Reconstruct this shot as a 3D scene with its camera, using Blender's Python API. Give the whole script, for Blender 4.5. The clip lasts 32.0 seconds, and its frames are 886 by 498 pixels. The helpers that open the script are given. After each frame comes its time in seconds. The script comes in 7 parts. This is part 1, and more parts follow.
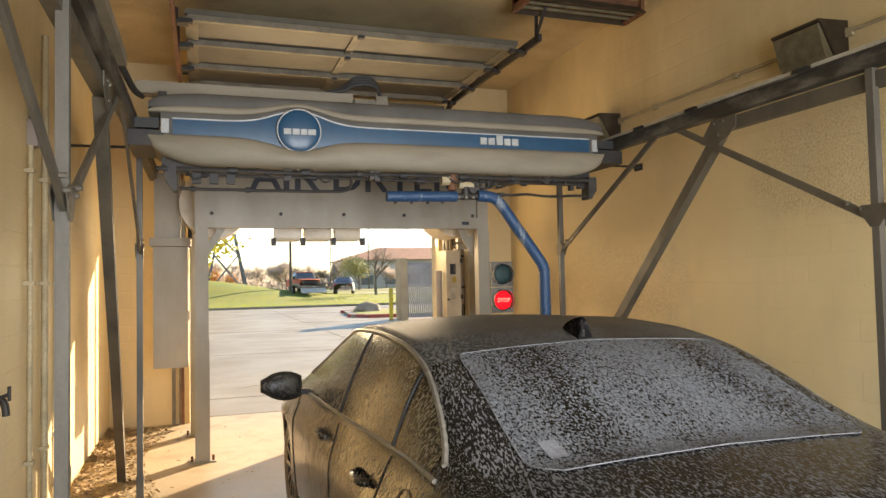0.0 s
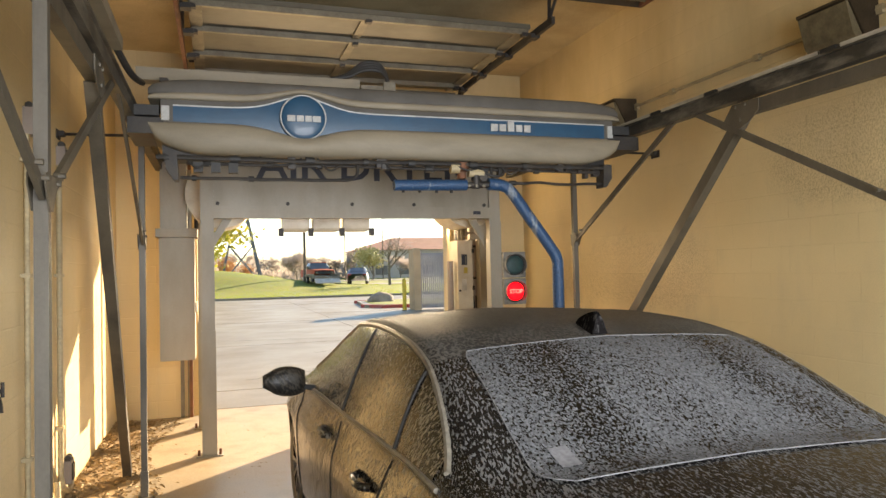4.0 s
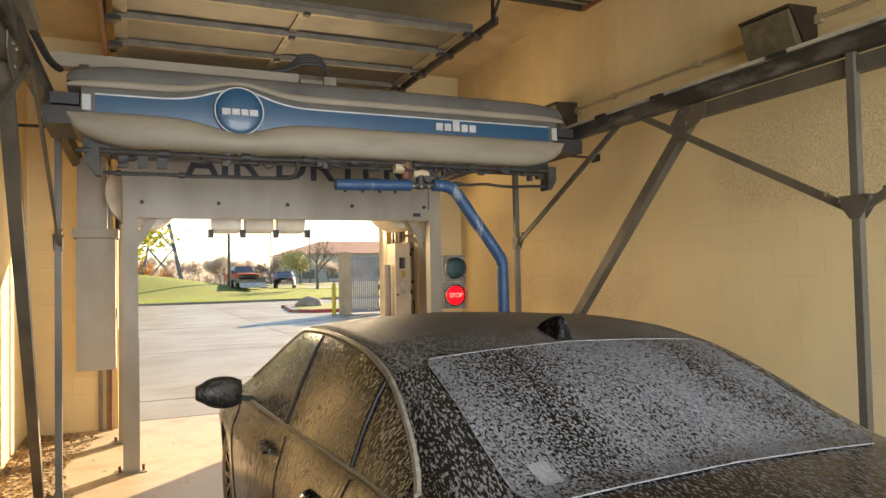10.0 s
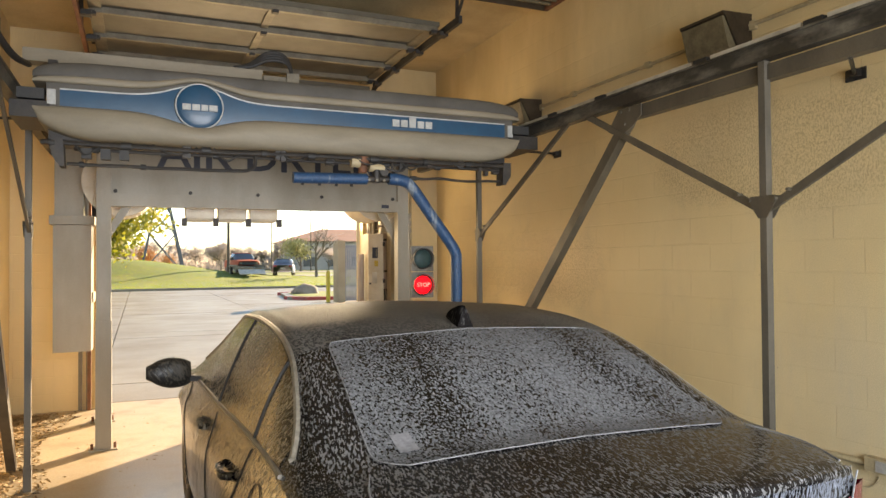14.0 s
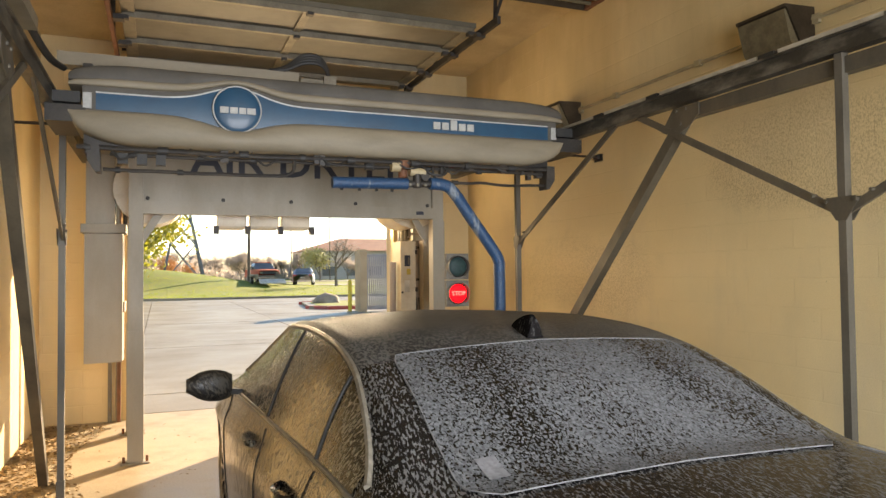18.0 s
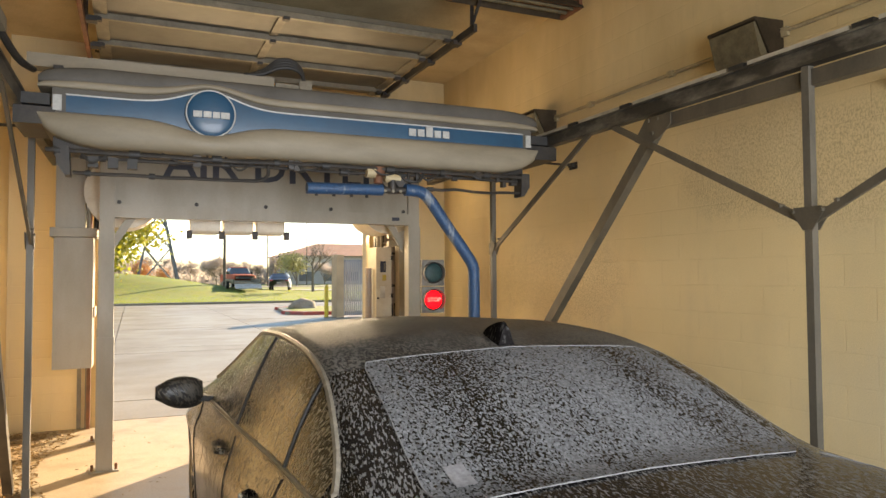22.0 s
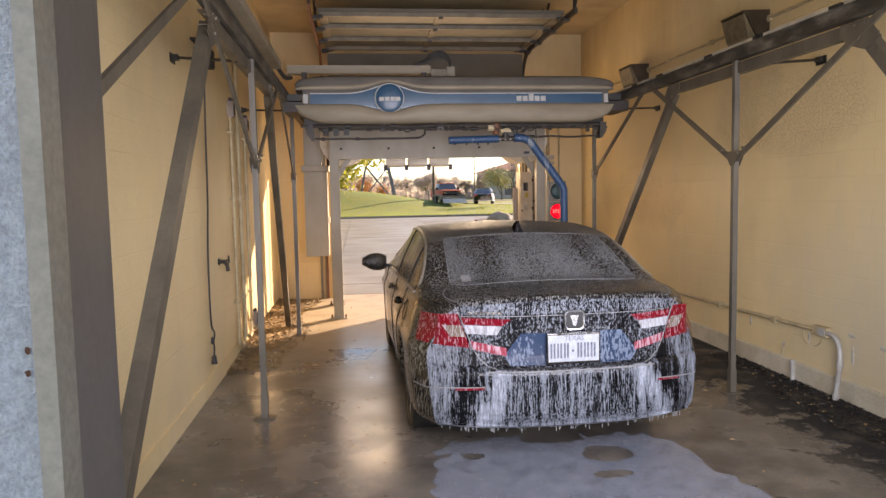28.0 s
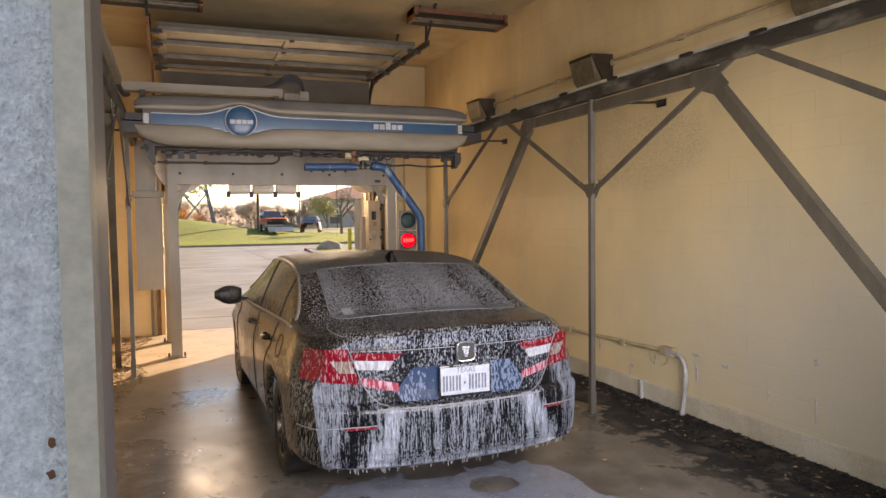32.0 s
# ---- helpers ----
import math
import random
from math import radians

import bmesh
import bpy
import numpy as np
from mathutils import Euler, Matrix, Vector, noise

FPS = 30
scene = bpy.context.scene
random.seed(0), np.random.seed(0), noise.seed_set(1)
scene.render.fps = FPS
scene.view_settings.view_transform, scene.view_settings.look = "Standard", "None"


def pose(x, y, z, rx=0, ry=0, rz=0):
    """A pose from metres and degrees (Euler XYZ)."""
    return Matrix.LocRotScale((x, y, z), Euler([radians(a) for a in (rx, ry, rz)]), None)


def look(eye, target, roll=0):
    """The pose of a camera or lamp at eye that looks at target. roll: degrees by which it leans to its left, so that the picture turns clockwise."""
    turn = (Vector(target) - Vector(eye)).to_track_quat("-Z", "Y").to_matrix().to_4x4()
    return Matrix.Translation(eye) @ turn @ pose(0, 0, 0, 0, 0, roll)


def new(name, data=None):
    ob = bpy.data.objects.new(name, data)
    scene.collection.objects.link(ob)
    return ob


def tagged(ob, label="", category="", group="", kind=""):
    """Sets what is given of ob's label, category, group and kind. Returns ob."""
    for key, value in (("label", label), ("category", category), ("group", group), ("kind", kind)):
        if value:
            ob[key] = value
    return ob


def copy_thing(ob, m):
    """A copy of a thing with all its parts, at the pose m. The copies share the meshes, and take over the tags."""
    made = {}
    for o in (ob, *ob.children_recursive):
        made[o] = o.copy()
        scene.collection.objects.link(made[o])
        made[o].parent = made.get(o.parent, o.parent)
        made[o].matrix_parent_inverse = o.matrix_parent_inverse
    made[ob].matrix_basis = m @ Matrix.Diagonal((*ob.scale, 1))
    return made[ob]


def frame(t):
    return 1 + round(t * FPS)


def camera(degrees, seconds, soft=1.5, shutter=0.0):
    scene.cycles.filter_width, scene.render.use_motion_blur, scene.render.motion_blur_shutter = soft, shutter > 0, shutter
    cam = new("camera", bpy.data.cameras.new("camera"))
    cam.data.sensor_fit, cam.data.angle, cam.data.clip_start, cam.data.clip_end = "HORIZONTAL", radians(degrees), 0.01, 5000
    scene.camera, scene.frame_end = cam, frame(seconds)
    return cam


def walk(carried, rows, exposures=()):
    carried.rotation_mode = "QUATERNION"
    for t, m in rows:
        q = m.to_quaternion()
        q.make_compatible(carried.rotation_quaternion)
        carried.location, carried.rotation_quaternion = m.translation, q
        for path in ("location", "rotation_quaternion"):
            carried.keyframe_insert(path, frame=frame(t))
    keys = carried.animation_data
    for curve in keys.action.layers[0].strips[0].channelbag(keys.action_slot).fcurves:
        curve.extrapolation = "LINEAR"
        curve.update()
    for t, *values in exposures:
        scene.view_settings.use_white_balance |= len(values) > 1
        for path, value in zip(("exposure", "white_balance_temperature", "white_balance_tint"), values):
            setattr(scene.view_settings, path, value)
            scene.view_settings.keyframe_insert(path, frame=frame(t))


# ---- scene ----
cam = camera(64.5, 32.0)
PATH = [
    (0, (0.407, 0.089, 1.672), (1.057, 1.979, 1.758), -1.2),
    (0.5, (0.384, 0.116, 1.673), (1.043, 2.002, 1.752), -1.5),
    (1, (0.376, 0.132, 1.683), (1.041, 2.017, 1.75), -1.8),
    (1.5, (0.407, 0.161, 1.675), (1.066, 2.049, 1.733), -1.9),
    (2, (0.422, 0.165, 1.682), (1.066, 2.058, 1.732), -2.0),
    (2.5, (0.452, 0.201, 1.678), (1.075, 2.101, 1.729), -2.0),
    (4.5, (0.497, 0.271, 1.681), (1.116, 2.172, 1.742), -1.0),
    (5, (0.476, 0.362, 1.676), (1.199, 2.226, 1.741), -0.1),
    (5.5, (0.475, 0.414, 1.669), (1.332, 2.22, 1.738), 0.5),
    (6, (0.479, 0.427, 1.664), (1.417, 2.192, 1.735), 0.5),
    (6.5, (0.476, 0.433, 1.67), (1.424, 2.193, 1.739), 0.0),
    (7, (0.47, 0.441, 1.67), (1.391, 2.215, 1.737), -0.5),
    (7.5, (0.464, 0.444, 1.671), (1.355, 2.234, 1.741), -0.9),
    (8, (0.461, 0.44, 1.677), (1.325, 2.242, 1.748), -1.2),
    (8.5, (0.46, 0.436, 1.672), (1.297, 2.251, 1.744), -1.3),
    (9, (0.46, 0.425, 1.675), (1.272, 2.251, 1.744), -1.3),
    (9.5, (0.456, 0.425, 1.677), (1.255, 2.258, 1.744), -1.2),
    (10, (0.444, 0.444, 1.676), (1.247, 2.275, 1.742), -1.2),
    (10.5, (0.439, 0.474, 1.676), (1.261, 2.296, 1.734), -1.3),
    (11, (0.429, 0.503, 1.673), (1.277, 2.314, 1.718), -1.4),
    (11.5, (0.483, 0.478, 1.678), (1.332, 2.288, 1.717), -1.3),
    (12, (0.659, 0.361, 1.677), (1.469, 2.189, 1.722), -0.9),
    (12.5, (0.743, 0.26, 1.683), (1.511, 2.106, 1.737), -0.6),
    (13, (0.705, 0.166, 1.68), (1.471, 2.013, 1.729), -0.4),
    (13.5, (0.668, 0.084, 1.68), (1.458, 1.921, 1.717), -0.4),
    (14, (0.698, 0.074, 1.681), (1.493, 1.909, 1.717), -0.4),
    (14.5, (0.69, 0.09, 1.686), (1.464, 1.934, 1.731), -0.3),
    (15, (0.65, 0.109, 1.684), (1.4, 1.962, 1.733), -0.4),
    (15.5, (0.648, 0.168, 1.676), (1.382, 2.028, 1.726), -0.5),
    (17.5, (0.613, 0.338, 1.678), (1.355, 2.194, 1.745), -0.7),
    (18, (0.598, 0.337, 1.671), (1.347, 2.19, 1.733), -0.6),
    (18.5, (0.601, 0.332, 1.664), (1.346, 2.187, 1.713), -0.6),
    (19, (0.599, 0.332, 1.663), (1.343, 2.188, 1.707), -0.5),
    (19.5, (0.599, 0.322, 1.67), (1.348, 2.176, 1.725), -0.3),
    (20, (0.6, 0.322, 1.674), (1.359, 2.171, 1.745), -0.1),
    (20.5, (0.601, 0.323, 1.678), (1.382, 2.162, 1.764), 0.1),
    (21, (0.613, 0.331, 1.673), (1.428, 2.155, 1.769), 0.1),
    (21.5, (0.626, 0.337, 1.677), (1.461, 2.152, 1.77), -0.1),
    (22, (0.618, 0.324, 1.676), (1.425, 2.152, 1.754), -0.3),
    (22.5, (0.716, 0.14, 1.646), (1.421, 2.011, 1.696), -0.3),
    (23, (0.929, -0.345, 1.669), (1.5, 1.571, 1.681), -0.4),
    (23.5, (1.053, -0.849, 1.695), (1.494, 1.101, 1.668), -0.3),
    (24, (1.18, -1.246, 1.734), (1.529, 0.723, 1.688), -0.0),
    (24.5, (1.22, -1.56, 1.735), (1.496, 0.42, 1.677), 0.3),
    (25, (1.3, -1.867, 1.707), (1.502, 0.121, 1.626), 0.6),
    (25.5, (1.365, -2.114, 1.702), (1.495, -0.122, 1.575), 0.7),
    (26, (1.32, -2.375, 1.673), (1.407, -0.385, 1.499), 0.6),
    (26.5, (1.287, -2.602, 1.677), (1.352, -0.614, 1.474), 0.3),
    (28.5, (0.54, -2.638, 1.74), (0.89, -0.674, 1.592), -1.5),
    (29, (0.467, -2.566, 1.726), (0.943, -0.629, 1.582), -1.5),
    (29.5, (0.416, -2.481, 1.717), (1.02, -0.581, 1.566), -1.3),
    (30, (0.286, -2.397, 1.724), (1.035, -0.55, 1.558), -1.1),
    (30.5, (0.235, -2.397, 1.738), (1.051, -0.579, 1.571), -0.8),
    (31, (0.32, -2.393, 1.743), (1.108, -0.56, 1.607), -0.6),
    (31.5, (0.351, -2.409, 1.748), (1.09, -0.553, 1.644), -0.6),
    (32, (0.37, -2.401, 1.742), (1.092, -0.537, 1.654), -0.7),
]
walk(cam, [(t, look(eye, target, roll)) for t, eye, target, roll in PATH],
     exposures=[(0, 1.88, 8200, 14), (22, 1.90, 8200, 14), (24.5, 1.78, 6800, 18), (26.5, 1.68, 6800, 21), (29, 1.62, 8700, 26), (30, 1.62, 7900, 22), (32, 1.60, 8400, 25)])

# ---- sky and sun: a low winter sun beyond the exit, to the right ----
SUN_AZ, SUN_EL = 45.0, 20.5
world = bpy.data.worlds.new("sky")
scene.world = world
world.use_nodes = True
wn = world.node_tree
sky = wn.nodes.new("ShaderNodeTexSky")
sky.sky_type = "NISHITA"
sky.sun_disc = False
sky.sun_elevation, sky.sun_rotation = radians(SUN_EL), radians(SUN_AZ)
sky.dust_density, sky.ozone_density = 0.0, 3.0
wn.nodes["Background"].inputs[1].default_value = 0.105
wn.links.new(sky.outputs[0], wn.nodes["Background"].inputs[0])
sun_data = bpy.data.lights.new("sun", "SUN")
sun_data.energy, sun_data.angle, sun_data.color = 5.0, radians(0.5), (1.0, 0.87, 0.68)
sun_ob = new("sun", sun_data)
sa, ca = math.sin(radians(SUN_AZ)), math.cos(radians(SUN_AZ))
sun_dir = Vector((sa * math.cos(radians(SUN_EL)), ca * math.cos(radians(SUN_EL)), math.sin(radians(SUN_EL))))
sun_ob.matrix_world = look(sun_dir * 60, (0, 0, 0))

# daylight entering by the open entrance, which faces away from the sun
door_data = bpy.data.lights.new("entrance_daylight", "AREA")
door_data.shape, door_data.size, door_data.size_y = "RECTANGLE", 3.2, 2.0
door_data.spread = radians(110)
door_data.energy, door_data.color = 60.0, (0.67, 0.80, 1.0)
door_ob = new("entrance_daylight", door_data)
door_ob.matrix_world = look((1.9, -1.36, 1.75), (1.9, 5.0, 1.75))

# sky and sunlit lot seen from the exit's head, behind the dryer
exit_data = bpy.data.lights.new("exit_daylight", "AREA")
exit_data.shape, exit_data.size, exit_data.size_y = "RECTANGLE", 3.1, 0.5
exit_data.energy, exit_data.color = 25.0, (1.0, 0.80, 0.52)
exit_ob = new("exit_daylight", exit_data)
exit_ob.matrix_world = look((1.95, 9.16, 2.38), (2.3, 4.6, 1.5))

# ---- small tools ----

def nodes_of(name):
    m = bpy.data.materials.new(name)
    m.use_nodes = True
    nt = m.node_tree
    return m, nt, nt.nodes, nt.links, nt.nodes["Principled BSDF"]


def noise_node(n, l, coord, scale, detail=4.0, rough=0.55, stretch=None, seed=0.0):
    t = n.new("ShaderNodeTexNoise")
    t.inputs["Scale"].default_value, t.inputs["Detail"].default_value, t.inputs["Roughness"].default_value = scale, detail, rough
    mp = n.new("ShaderNodeMapping")
    mp.inputs["Location"].default_value = (seed, seed * 1.7, seed * 0.6)
    mp.inputs["Scale"].default_value = stretch or (1, 1, 1)
    l.new(coord, mp.inputs[0])
    l.new(mp.outputs[0], t.inputs[0])
    return t


def ramp_node(n, l, src, lo, hi, c0=(0, 0, 0, 1), c1=(1, 1, 1, 1)):
    r = n.new("ShaderNodeValToRGB")
    r.color_ramp.elements[0].position, r.color_ramp.elements[1].position = lo, hi
    r.color_ramp.elements[0].color, r.color_ramp.elements[1].color = c0, c1
    l.new(src, r.inputs[0])
    return r


def mix_node(n, l, fac, a, b, mode="MIX"):
    m = n.new("ShaderNodeMix")
    m.data_type, m.blend_type = "RGBA", mode
    for key, v in ((0, fac), (6, a), (7, b)):
        if isinstance(v, (int, float, tuple)):
            m.inputs[key].default_value = v
        else:
            l.new(v, m.inputs[key])
    return m.outputs[2]


def bump_node(n, l, src, bsdf, strength, dist=0.01):
    b = n.new("ShaderNodeBump")
    b.inputs["Strength"].default_value, b.inputs["Distance"].default_value = strength, dist
    l.new(src, b.inputs["Height"])
    l.new(b.outputs[0], bsdf.inputs["Normal"])
    return b


def surf(name, col, col2, rough=0.6, metal=0.0, scale=3.0, fine=60.0, bump=0.15, lo=0.4, hi=0.7, stretch=None, fine_amount=0.25, coat=0.0, rough_var=0.15, rand=0.0):
    """A surface with a base colour, blotches of a second one, fine grain and small relief."""
    m, nt, n, l, b = nodes_of(name)
    co = n.new("ShaderNodeTexCoord").outputs["Object"]
    big = noise_node(n, l, co, scale, 5, 0.6, stretch)
    small = noise_node(n, l, co, fine, 3, 0.6, None, 3.0)
    c = mix_node(n, l, ramp_node(n, l, big.outputs[0], lo, hi).outputs[0], col, col2)
    g = ramp_node(n, l, small.outputs[0], 0.3, 0.7, (1 - fine_amount,) * 3 + (1,), (1, 1, 1, 1))
    c = mix_node(n, l, 1.0, c, g.outputs[0], "MULTIPLY")
    if rand:
        oi = n.new("ShaderNodeObjectInfo")
        rr = ramp_node(n, l, oi.outputs["Random"], 0, 1, (1 - rand,) * 3 + (1,), (1, 1, 1, 1))
        c = mix_node(n, l, 1.0, c, rr.outputs[0], "MULTIPLY")
    l.new(c, b.inputs["Base Color"])
    mr = n.new("ShaderNodeMapRange")
    mr.inputs["To Min"].default_value, mr.inputs["To Max"].default_value = max(rough - rough_var, 0.03), min(rough + rough_var, 1)
    l.new(big.outputs[0], mr.inputs[0])
    l.new(mr.outputs[0], b.inputs["Roughness"])
    b.inputs["Metallic"].default_value = metal
    b.inputs["Coat Weight"].default_value = coat
    if bump:
        bump_node(n, l, small.outputs[0], b, bump)
    return m


def part(name, bm, material, parent=None, label="", smooth=False, bevel=0.0, seg=2):
    """Links a bmesh as one mesh object under a thing or under a part."""
    if bevel:
        es = [e for e in bm.edges if len(e.link_faces) == 2 and e.calc_face_angle(0) > 0.6]
        bmesh.ops.bevel(bm, geom=es, offset=bevel, segments=seg, profile=0.5, affect="EDGES", clamp_overlap=True)
    bmesh.ops.recalc_face_normals(bm, faces=bm.faces)
    me = bpy.data.meshes.new(name)
    bm.to_mesh(me)
    bm.free()
    if smooth:
        me.shade_smooth()
        if smooth != "all":
            me.set_sharp_from_angle(angle=radians(smooth if smooth is not True else 40))
    me.materials.append(material)
    ob = new(name, me)
    if parent is not None:
        ob.parent = parent
        ob.matrix_parent_inverse = home(parent).inverted()
    if label:
        tagged(ob, label)
    return ob


HOMES = {}


def home(ob):
    return HOMES.get(ob.name, Matrix())


def thing(name, loc, label, category, group="", kind=""):
    e = new(name)
    e.empty_display_size = 0.1
    e.location = loc
    HOMES[e.name] = Matrix.Translation(loc)
    return tagged(e, label, category, group, kind)


def box(bm, x0, x1, y0, y1, z0, z1):
    v = [bm.verts.new((x, y, z)) for z in (z0, z1) for x, y in ((x0, y0), (x1, y0), (x1, y1), (x0, y1))]
    for f in ((3, 2, 1, 0), (4, 5, 6, 7), (0, 1, 5, 4), (1, 2, 6, 5), (2, 3, 7, 6), (3, 0, 4, 7)):
        bm.faces.new([v[i] for i in f])
    return bm


def boxed(*a):
    return box(bmesh.new(), *a)


def beam(bm, p, q, w, h, side=(1, 0, 0)):
    """A square bar from p to q, w across the side direction and h across the other."""
    p, q = Vector(p), Vector(q)
    d = (q - p).normalized()
    s = Vector(side)
    s = (s - d * s.dot(d)).normalized()
    u = d.cross(s)
    v = [bm.verts.new(o + s * a * w / 2 + u * b * h / 2) for o in (p, q) for a, b in ((-1, -1), (1, -1), (1, 1), (-1, 1))]
    for f in ((3, 2, 1, 0), (4, 5, 6, 7), (0, 1, 5, 4), (1, 2, 6, 5), (2, 3, 7, 6), (3, 0, 4, 7)):
        bm.faces.new([v[i] for i in f])
    return bm


def channel(bm, p, q, w, h, t=0.012, side=(1, 0, 0), flip=1):
    """A C-shaped steel section from p to q: web across h, flanges w wide towards the side direction."""
    p, q = Vector(p), Vector(q)
    d = (q - p).normalized()
    s = Vector(side)
    s = (s - d * s.dot(d)).normalized()
    u = d.cross(s)
    prof = [(-w / 2, -h / 2), (w / 2, -h / 2), (w / 2, t - h / 2), (t - w / 2, t - h / 2), (t - w / 2, h / 2 - t), (w / 2, h / 2 - t), (w / 2, h / 2), (-w / 2, h / 2)]
    ra, rb = [[bm.verts.new(o + s * flip * a + u * b) for a, b in prof] for o in (p, q)]
    for i in range(8):
        bm.faces.new((ra[i], ra[(i + 1) % 8], rb[(i + 1) % 8], rb[i]))
    bm.faces.new(ra[::-1])
    bm.faces.new(rb)
    return bm


def tube(bm, pts, r, n=12, caps=True):
    """A round pipe through points."""
    pts = [Vector(p) for p in pts]
    rings, last = [], None
    for i, p in enumerate(pts):
        d = (pts[min(i + 1, len(pts) - 1)] - pts[max(i - 1, 0)]).normalized()
        if last is None:
            a = d.orthogonal().normalized()
        else:
            a = (last - d * last.dot(d)).normalized()
        last = a
        b = d.cross(a)
        rr = r[i] if isinstance(r, (list, tuple)) else r
        rings.append([bm.verts.new(p + (a * math.cos(k * math.tau / n) + b * math.sin(k * math.tau / n)) * rr) for k in range(n)])
    for r0, r1 in zip(rings, rings[1:]):
        for k in range(n):
            bm.faces.new((r0[k], r0[(k + 1) % n], r1[(k + 1) % n], r1[k]))
    if caps:
        bm.faces.new(rings[0][::-1])
        bm.faces.new(rings[-1])
    return bm


def smooth_path(pts, k=6):
    """Catmull-Rom through points."""
    pts = [Vector(p) for p in pts]
    out = []
    for i in range(len(pts) - 1):
        p0, p1, p2, p3 = pts[max(i - 1, 0)], pts[i], pts[i + 1], pts[min(i + 2, len(pts) - 1)]
        for j in range(k):
            t = j / k
            out.append(0.5 * (2 * p1 + (p2 - p0) * t + (2 * p0 - 5 * p1 + 4 * p2 - p3) * t * t + (3 * p1 - p0 - 3 * p2 + p3) * t ** 3))
    return out + [pts[-1]]


def sheet(bm, rows):
    """A surface through a grid of points."""
    vs = [[bm.verts.new(p) for p in r] for r in rows]
    for a, b in zip(vs, vs[1:]):
        for i in range(len(a) - 1):
            bm.faces.new((a[i], a[i + 1], b[i + 1], b[i]))
    return bm


def disc(bm, c, r, axis, depth, n=24, bulge=0.0):
    """A short cylinder with its front at c + axis * depth."""
    c, ax = Vector(c), Vector(axis).normalized()
    a = ax.orthogonal().normalized()
    b = ax.cross(a)
    ring = lambda o, rr: [bm.verts.new(o + (a * math.cos(k * math.tau / n) + b * math.sin(k * math.tau / n)) * rr) for k in range(n)]  # noqa: E731
    rs = [ring(c, r), ring(c + ax * depth, r)]
    if bulge:
        rs += [ring(c + ax * (depth + bulge * math.sin(t)), r * math.cos(t)) for t in (0.35, 0.7, 1.05, 1.35)]
    for r0, r1 in zip(rs, rs[1:]):
        for k in range(n):
            bm.faces.new((r0[k], r0[(k + 1) % n], r1[(k + 1) % n], r1[k]))
    bm.faces.new(rs[0][::-1])
    bm.faces.new(rs[-1])
    return bm


def lettering(name, text, size, m, material, parent, label="", depth=0.004, bold=0.0):
    """Flat raised letters from the built-in font, as a mesh."""
    cu = bpy.data.curves.new(name, "FONT")
    cu.body, cu.size, cu.extrude, cu.align_x, cu.align_y = text, size, depth, "CENTER", "CENTER"
    cu.resolution_u = 3
    cu.offset = bold
    tmp = bpy.data.objects.new(name, cu)
    scene.collection.objects.link(tmp)
    me = bpy.data.meshes.new_from_object(tmp.evaluated_get(bpy.context.evaluated_depsgraph_get()))
    bpy.data.objects.remove(tmp)
    me.transform(m)
    me.materials.clear()
    me.materials.append(material)
    ob = new(name, me)
    if parent is not None:
        ob.parent = parent
        ob.matrix_parent_inverse = home(parent).inverted()
    if label:
        tagged(ob, label)
    return ob


def smooth_table(tab, s):
    """A smooth curve (monotone-slope Hermite) through a table."""
    if s <= tab[0][0]:
        return tab[0][1]
    if s >= tab[-1][0]:
        return tab[-1][1]
    i = max(k for k in range(len(tab) - 1) if tab[k][0] <= s)
    def slope(k):
        if k == 0 or k == len(tab) - 1:
            j = 0 if k == 0 else len(tab) - 2
            return (tab[j + 1][1] - tab[j][1]) / (tab[j + 1][0] - tab[j][0])
        a = (tab[k][1] - tab[k - 1][1]) / (tab[k][0] - tab[k - 1][0])
        b = (tab[k + 1][1] - tab[k][1]) / (tab[k + 1][0] - tab[k][0])
        return 0.0 if a * b <= 0 else 2 * a * b / (a + b)
    h = tab[i + 1][0] - tab[i][0]
    t = (s - tab[i][0]) / h
    return ((2 * t ** 3 - 3 * t * t + 1) * tab[i][1] + (t ** 3 - 2 * t * t + t) * h * slope(i)
            + (3 * t * t - 2 * t ** 3) * tab[i + 1][1] + (t ** 3 - t * t) * h * slope(i + 1))


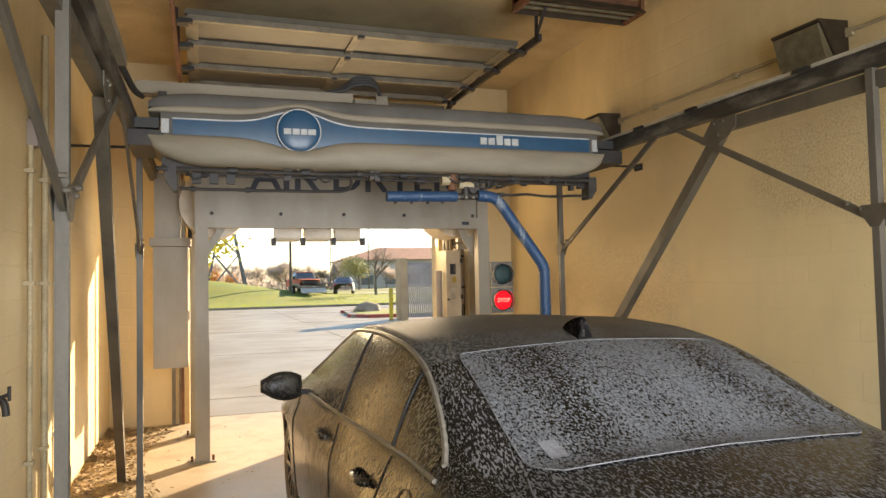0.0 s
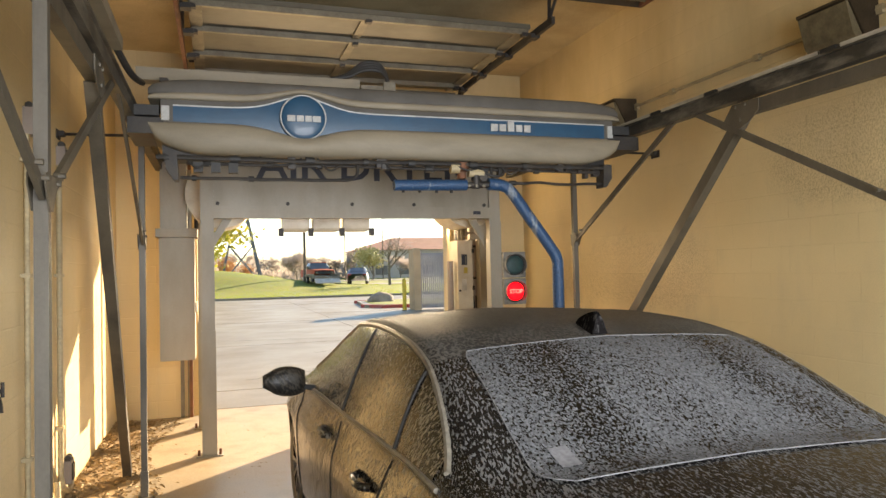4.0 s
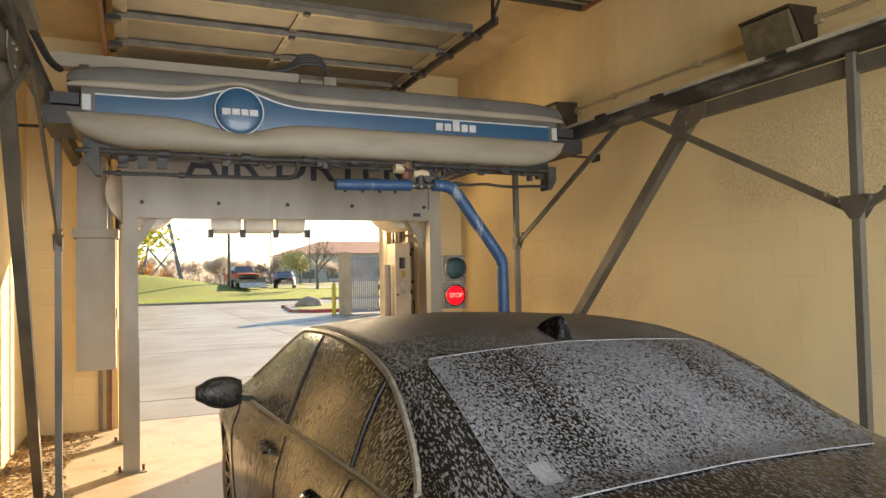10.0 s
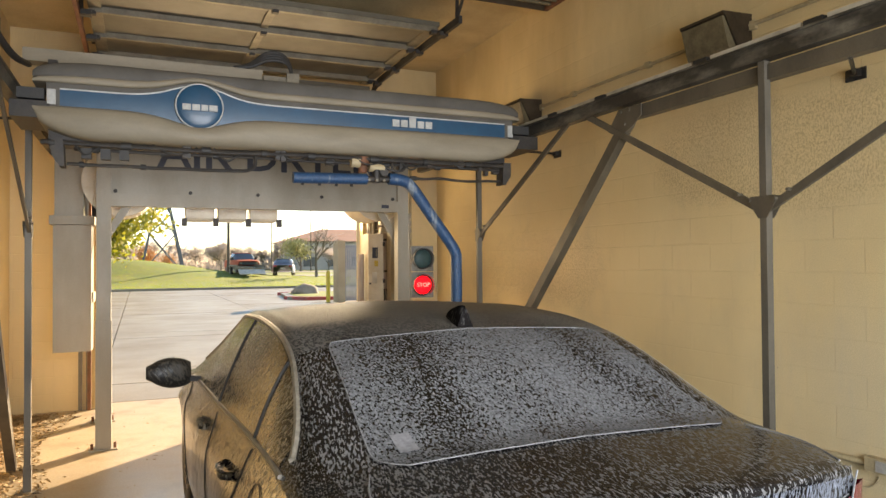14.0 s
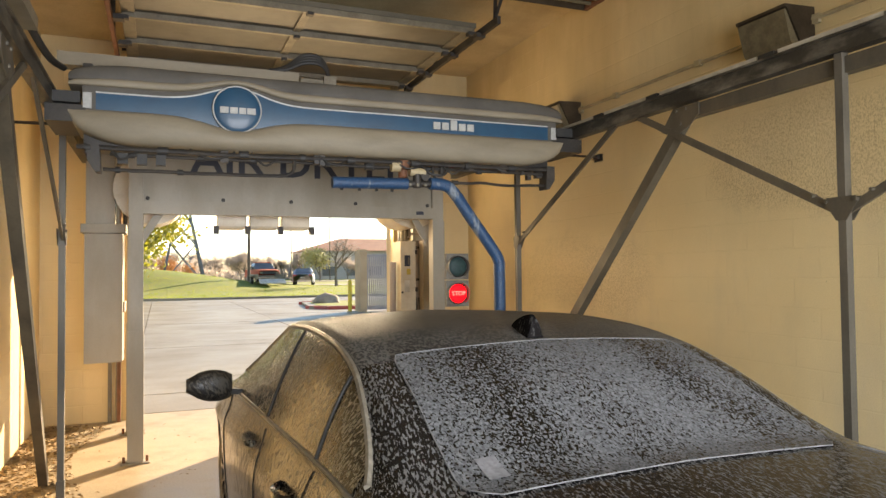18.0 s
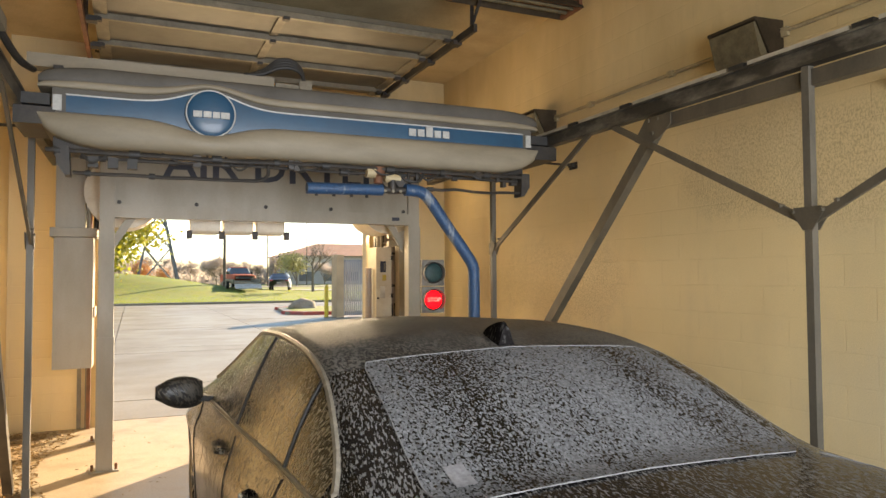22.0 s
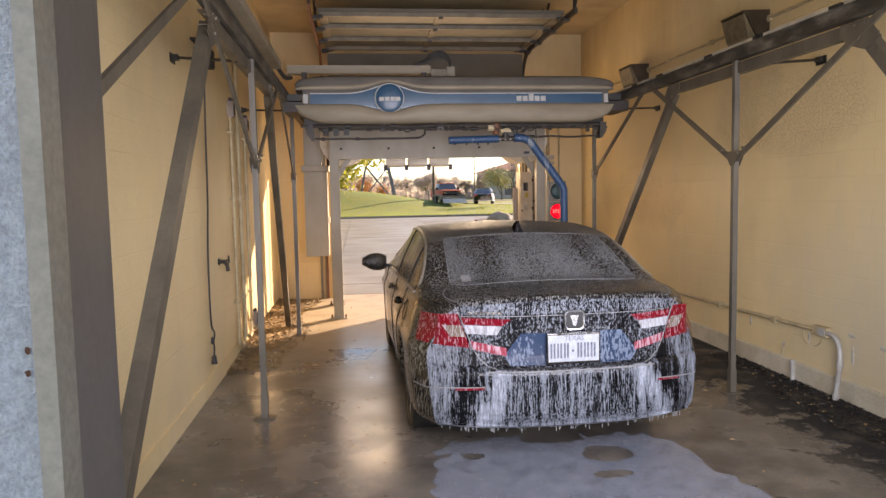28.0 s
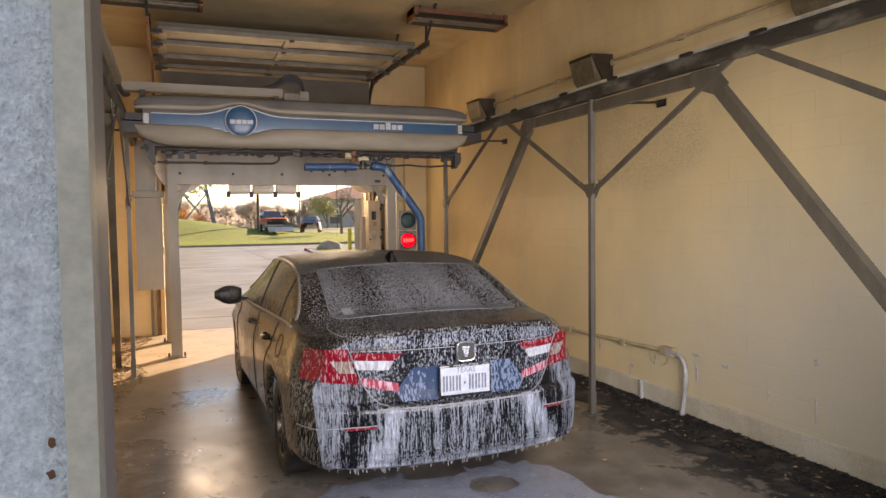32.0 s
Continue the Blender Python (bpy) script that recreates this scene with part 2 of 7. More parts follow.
# ---- materials ----
def wall_paint():
    """Cream paint over concrete block, with run-down stains, patches and faint joints."""
    m, nt, n, l, b = nodes_of("cream_wall_paint")
    co = n.new("ShaderNodeTexCoord").outputs["Object"]
    big = noise_node(n, l, co, 0.7, 4, 0.55)
    run = noise_node(n, l, co, 3.1, 5, 0.65, (1, 1, 0.22), 4.0)
    fleck = noise_node(n, l, co, 95, 5, 0.8, (1, 1, 0.6), 7.0)
    grain = noise_node(n, l, co, 150, 2, 0.5, None, 1.0)
    c = mix_node(n, l, ramp_node(n, l, big.outputs[0], 0.35, 0.7).outputs[0], (0.79, 0.62, 0.345, 1), (0.71, 0.545, 0.29, 1))
    c = mix_node(n, l, ramp_node(n, l, run.outputs[0], 0.56, 0.86, (0, 0, 0, 1), (0.28, 0.28, 0.28, 1)).outputs[0], c, (0.50, 0.40, 0.25, 1))
    soft = noise_node(n, l, co, 1.3, 5, 0.6, (1, 1, 0.7), 11.0)
    c = mix_node(n, l, ramp_node(n, l, soft.outputs[0], 0.46, 0.76, (0, 0, 0, 1), (0.42, 0.42, 0.42, 1)).outputs[0], c, (0.52, 0.43, 0.29, 1))
    drip = noise_node(n, l, co, 9, 3, 0.5, (1, 1, 0.05), 14.0)
    c = mix_node(n, l, ramp_node(n, l, drip.outputs[0], 0.70, 0.80, (0, 0, 0, 1), (0.16, 0.16, 0.16, 1)).outputs[0], c, (0.40, 0.32, 0.21, 1))
    speck = noise_node(n, l, co, 38, 2, 0.5, None, 17.0)
    c = mix_node(n, l, ramp_node(n, l, speck.outputs[0], 0.775, 0.80, (0, 0, 0, 1), (0.6, 0.6, 0.6, 1)).outputs[0], c, (0.20, 0.15, 0.10, 1))
    sep = n.new("ShaderNodeSeparateXYZ")
    l.new(co, sep.inputs[0])
    fl = ramp_node(n, l, fleck.outputs[0], 0.49, 0.545)
    # worn patches: behind the posts, and lower down towards the exit
    for centre, half in (((4.54, 3.45, 2.40), (1.0, 1.3, 0.36)), ((4.54, 6.6, 1.62), (1.0, 1.3, 0.42))):
        off = n.new("ShaderNodeVectorMath")
        off.operation = "SUBTRACT"
        off.inputs[1].default_value = centre
        l.new(co, off.inputs[0])
        sc = n.new("ShaderNodeVectorMath")
        sc.operation = "DIVIDE"
        sc.inputs[1].default_value = half
        l.new(off.outputs[0], sc.inputs[0])
        ln = n.new("ShaderNodeVectorMath")
        ln.operation = "LENGTH"
        l.new(sc.outputs[0], ln.inputs[0])
        rag = n.new("ShaderNodeMath")
        rag.operation = "MULTIPLY_ADD"
        rag.inputs[1].default_value = -1.6
        l.new(soft.outputs[0], rag.inputs[0])
        l.new(ln.outputs["Value"], rag.inputs[2])
        worn = ramp_node(n, l, rag.outputs[0], -0.1, 0.4, (0.9, 0.9, 0.9, 1), (0, 0, 0, 1))
        k = mix_node(n, l, 1.0, fl.outputs[0], worn.outputs[0], "MULTIPLY")
        c = mix_node(n, l, k, c, (0.50, 0.375, 0.205, 1))
    # ragged brown blotches, denser towards the ceiling line
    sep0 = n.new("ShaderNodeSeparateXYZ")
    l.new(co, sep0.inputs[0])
    top_blotch = noise_node(n, l, co, 1.7, 5, 0.62, (1, 1, 0.35), 21.0)
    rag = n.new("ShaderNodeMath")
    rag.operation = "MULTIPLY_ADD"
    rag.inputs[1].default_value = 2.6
    l.new(top_blotch.outputs[0], rag.inputs[0])
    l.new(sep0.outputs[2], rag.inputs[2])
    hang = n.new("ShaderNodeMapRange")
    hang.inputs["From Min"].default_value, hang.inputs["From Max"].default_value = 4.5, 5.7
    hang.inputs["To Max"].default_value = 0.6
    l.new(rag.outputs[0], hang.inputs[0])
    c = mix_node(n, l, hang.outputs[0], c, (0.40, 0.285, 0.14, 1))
    # lower wall near the entrance greyed: chalky soap film plus cool daylight painted in
    off = n.new("ShaderNodeVectorMath")
    off.operation = "SUBTRACT"
    off.inputs[1].default_value = (4.54, 0.0, 0.6)
    l.new(co, off.inputs[0])
    sc = n.new("ShaderNodeVectorMath")
    sc.operation = "DIVIDE"
    sc.inputs[1].default_value = (1.0, 3.4, 1.6)
    l.new(off.outputs[0], sc.inputs[0])
    ln = n.new("ShaderNodeVectorMath")
    ln.operation = "LENGTH"
    l.new(sc.outputs[0], ln.inputs[0])
    rag = n.new("ShaderNodeMath")
    rag.operation = "MULTIPLY_ADD"
    rag.inputs[1].default_value = -0.7
    l.new(run.outputs[0], rag.inputs[0])
    l.new(ln.outputs["Value"], rag.inputs[2])
    cool_film = ramp_node(n, l, rag.outputs[0], 0.0, 0.75, (0.75, 0.75, 0.75, 1), (0, 0, 0, 1))
    c = mix_node(n, l, cool_film.outputs[0], c, (0.55, 0.52, 0.43, 1))
    g = ramp_node(n, l, grain.outputs[0], 0.3, 0.7, (0.85, 0.85, 0.85, 1), (1, 1, 1, 1))
    c = mix_node(n, l, 1.0, c, g.outputs[0], "MULTIPLY")
    l.new(c, b.inputs["Base Color"])
    rr = ramp_node(n, l, run.outputs[0], 0.3, 0.7, (0.62, 0.62, 0.62, 1), (0.42, 0.42, 0.42, 1))
    l.new(rr.outputs[0], b.inputs["Roughness"])
    b.inputs["Specular IOR Level"].default_value = 0.35
    # block joints under the paint
    br = n.new("ShaderNodeTexBrick")
    br.inputs["Scale"].default_value = 1.0
    br.inputs["Brick Width"].default_value, br.inputs["Row Height"].default_value = 0.4, 0.2
    br.inputs["Mortar Size"].default_value, br.inputs["Mortar Smooth"].default_value = 0.006, 0.5
    br.inputs["Color1"].default_value = br.inputs["Color2"].default_value = (1, 1, 1, 1)
    br.inputs["Mortar"].default_value = (0, 0, 0, 1)
    add = n.new("ShaderNodeMath")
    add.operation = "ADD"
    l.new(sep.outputs[0], add.inputs[0])
    l.new(sep.outputs[1], add.inputs[1])
    comb = n.new("ShaderNodeCombineXYZ")
    l.new(add.outputs[0], comb.inputs[0])
    l.new(sep.outputs[2], comb.inputs[1])
    l.new(comb.outputs[0], br.inputs[0])
    h1 = mix_node(n, l, 0.10, br.outputs[0], fleck.outputs[0])
    bump_node(n, l, h1, b, 0.32, 0.012)
    return m


def floor_concrete():
    """Wet concrete: dark stained near the walls, pale and dry by the exit, with puddles."""
    m, nt, n, l, b = nodes_of("wet_concrete_floor")
    co = n.new("ShaderNodeTexCoord").outputs["Object"]
    big = noise_node(n, l, co, 0.55, 5, 0.6)
    mid = noise_node(n, l, co, 3.0, 6, 0.65, None, 2.0)
    fine = noise_node(n, l, co, 60, 3, 0.6, None, 5.0)
    sep = n.new("ShaderNodeSeparateXYZ")
    l.new(co, sep.inputs[0])
    dry = n.new("ShaderNodeMapRange")
    dry.inputs["From Min"].default_value, dry.inputs["From Max"].default_value = 4.6, 6.8
    l.new(sep.outputs[1], dry.inputs[0])
    edge = n.new("ShaderNodeMath")
    edge.operation = "MULTIPLY_ADD"
    edge.inputs[1].default_value, edge.inputs[2].default_value = 1.3, -0.65
    l.new(mid.outputs[0], edge.inputs[0])
    sm = n.new("ShaderNodeMath")
    sm.operation, sm.use_clamp = "ADD", True
    l.new(dry.outputs[0], sm.inputs[0])
    l.new(edge.outputs[0], sm.inputs[1])
    wetcol = mix_node(n, l, ramp_node(n, l, mid.outputs[0], 0.38, 0.68).outputs[0], (0.098, 0.084, 0.072, 1), (0.20, 0.178, 0.156, 1))
    # black grime along the right wall
    gx = n.new("ShaderNodeMapRange")
    gx.inputs["From Min"].default_value, gx.inputs["From Max"].default_value = 4.66, 4.80
    ragged = n.new("ShaderNodeMath")
    ragged.operation = "MULTIPLY_ADD"
    ragged.inputs[1].default_value = 1.9
    l.new(mid.outputs[0], ragged.inputs[0])
    l.new(sep.outputs[0], ragged.inputs[2])
    l.new(ragged.outputs[0], gx.inputs[0])
    gm = n.new("ShaderNodeMath")
    gm.operation = "MULTIPLY"
    l.new(gx.outputs[0], gm.inputs[0])
    gr = ramp_node(n, l, big.outputs[0], 0.30, 0.42)
    l.new(gr.outputs[0], gm.inputs[1])
    wetcol = mix_node(n, l, gm.outputs[0], wetcol, (0.007, 0.007, 0.008, 1))
    drycol = mix_node(n, l, ramp_node(n, l, mid.outputs[0], 0.35, 0.7).outputs[0], (0.46, 0.38, 0.265, 1), (0.31, 0.235, 0.155, 1))
    c = mix_node(n, l, sm.outputs[0], wetcol, drycol)
    g = ramp_node(n, l, fine.outputs[0], 0.3, 0.7, (0.75, 0.75, 0.75, 1), (1, 1, 1, 1))
    c = mix_node(n, l, 1.0, c, g.outputs[0], "MULTIPLY")
    l.new(c, b.inputs["Base Color"])
    pud = ramp_node(n, l, big.outputs[0], 0.42, 0.58, (0.38, 0.38, 0.38, 1), (0.19, 0.19, 0.19, 1))
    ro = mix_node(n, l, sm.outputs[0], pud.outputs[0], (0.55, 0.55, 0.55, 1))
    ro = mix_node(n, l, gm.outputs[0], ro, (0.85, 0.85, 0.85, 1))
    l.new(ro, b.inputs["Roughness"])
    bump_node(n, l, mix_node(n, l, 0.4, mid.outputs[0], fine.outputs[0]), b, 0.12, 0.01)
    return m


M_WALL = wall_paint()
M_FLOOR = floor_concrete()
M_CEIL = surf("ceiling_paint", (0.60, 0.465, 0.26, 1), (0.40, 0.295, 0.155, 1), 0.7, scale=0.9, fine=90)
M_STONE = surf("pebble_cast_stone", (0.97, 0.97, 0.955, 1), (0.70, 0.70, 0.69, 1), 0.9, scale=75, fine=190, bump=1.0, fine_amount=0.28)
M_TRIM = surf("jamb_paint", (0.58, 0.50, 0.385, 1), (0.47, 0.395, 0.29, 1), 0.5, scale=4)
M_JAMB = surf("grey_steel_jamb", (0.30, 0.245, 0.21, 1), (0.22, 0.18, 0.155, 1), 0.45, scale=3, stretch=(1, 1, 0.3), fine_amount=0.1, bump=0.05)
M_GALV = surf("galvanised_steel", (0.12, 0.099, 0.07, 1), (0.07, 0.06, 0.045, 1), 0.5, 0.2, scale=5, fine=70, stretch=(1, 1, 0.4), fine_amount=0.14, bump=0.06)
M_RAIL = surf("grimy_running_rail", (0.045, 0.039, 0.03, 1), (0.18, 0.16, 0.125, 1), 0.5, 0.25, scale=9, lo=0.46, hi=0.66, stretch=(1, 0.35, 1))
M_POST = surf("galvanised_post", (0.13, 0.113, 0.088, 1), (0.08, 0.07, 0.055, 1), 0.5, 0.15, scale=6, fine=70, stretch=(1, 1, 0.3), fine_amount=0.14, bump=0.06)
M_DARK = surf("dark_grimy_steel", (0.035, 0.032, 0.03, 1), (0.07, 0.06, 0.05, 1), 0.55, 0.4, scale=8)
M_BLACK = surf("black_rubber", (0.02, 0.02, 0.02, 1), (0.035, 0.033, 0.03, 1), 0.6, scale=10)
M_WHITE = surf("white_cable_cover", (0.58, 0.54, 0.46, 1), (0.34, 0.30, 0.24, 1), 0.45, scale=5, fine_amount=0.08, bump=0.04)
M_DRYER = surf("dryer_painted_steel", (0.33, 0.295, 0.235, 1), (0.25, 0.218, 0.165, 1), 0.5, scale=2.5, stretch=(1, 1, 0.35), fine_amount=0.07, bump=0.04)
M_CREAM = surf("cream_plastic", (0.62, 0.55, 0.42, 1), (0.46, 0.38, 0.27, 1), 0.4, scale=4, fine_amount=0.07, bump=0.04)
M_SHELL = surf("gantry_white_plastic", (0.25, 0.212, 0.152, 1), (0.185, 0.154, 0.107, 1), 0.6, scale=3, stretch=(0.5, 1, 2), fine_amount=0.06, bump=0.03)
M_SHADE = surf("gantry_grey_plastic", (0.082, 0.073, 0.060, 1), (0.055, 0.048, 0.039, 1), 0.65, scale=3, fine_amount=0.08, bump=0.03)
M_BLUE = surf("blue_decal", (0.007, 0.060, 0.120, 1), (0.006, 0.046, 0.094, 1), 0.4, scale=6, coat=0.1, fine_amount=0.05, bump=0.02)
M_DECALW = surf("white_decal", (0.44, 0.44, 0.42, 1), (0.36, 0.36, 0.34, 1), 0.5, scale=8)
M_ARM = surf("blue_foam_sleeve", (0.016, 0.070, 0.165, 1), (0.22, 0.26, 0.30, 1), 0.45, scale=11, lo=0.56, hi=0.62, stretch=(1, 1, 0.22), bump=0.7, fine_amount=0.45)
M_NAVY = surf("navy_lettering", (0.012, 0.016, 0.035, 1), (0.02, 0.024, 0.045, 1), 0.5)
M_DOOR = surf("door_panel_steel", (0.112, 0.098, 0.07, 1), (0.08, 0.067, 0.046, 1), 0.5, scale=2, fine_amount=0.1, bump=0.05)
M_STRUT = surf("door_strut_steel", (0.20, 0.172, 0.122, 1), (0.13, 0.108, 0.073, 1), 0.5, 0.1, scale=6)
M_RUST = surf("rusty_steel", (0.22, 0.09, 0.045, 1), (0.12, 0.06, 0.035, 1), 0.7, 0.3, scale=10)
M_BRONZE = surf("bronze_lamp_housing", (0.06, 0.045, 0.03, 1), (0.10, 0.075, 0.05, 1), 0.5, 0.5, scale=9)
M_LENS = surf("frosted_lamp_lens", (0.18, 0.15, 0.09, 1), (0.11, 0.088, 0.05, 1), 0.4, scale=12)
M_PIPEP = surf("painted_conduit", (0.52, 0.42, 0.25, 1), (0.36, 0.285, 0.17, 1), 0.5, scale=6)
M_PLINTH = surf("chalky_kerb_paint", (0.60, 0.545, 0.42, 1), (0.42, 0.36, 0.25, 1), 0.7, scale=2.5, fine=60, fine_amount=0.2, bump=0.15)
M_YEL0 = surf("yellow_tag", (0.5, 0.36, 0.05, 1), (0.4, 0.28, 0.05, 1), 0.6)

# ---- the bay: floor, walls, ceiling ----
XL, XR, Y0, Y1, ZC = -0.63, 4.56, -1.38, 9.20, 4.36
EX0, EX1, EZ = 0.26, 3.47, 2.62   # exit opening
IX0, IX1, IZ = 0.298, 3.55, 3.10   # entrance opening


def structure(name, bm, mat, label, **k):
    return tagged(part(name, bm, mat, None, label, **k), label, name.split("_")[0], kind="structure")


bm = bmesh.new()
sheet(bm, [[(x, y, 0) for x in np.linspace(XL - 0.3, XR + 0.3, 12)] for y in np.linspace(-1.62, 9.50, 24)])
structure("floor", bm, M_FLOOR, "wet stained concrete wash bay floor")
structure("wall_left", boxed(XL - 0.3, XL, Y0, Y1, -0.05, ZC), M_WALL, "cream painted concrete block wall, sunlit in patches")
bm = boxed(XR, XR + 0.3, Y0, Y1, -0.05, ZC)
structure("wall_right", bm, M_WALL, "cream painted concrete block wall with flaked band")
bm = bmesh.new()
sheet(bm, [[(XR + dx, y, z + 0.004 * noise.noise((y * 2.1, z * 9, 0))) for dx, z in ((0.001, 0.172), (-0.012, 0.170), (-0.022, 0.160), (-0.030, -0.01))] for y in np.linspace(Y0, Y1, 60)])
structure("baseboard_1", bm, M_PLINTH, "low painted kerb at the foot of the wall", bevel=0.006)
structure("baseboard_2", boxed(XL, XL + 0.016, Y0, 5.6, 0, 0.15), M_WALL, "low painted kerb at the foot of the wall", bevel=0.006)
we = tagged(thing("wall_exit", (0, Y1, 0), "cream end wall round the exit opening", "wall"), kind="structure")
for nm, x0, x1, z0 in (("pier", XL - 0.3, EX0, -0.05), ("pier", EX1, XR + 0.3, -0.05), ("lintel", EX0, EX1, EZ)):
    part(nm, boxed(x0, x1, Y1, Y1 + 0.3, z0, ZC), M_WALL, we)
bm = bmesh.new()
box(bm, -9, IX0 - 0.02, -1.62, Y0, -0.05, 5.2)
box(bm, IX1 + 0.02, 14, -1.62, Y0, -0.05, 5.2)
box(bm, IX0 - 0.02, IX1 + 0.02, -1.62, Y0, IZ + 0.05, 5.2)
structure("wall_entrance", bm, M_STONE, "grey pebble-faced outer wall round the entrance")
for k, (a, b2) in enumerate(((IX0 - 0.02, IX0), (IX1, IX1 + 0.02))):
    structure("trim_%d" % (k + 1), boxed(a - (0.008 if k == 0 else 0), b2 + (0.008 if k else 0), -1.64, -1.575, 0, IZ), M_TRIM, "beige steel corner trim of the entrance", bevel=0.004)
    structure("door_jamb_%d" % (k + 1), boxed(a + (0.0 if k == 0 else 0.004), b2 - (0.004 if k == 0 else 0), -1.572, Y0 - 0.01, 0, IZ), M_JAMB, "weathered grey steel entrance jamb", bevel=0.003)
structure("ceiling", boxed(XL - 0.3, XR + 0.3, -1.62, Y1 + 0.3, ZC, ZC + 0.25), M_CEIL, "cream painted plaster ceiling, smoke stained")


# ---- rail supports ----
def rail_support(x, sgn, name, label):
    """One side of the steel track that carries the gantry; sgn points towards the wall."""
    t = thing(name, (x, 3.5, 0), label, "rail support", "gantry rail supports")
    zr0, zr1 = 2.738, 2.835
    part("rail", box(bmesh.new(), x - 0.04, x + 0.03, -0.9, 7.9, zr0 + 0.012, zr1), M_RAIL, t, "grimy aluminium running rail", bevel=0.006)
    part("rail_lip", box(bmesh.new(), x - 0.056, x + 0.045, -0.9, 7.9, zr1, zr1 + 0.012), M_RAIL, t)
    xo = x + sgn * 0.028
    bm = channel(bmesh.new(), (xo, 1.33, 2.690), (xo, 4.10, 2.690), 0.06, 0.085, 0.008, (1, 0, 0), sgn)
    part("channel_beam", bm, M_GALV, t)
    # white cable cover in lengths, with clamps between
    y = -0.7
    k = 0
    while y < 7.4:
        ln = (0.62, 0.85, 0.5, 0.74)[k % 4]
        part("cable_cover", boxed(x + sgn * 0.012 - 0.02, x + sgn * 0.012 + 0.02, y, y + ln, zr1 + 0.014, zr1 + 0.052), M_WHITE, t, bevel=0.006)
        part("clamp", boxed(x + sgn * 0.012 - 0.03, x + sgn * 0.012 + 0.03, y + ln + 0.02, y + ln + 0.13, zr1 + 0.002, zr1 + 0.05), M_BLACK, t, bevel=0.004)
        y += ln + 0.15
        k += 1
    if sgn < 0:
        # cream hose trough lying above the rail, its far end rounded
        bm = bmesh.new()
        box(bm, x - 0.055, x + 0.045, -0.9, 4.62, 2.985, 3.055)
        part("hose_trough", bm, M_SHELL, t, "long cream hose trough above the rail", bevel=0.022, seg=4)
        for y2 in (-0.4, 0.9, 2.2, 3.5, 4.4):
            part("trough_bracket", boxed(x - 0.065, x - 0.058, y2, y2 + 0.05, 2.84, 3.03), M_DARK, t)
        part("hose", tube(bmesh.new(), smooth_path([(x, 4.6, 3.02), (x + 0.03, 4.85, 2.97), (x + 0.04, 5.2, 2.99), (x + 0.05, 5.66, 3.07)], 5), 0.022, 8), M_BLACK, t, "black hose bridging to the gantry", smooth=40)
    # posts with gusset hubs and thin braces
    for py, zh, up, dn in ((2.85, 1.965, 4.49, 1.17), (6.33 if sgn > 0 else 6.08, 1.945, None, 4.70), (-0.66, 1.955, 1.02, None)):
        part("post", beam(bmesh.new(), (x, py, 0.0), (x, py, 2.765), 0.044, 0.044), M_POST, t, bevel=0.012)
        part("foot_sleeve", beam(bmesh.new(), (x, py, 0.0), (x, py, 0.2), 0.054, 0.054), M_POST, t, bevel=0.008)
        part("foot_plate", boxed(x - 0.08, x + 0.08, py - 0.06, py + 0.06, 0, 0.008), M_GALV, t)
        bm = bmesh.new()
        for s2 in (-1, 1):
            # flat gusset plate, a blunt wedge, on both faces of the post
            prof = [(-0.028, -0.062), (0.028, -0.062)] + ([(0.088, 0.025), (0.082, 0.058)] if up or (dn and dn > py) else [(0.035, 0.05)]) + ([(-0.082, 0.058), (-0.088, 0.025)] if dn and dn < py else [(-0.035, 0.05)])
            ra, rb = [[bm.verts.new((x + s2 * dx, py + a, zh + c)) for a, c in prof] for dx in (0.023, 0.028)]
            bm.faces.new(ra)
            bm.faces.new(rb[::-1])
            for i in range(len(prof)):
                bm.faces.new((ra[i], ra[(i + 1) % len(prof)], rb[(i + 1) % len(prof)], rb[i]))
        part("hub_plate", bm, M_GALV, t)
        for by in (up, dn):
            if by is not None:
                part("brace", beam(bmesh.new(), (x - sgn * 0.008, py + (0.03 if by > py else -0.03), zh - 0.01), (x - sgn * 0.008, by + (0.03 if by > py else -0.03), 2.79), 0.018, 0.044), M_GALV, t, bevel=0.004)
                for q in range(2):
                    f = 0.05 + 0.05 * q
                    px, pz = py + (by - py) * f, zh + (2.74 - zh) * f
                    part("bolt", disc(bmesh.new(), (x, px, pz), 0.010, (-sgn, 0, 0), 0.040, 6), M_GALV, t)
    # heavy raking legs
    for (ty, by, bx) in ((4.02, 6.75, -0.175 if sgn < 0 else -0.08), (1.42, -0.87 if sgn < 0 else -1.05, -0.045 if sgn < 0 else -0.02)):
        p, q = (xo, ty, 2.66), (x + sgn * (0.02 - bx), by, 0.01)
        bm = channel(bmesh.new(), p, q, 0.066, 0.08, 0.009, (1, 0, 0), sgn)
        part("raking_leg", bm, M_GALV, t)
        bm = bmesh.new()
        d = 1 if by > ty else -1
        prof = [(-0.17 * d, 2.735), (-0.17 * d, 2.66), (-0.09 * d, 2.60), (0.06 * d, 2.545), (0.19 * d, 2.60), (0.07 * d, 2.735)]
        ra, rb = [[bm.verts.new((xo - sgn * dx, ty + a, c)) for a, c in prof] for dx in (0.034, 0.041)]
        bm.faces.new(ra)
        bm.faces.new(rb[::-1])
        for i in range(6):
            bm.faces.new((ra[i], ra[(i + 1) % 6], rb[(i + 1) % 6], rb[i]))
        part("gusset", bm, M_GALV, t)
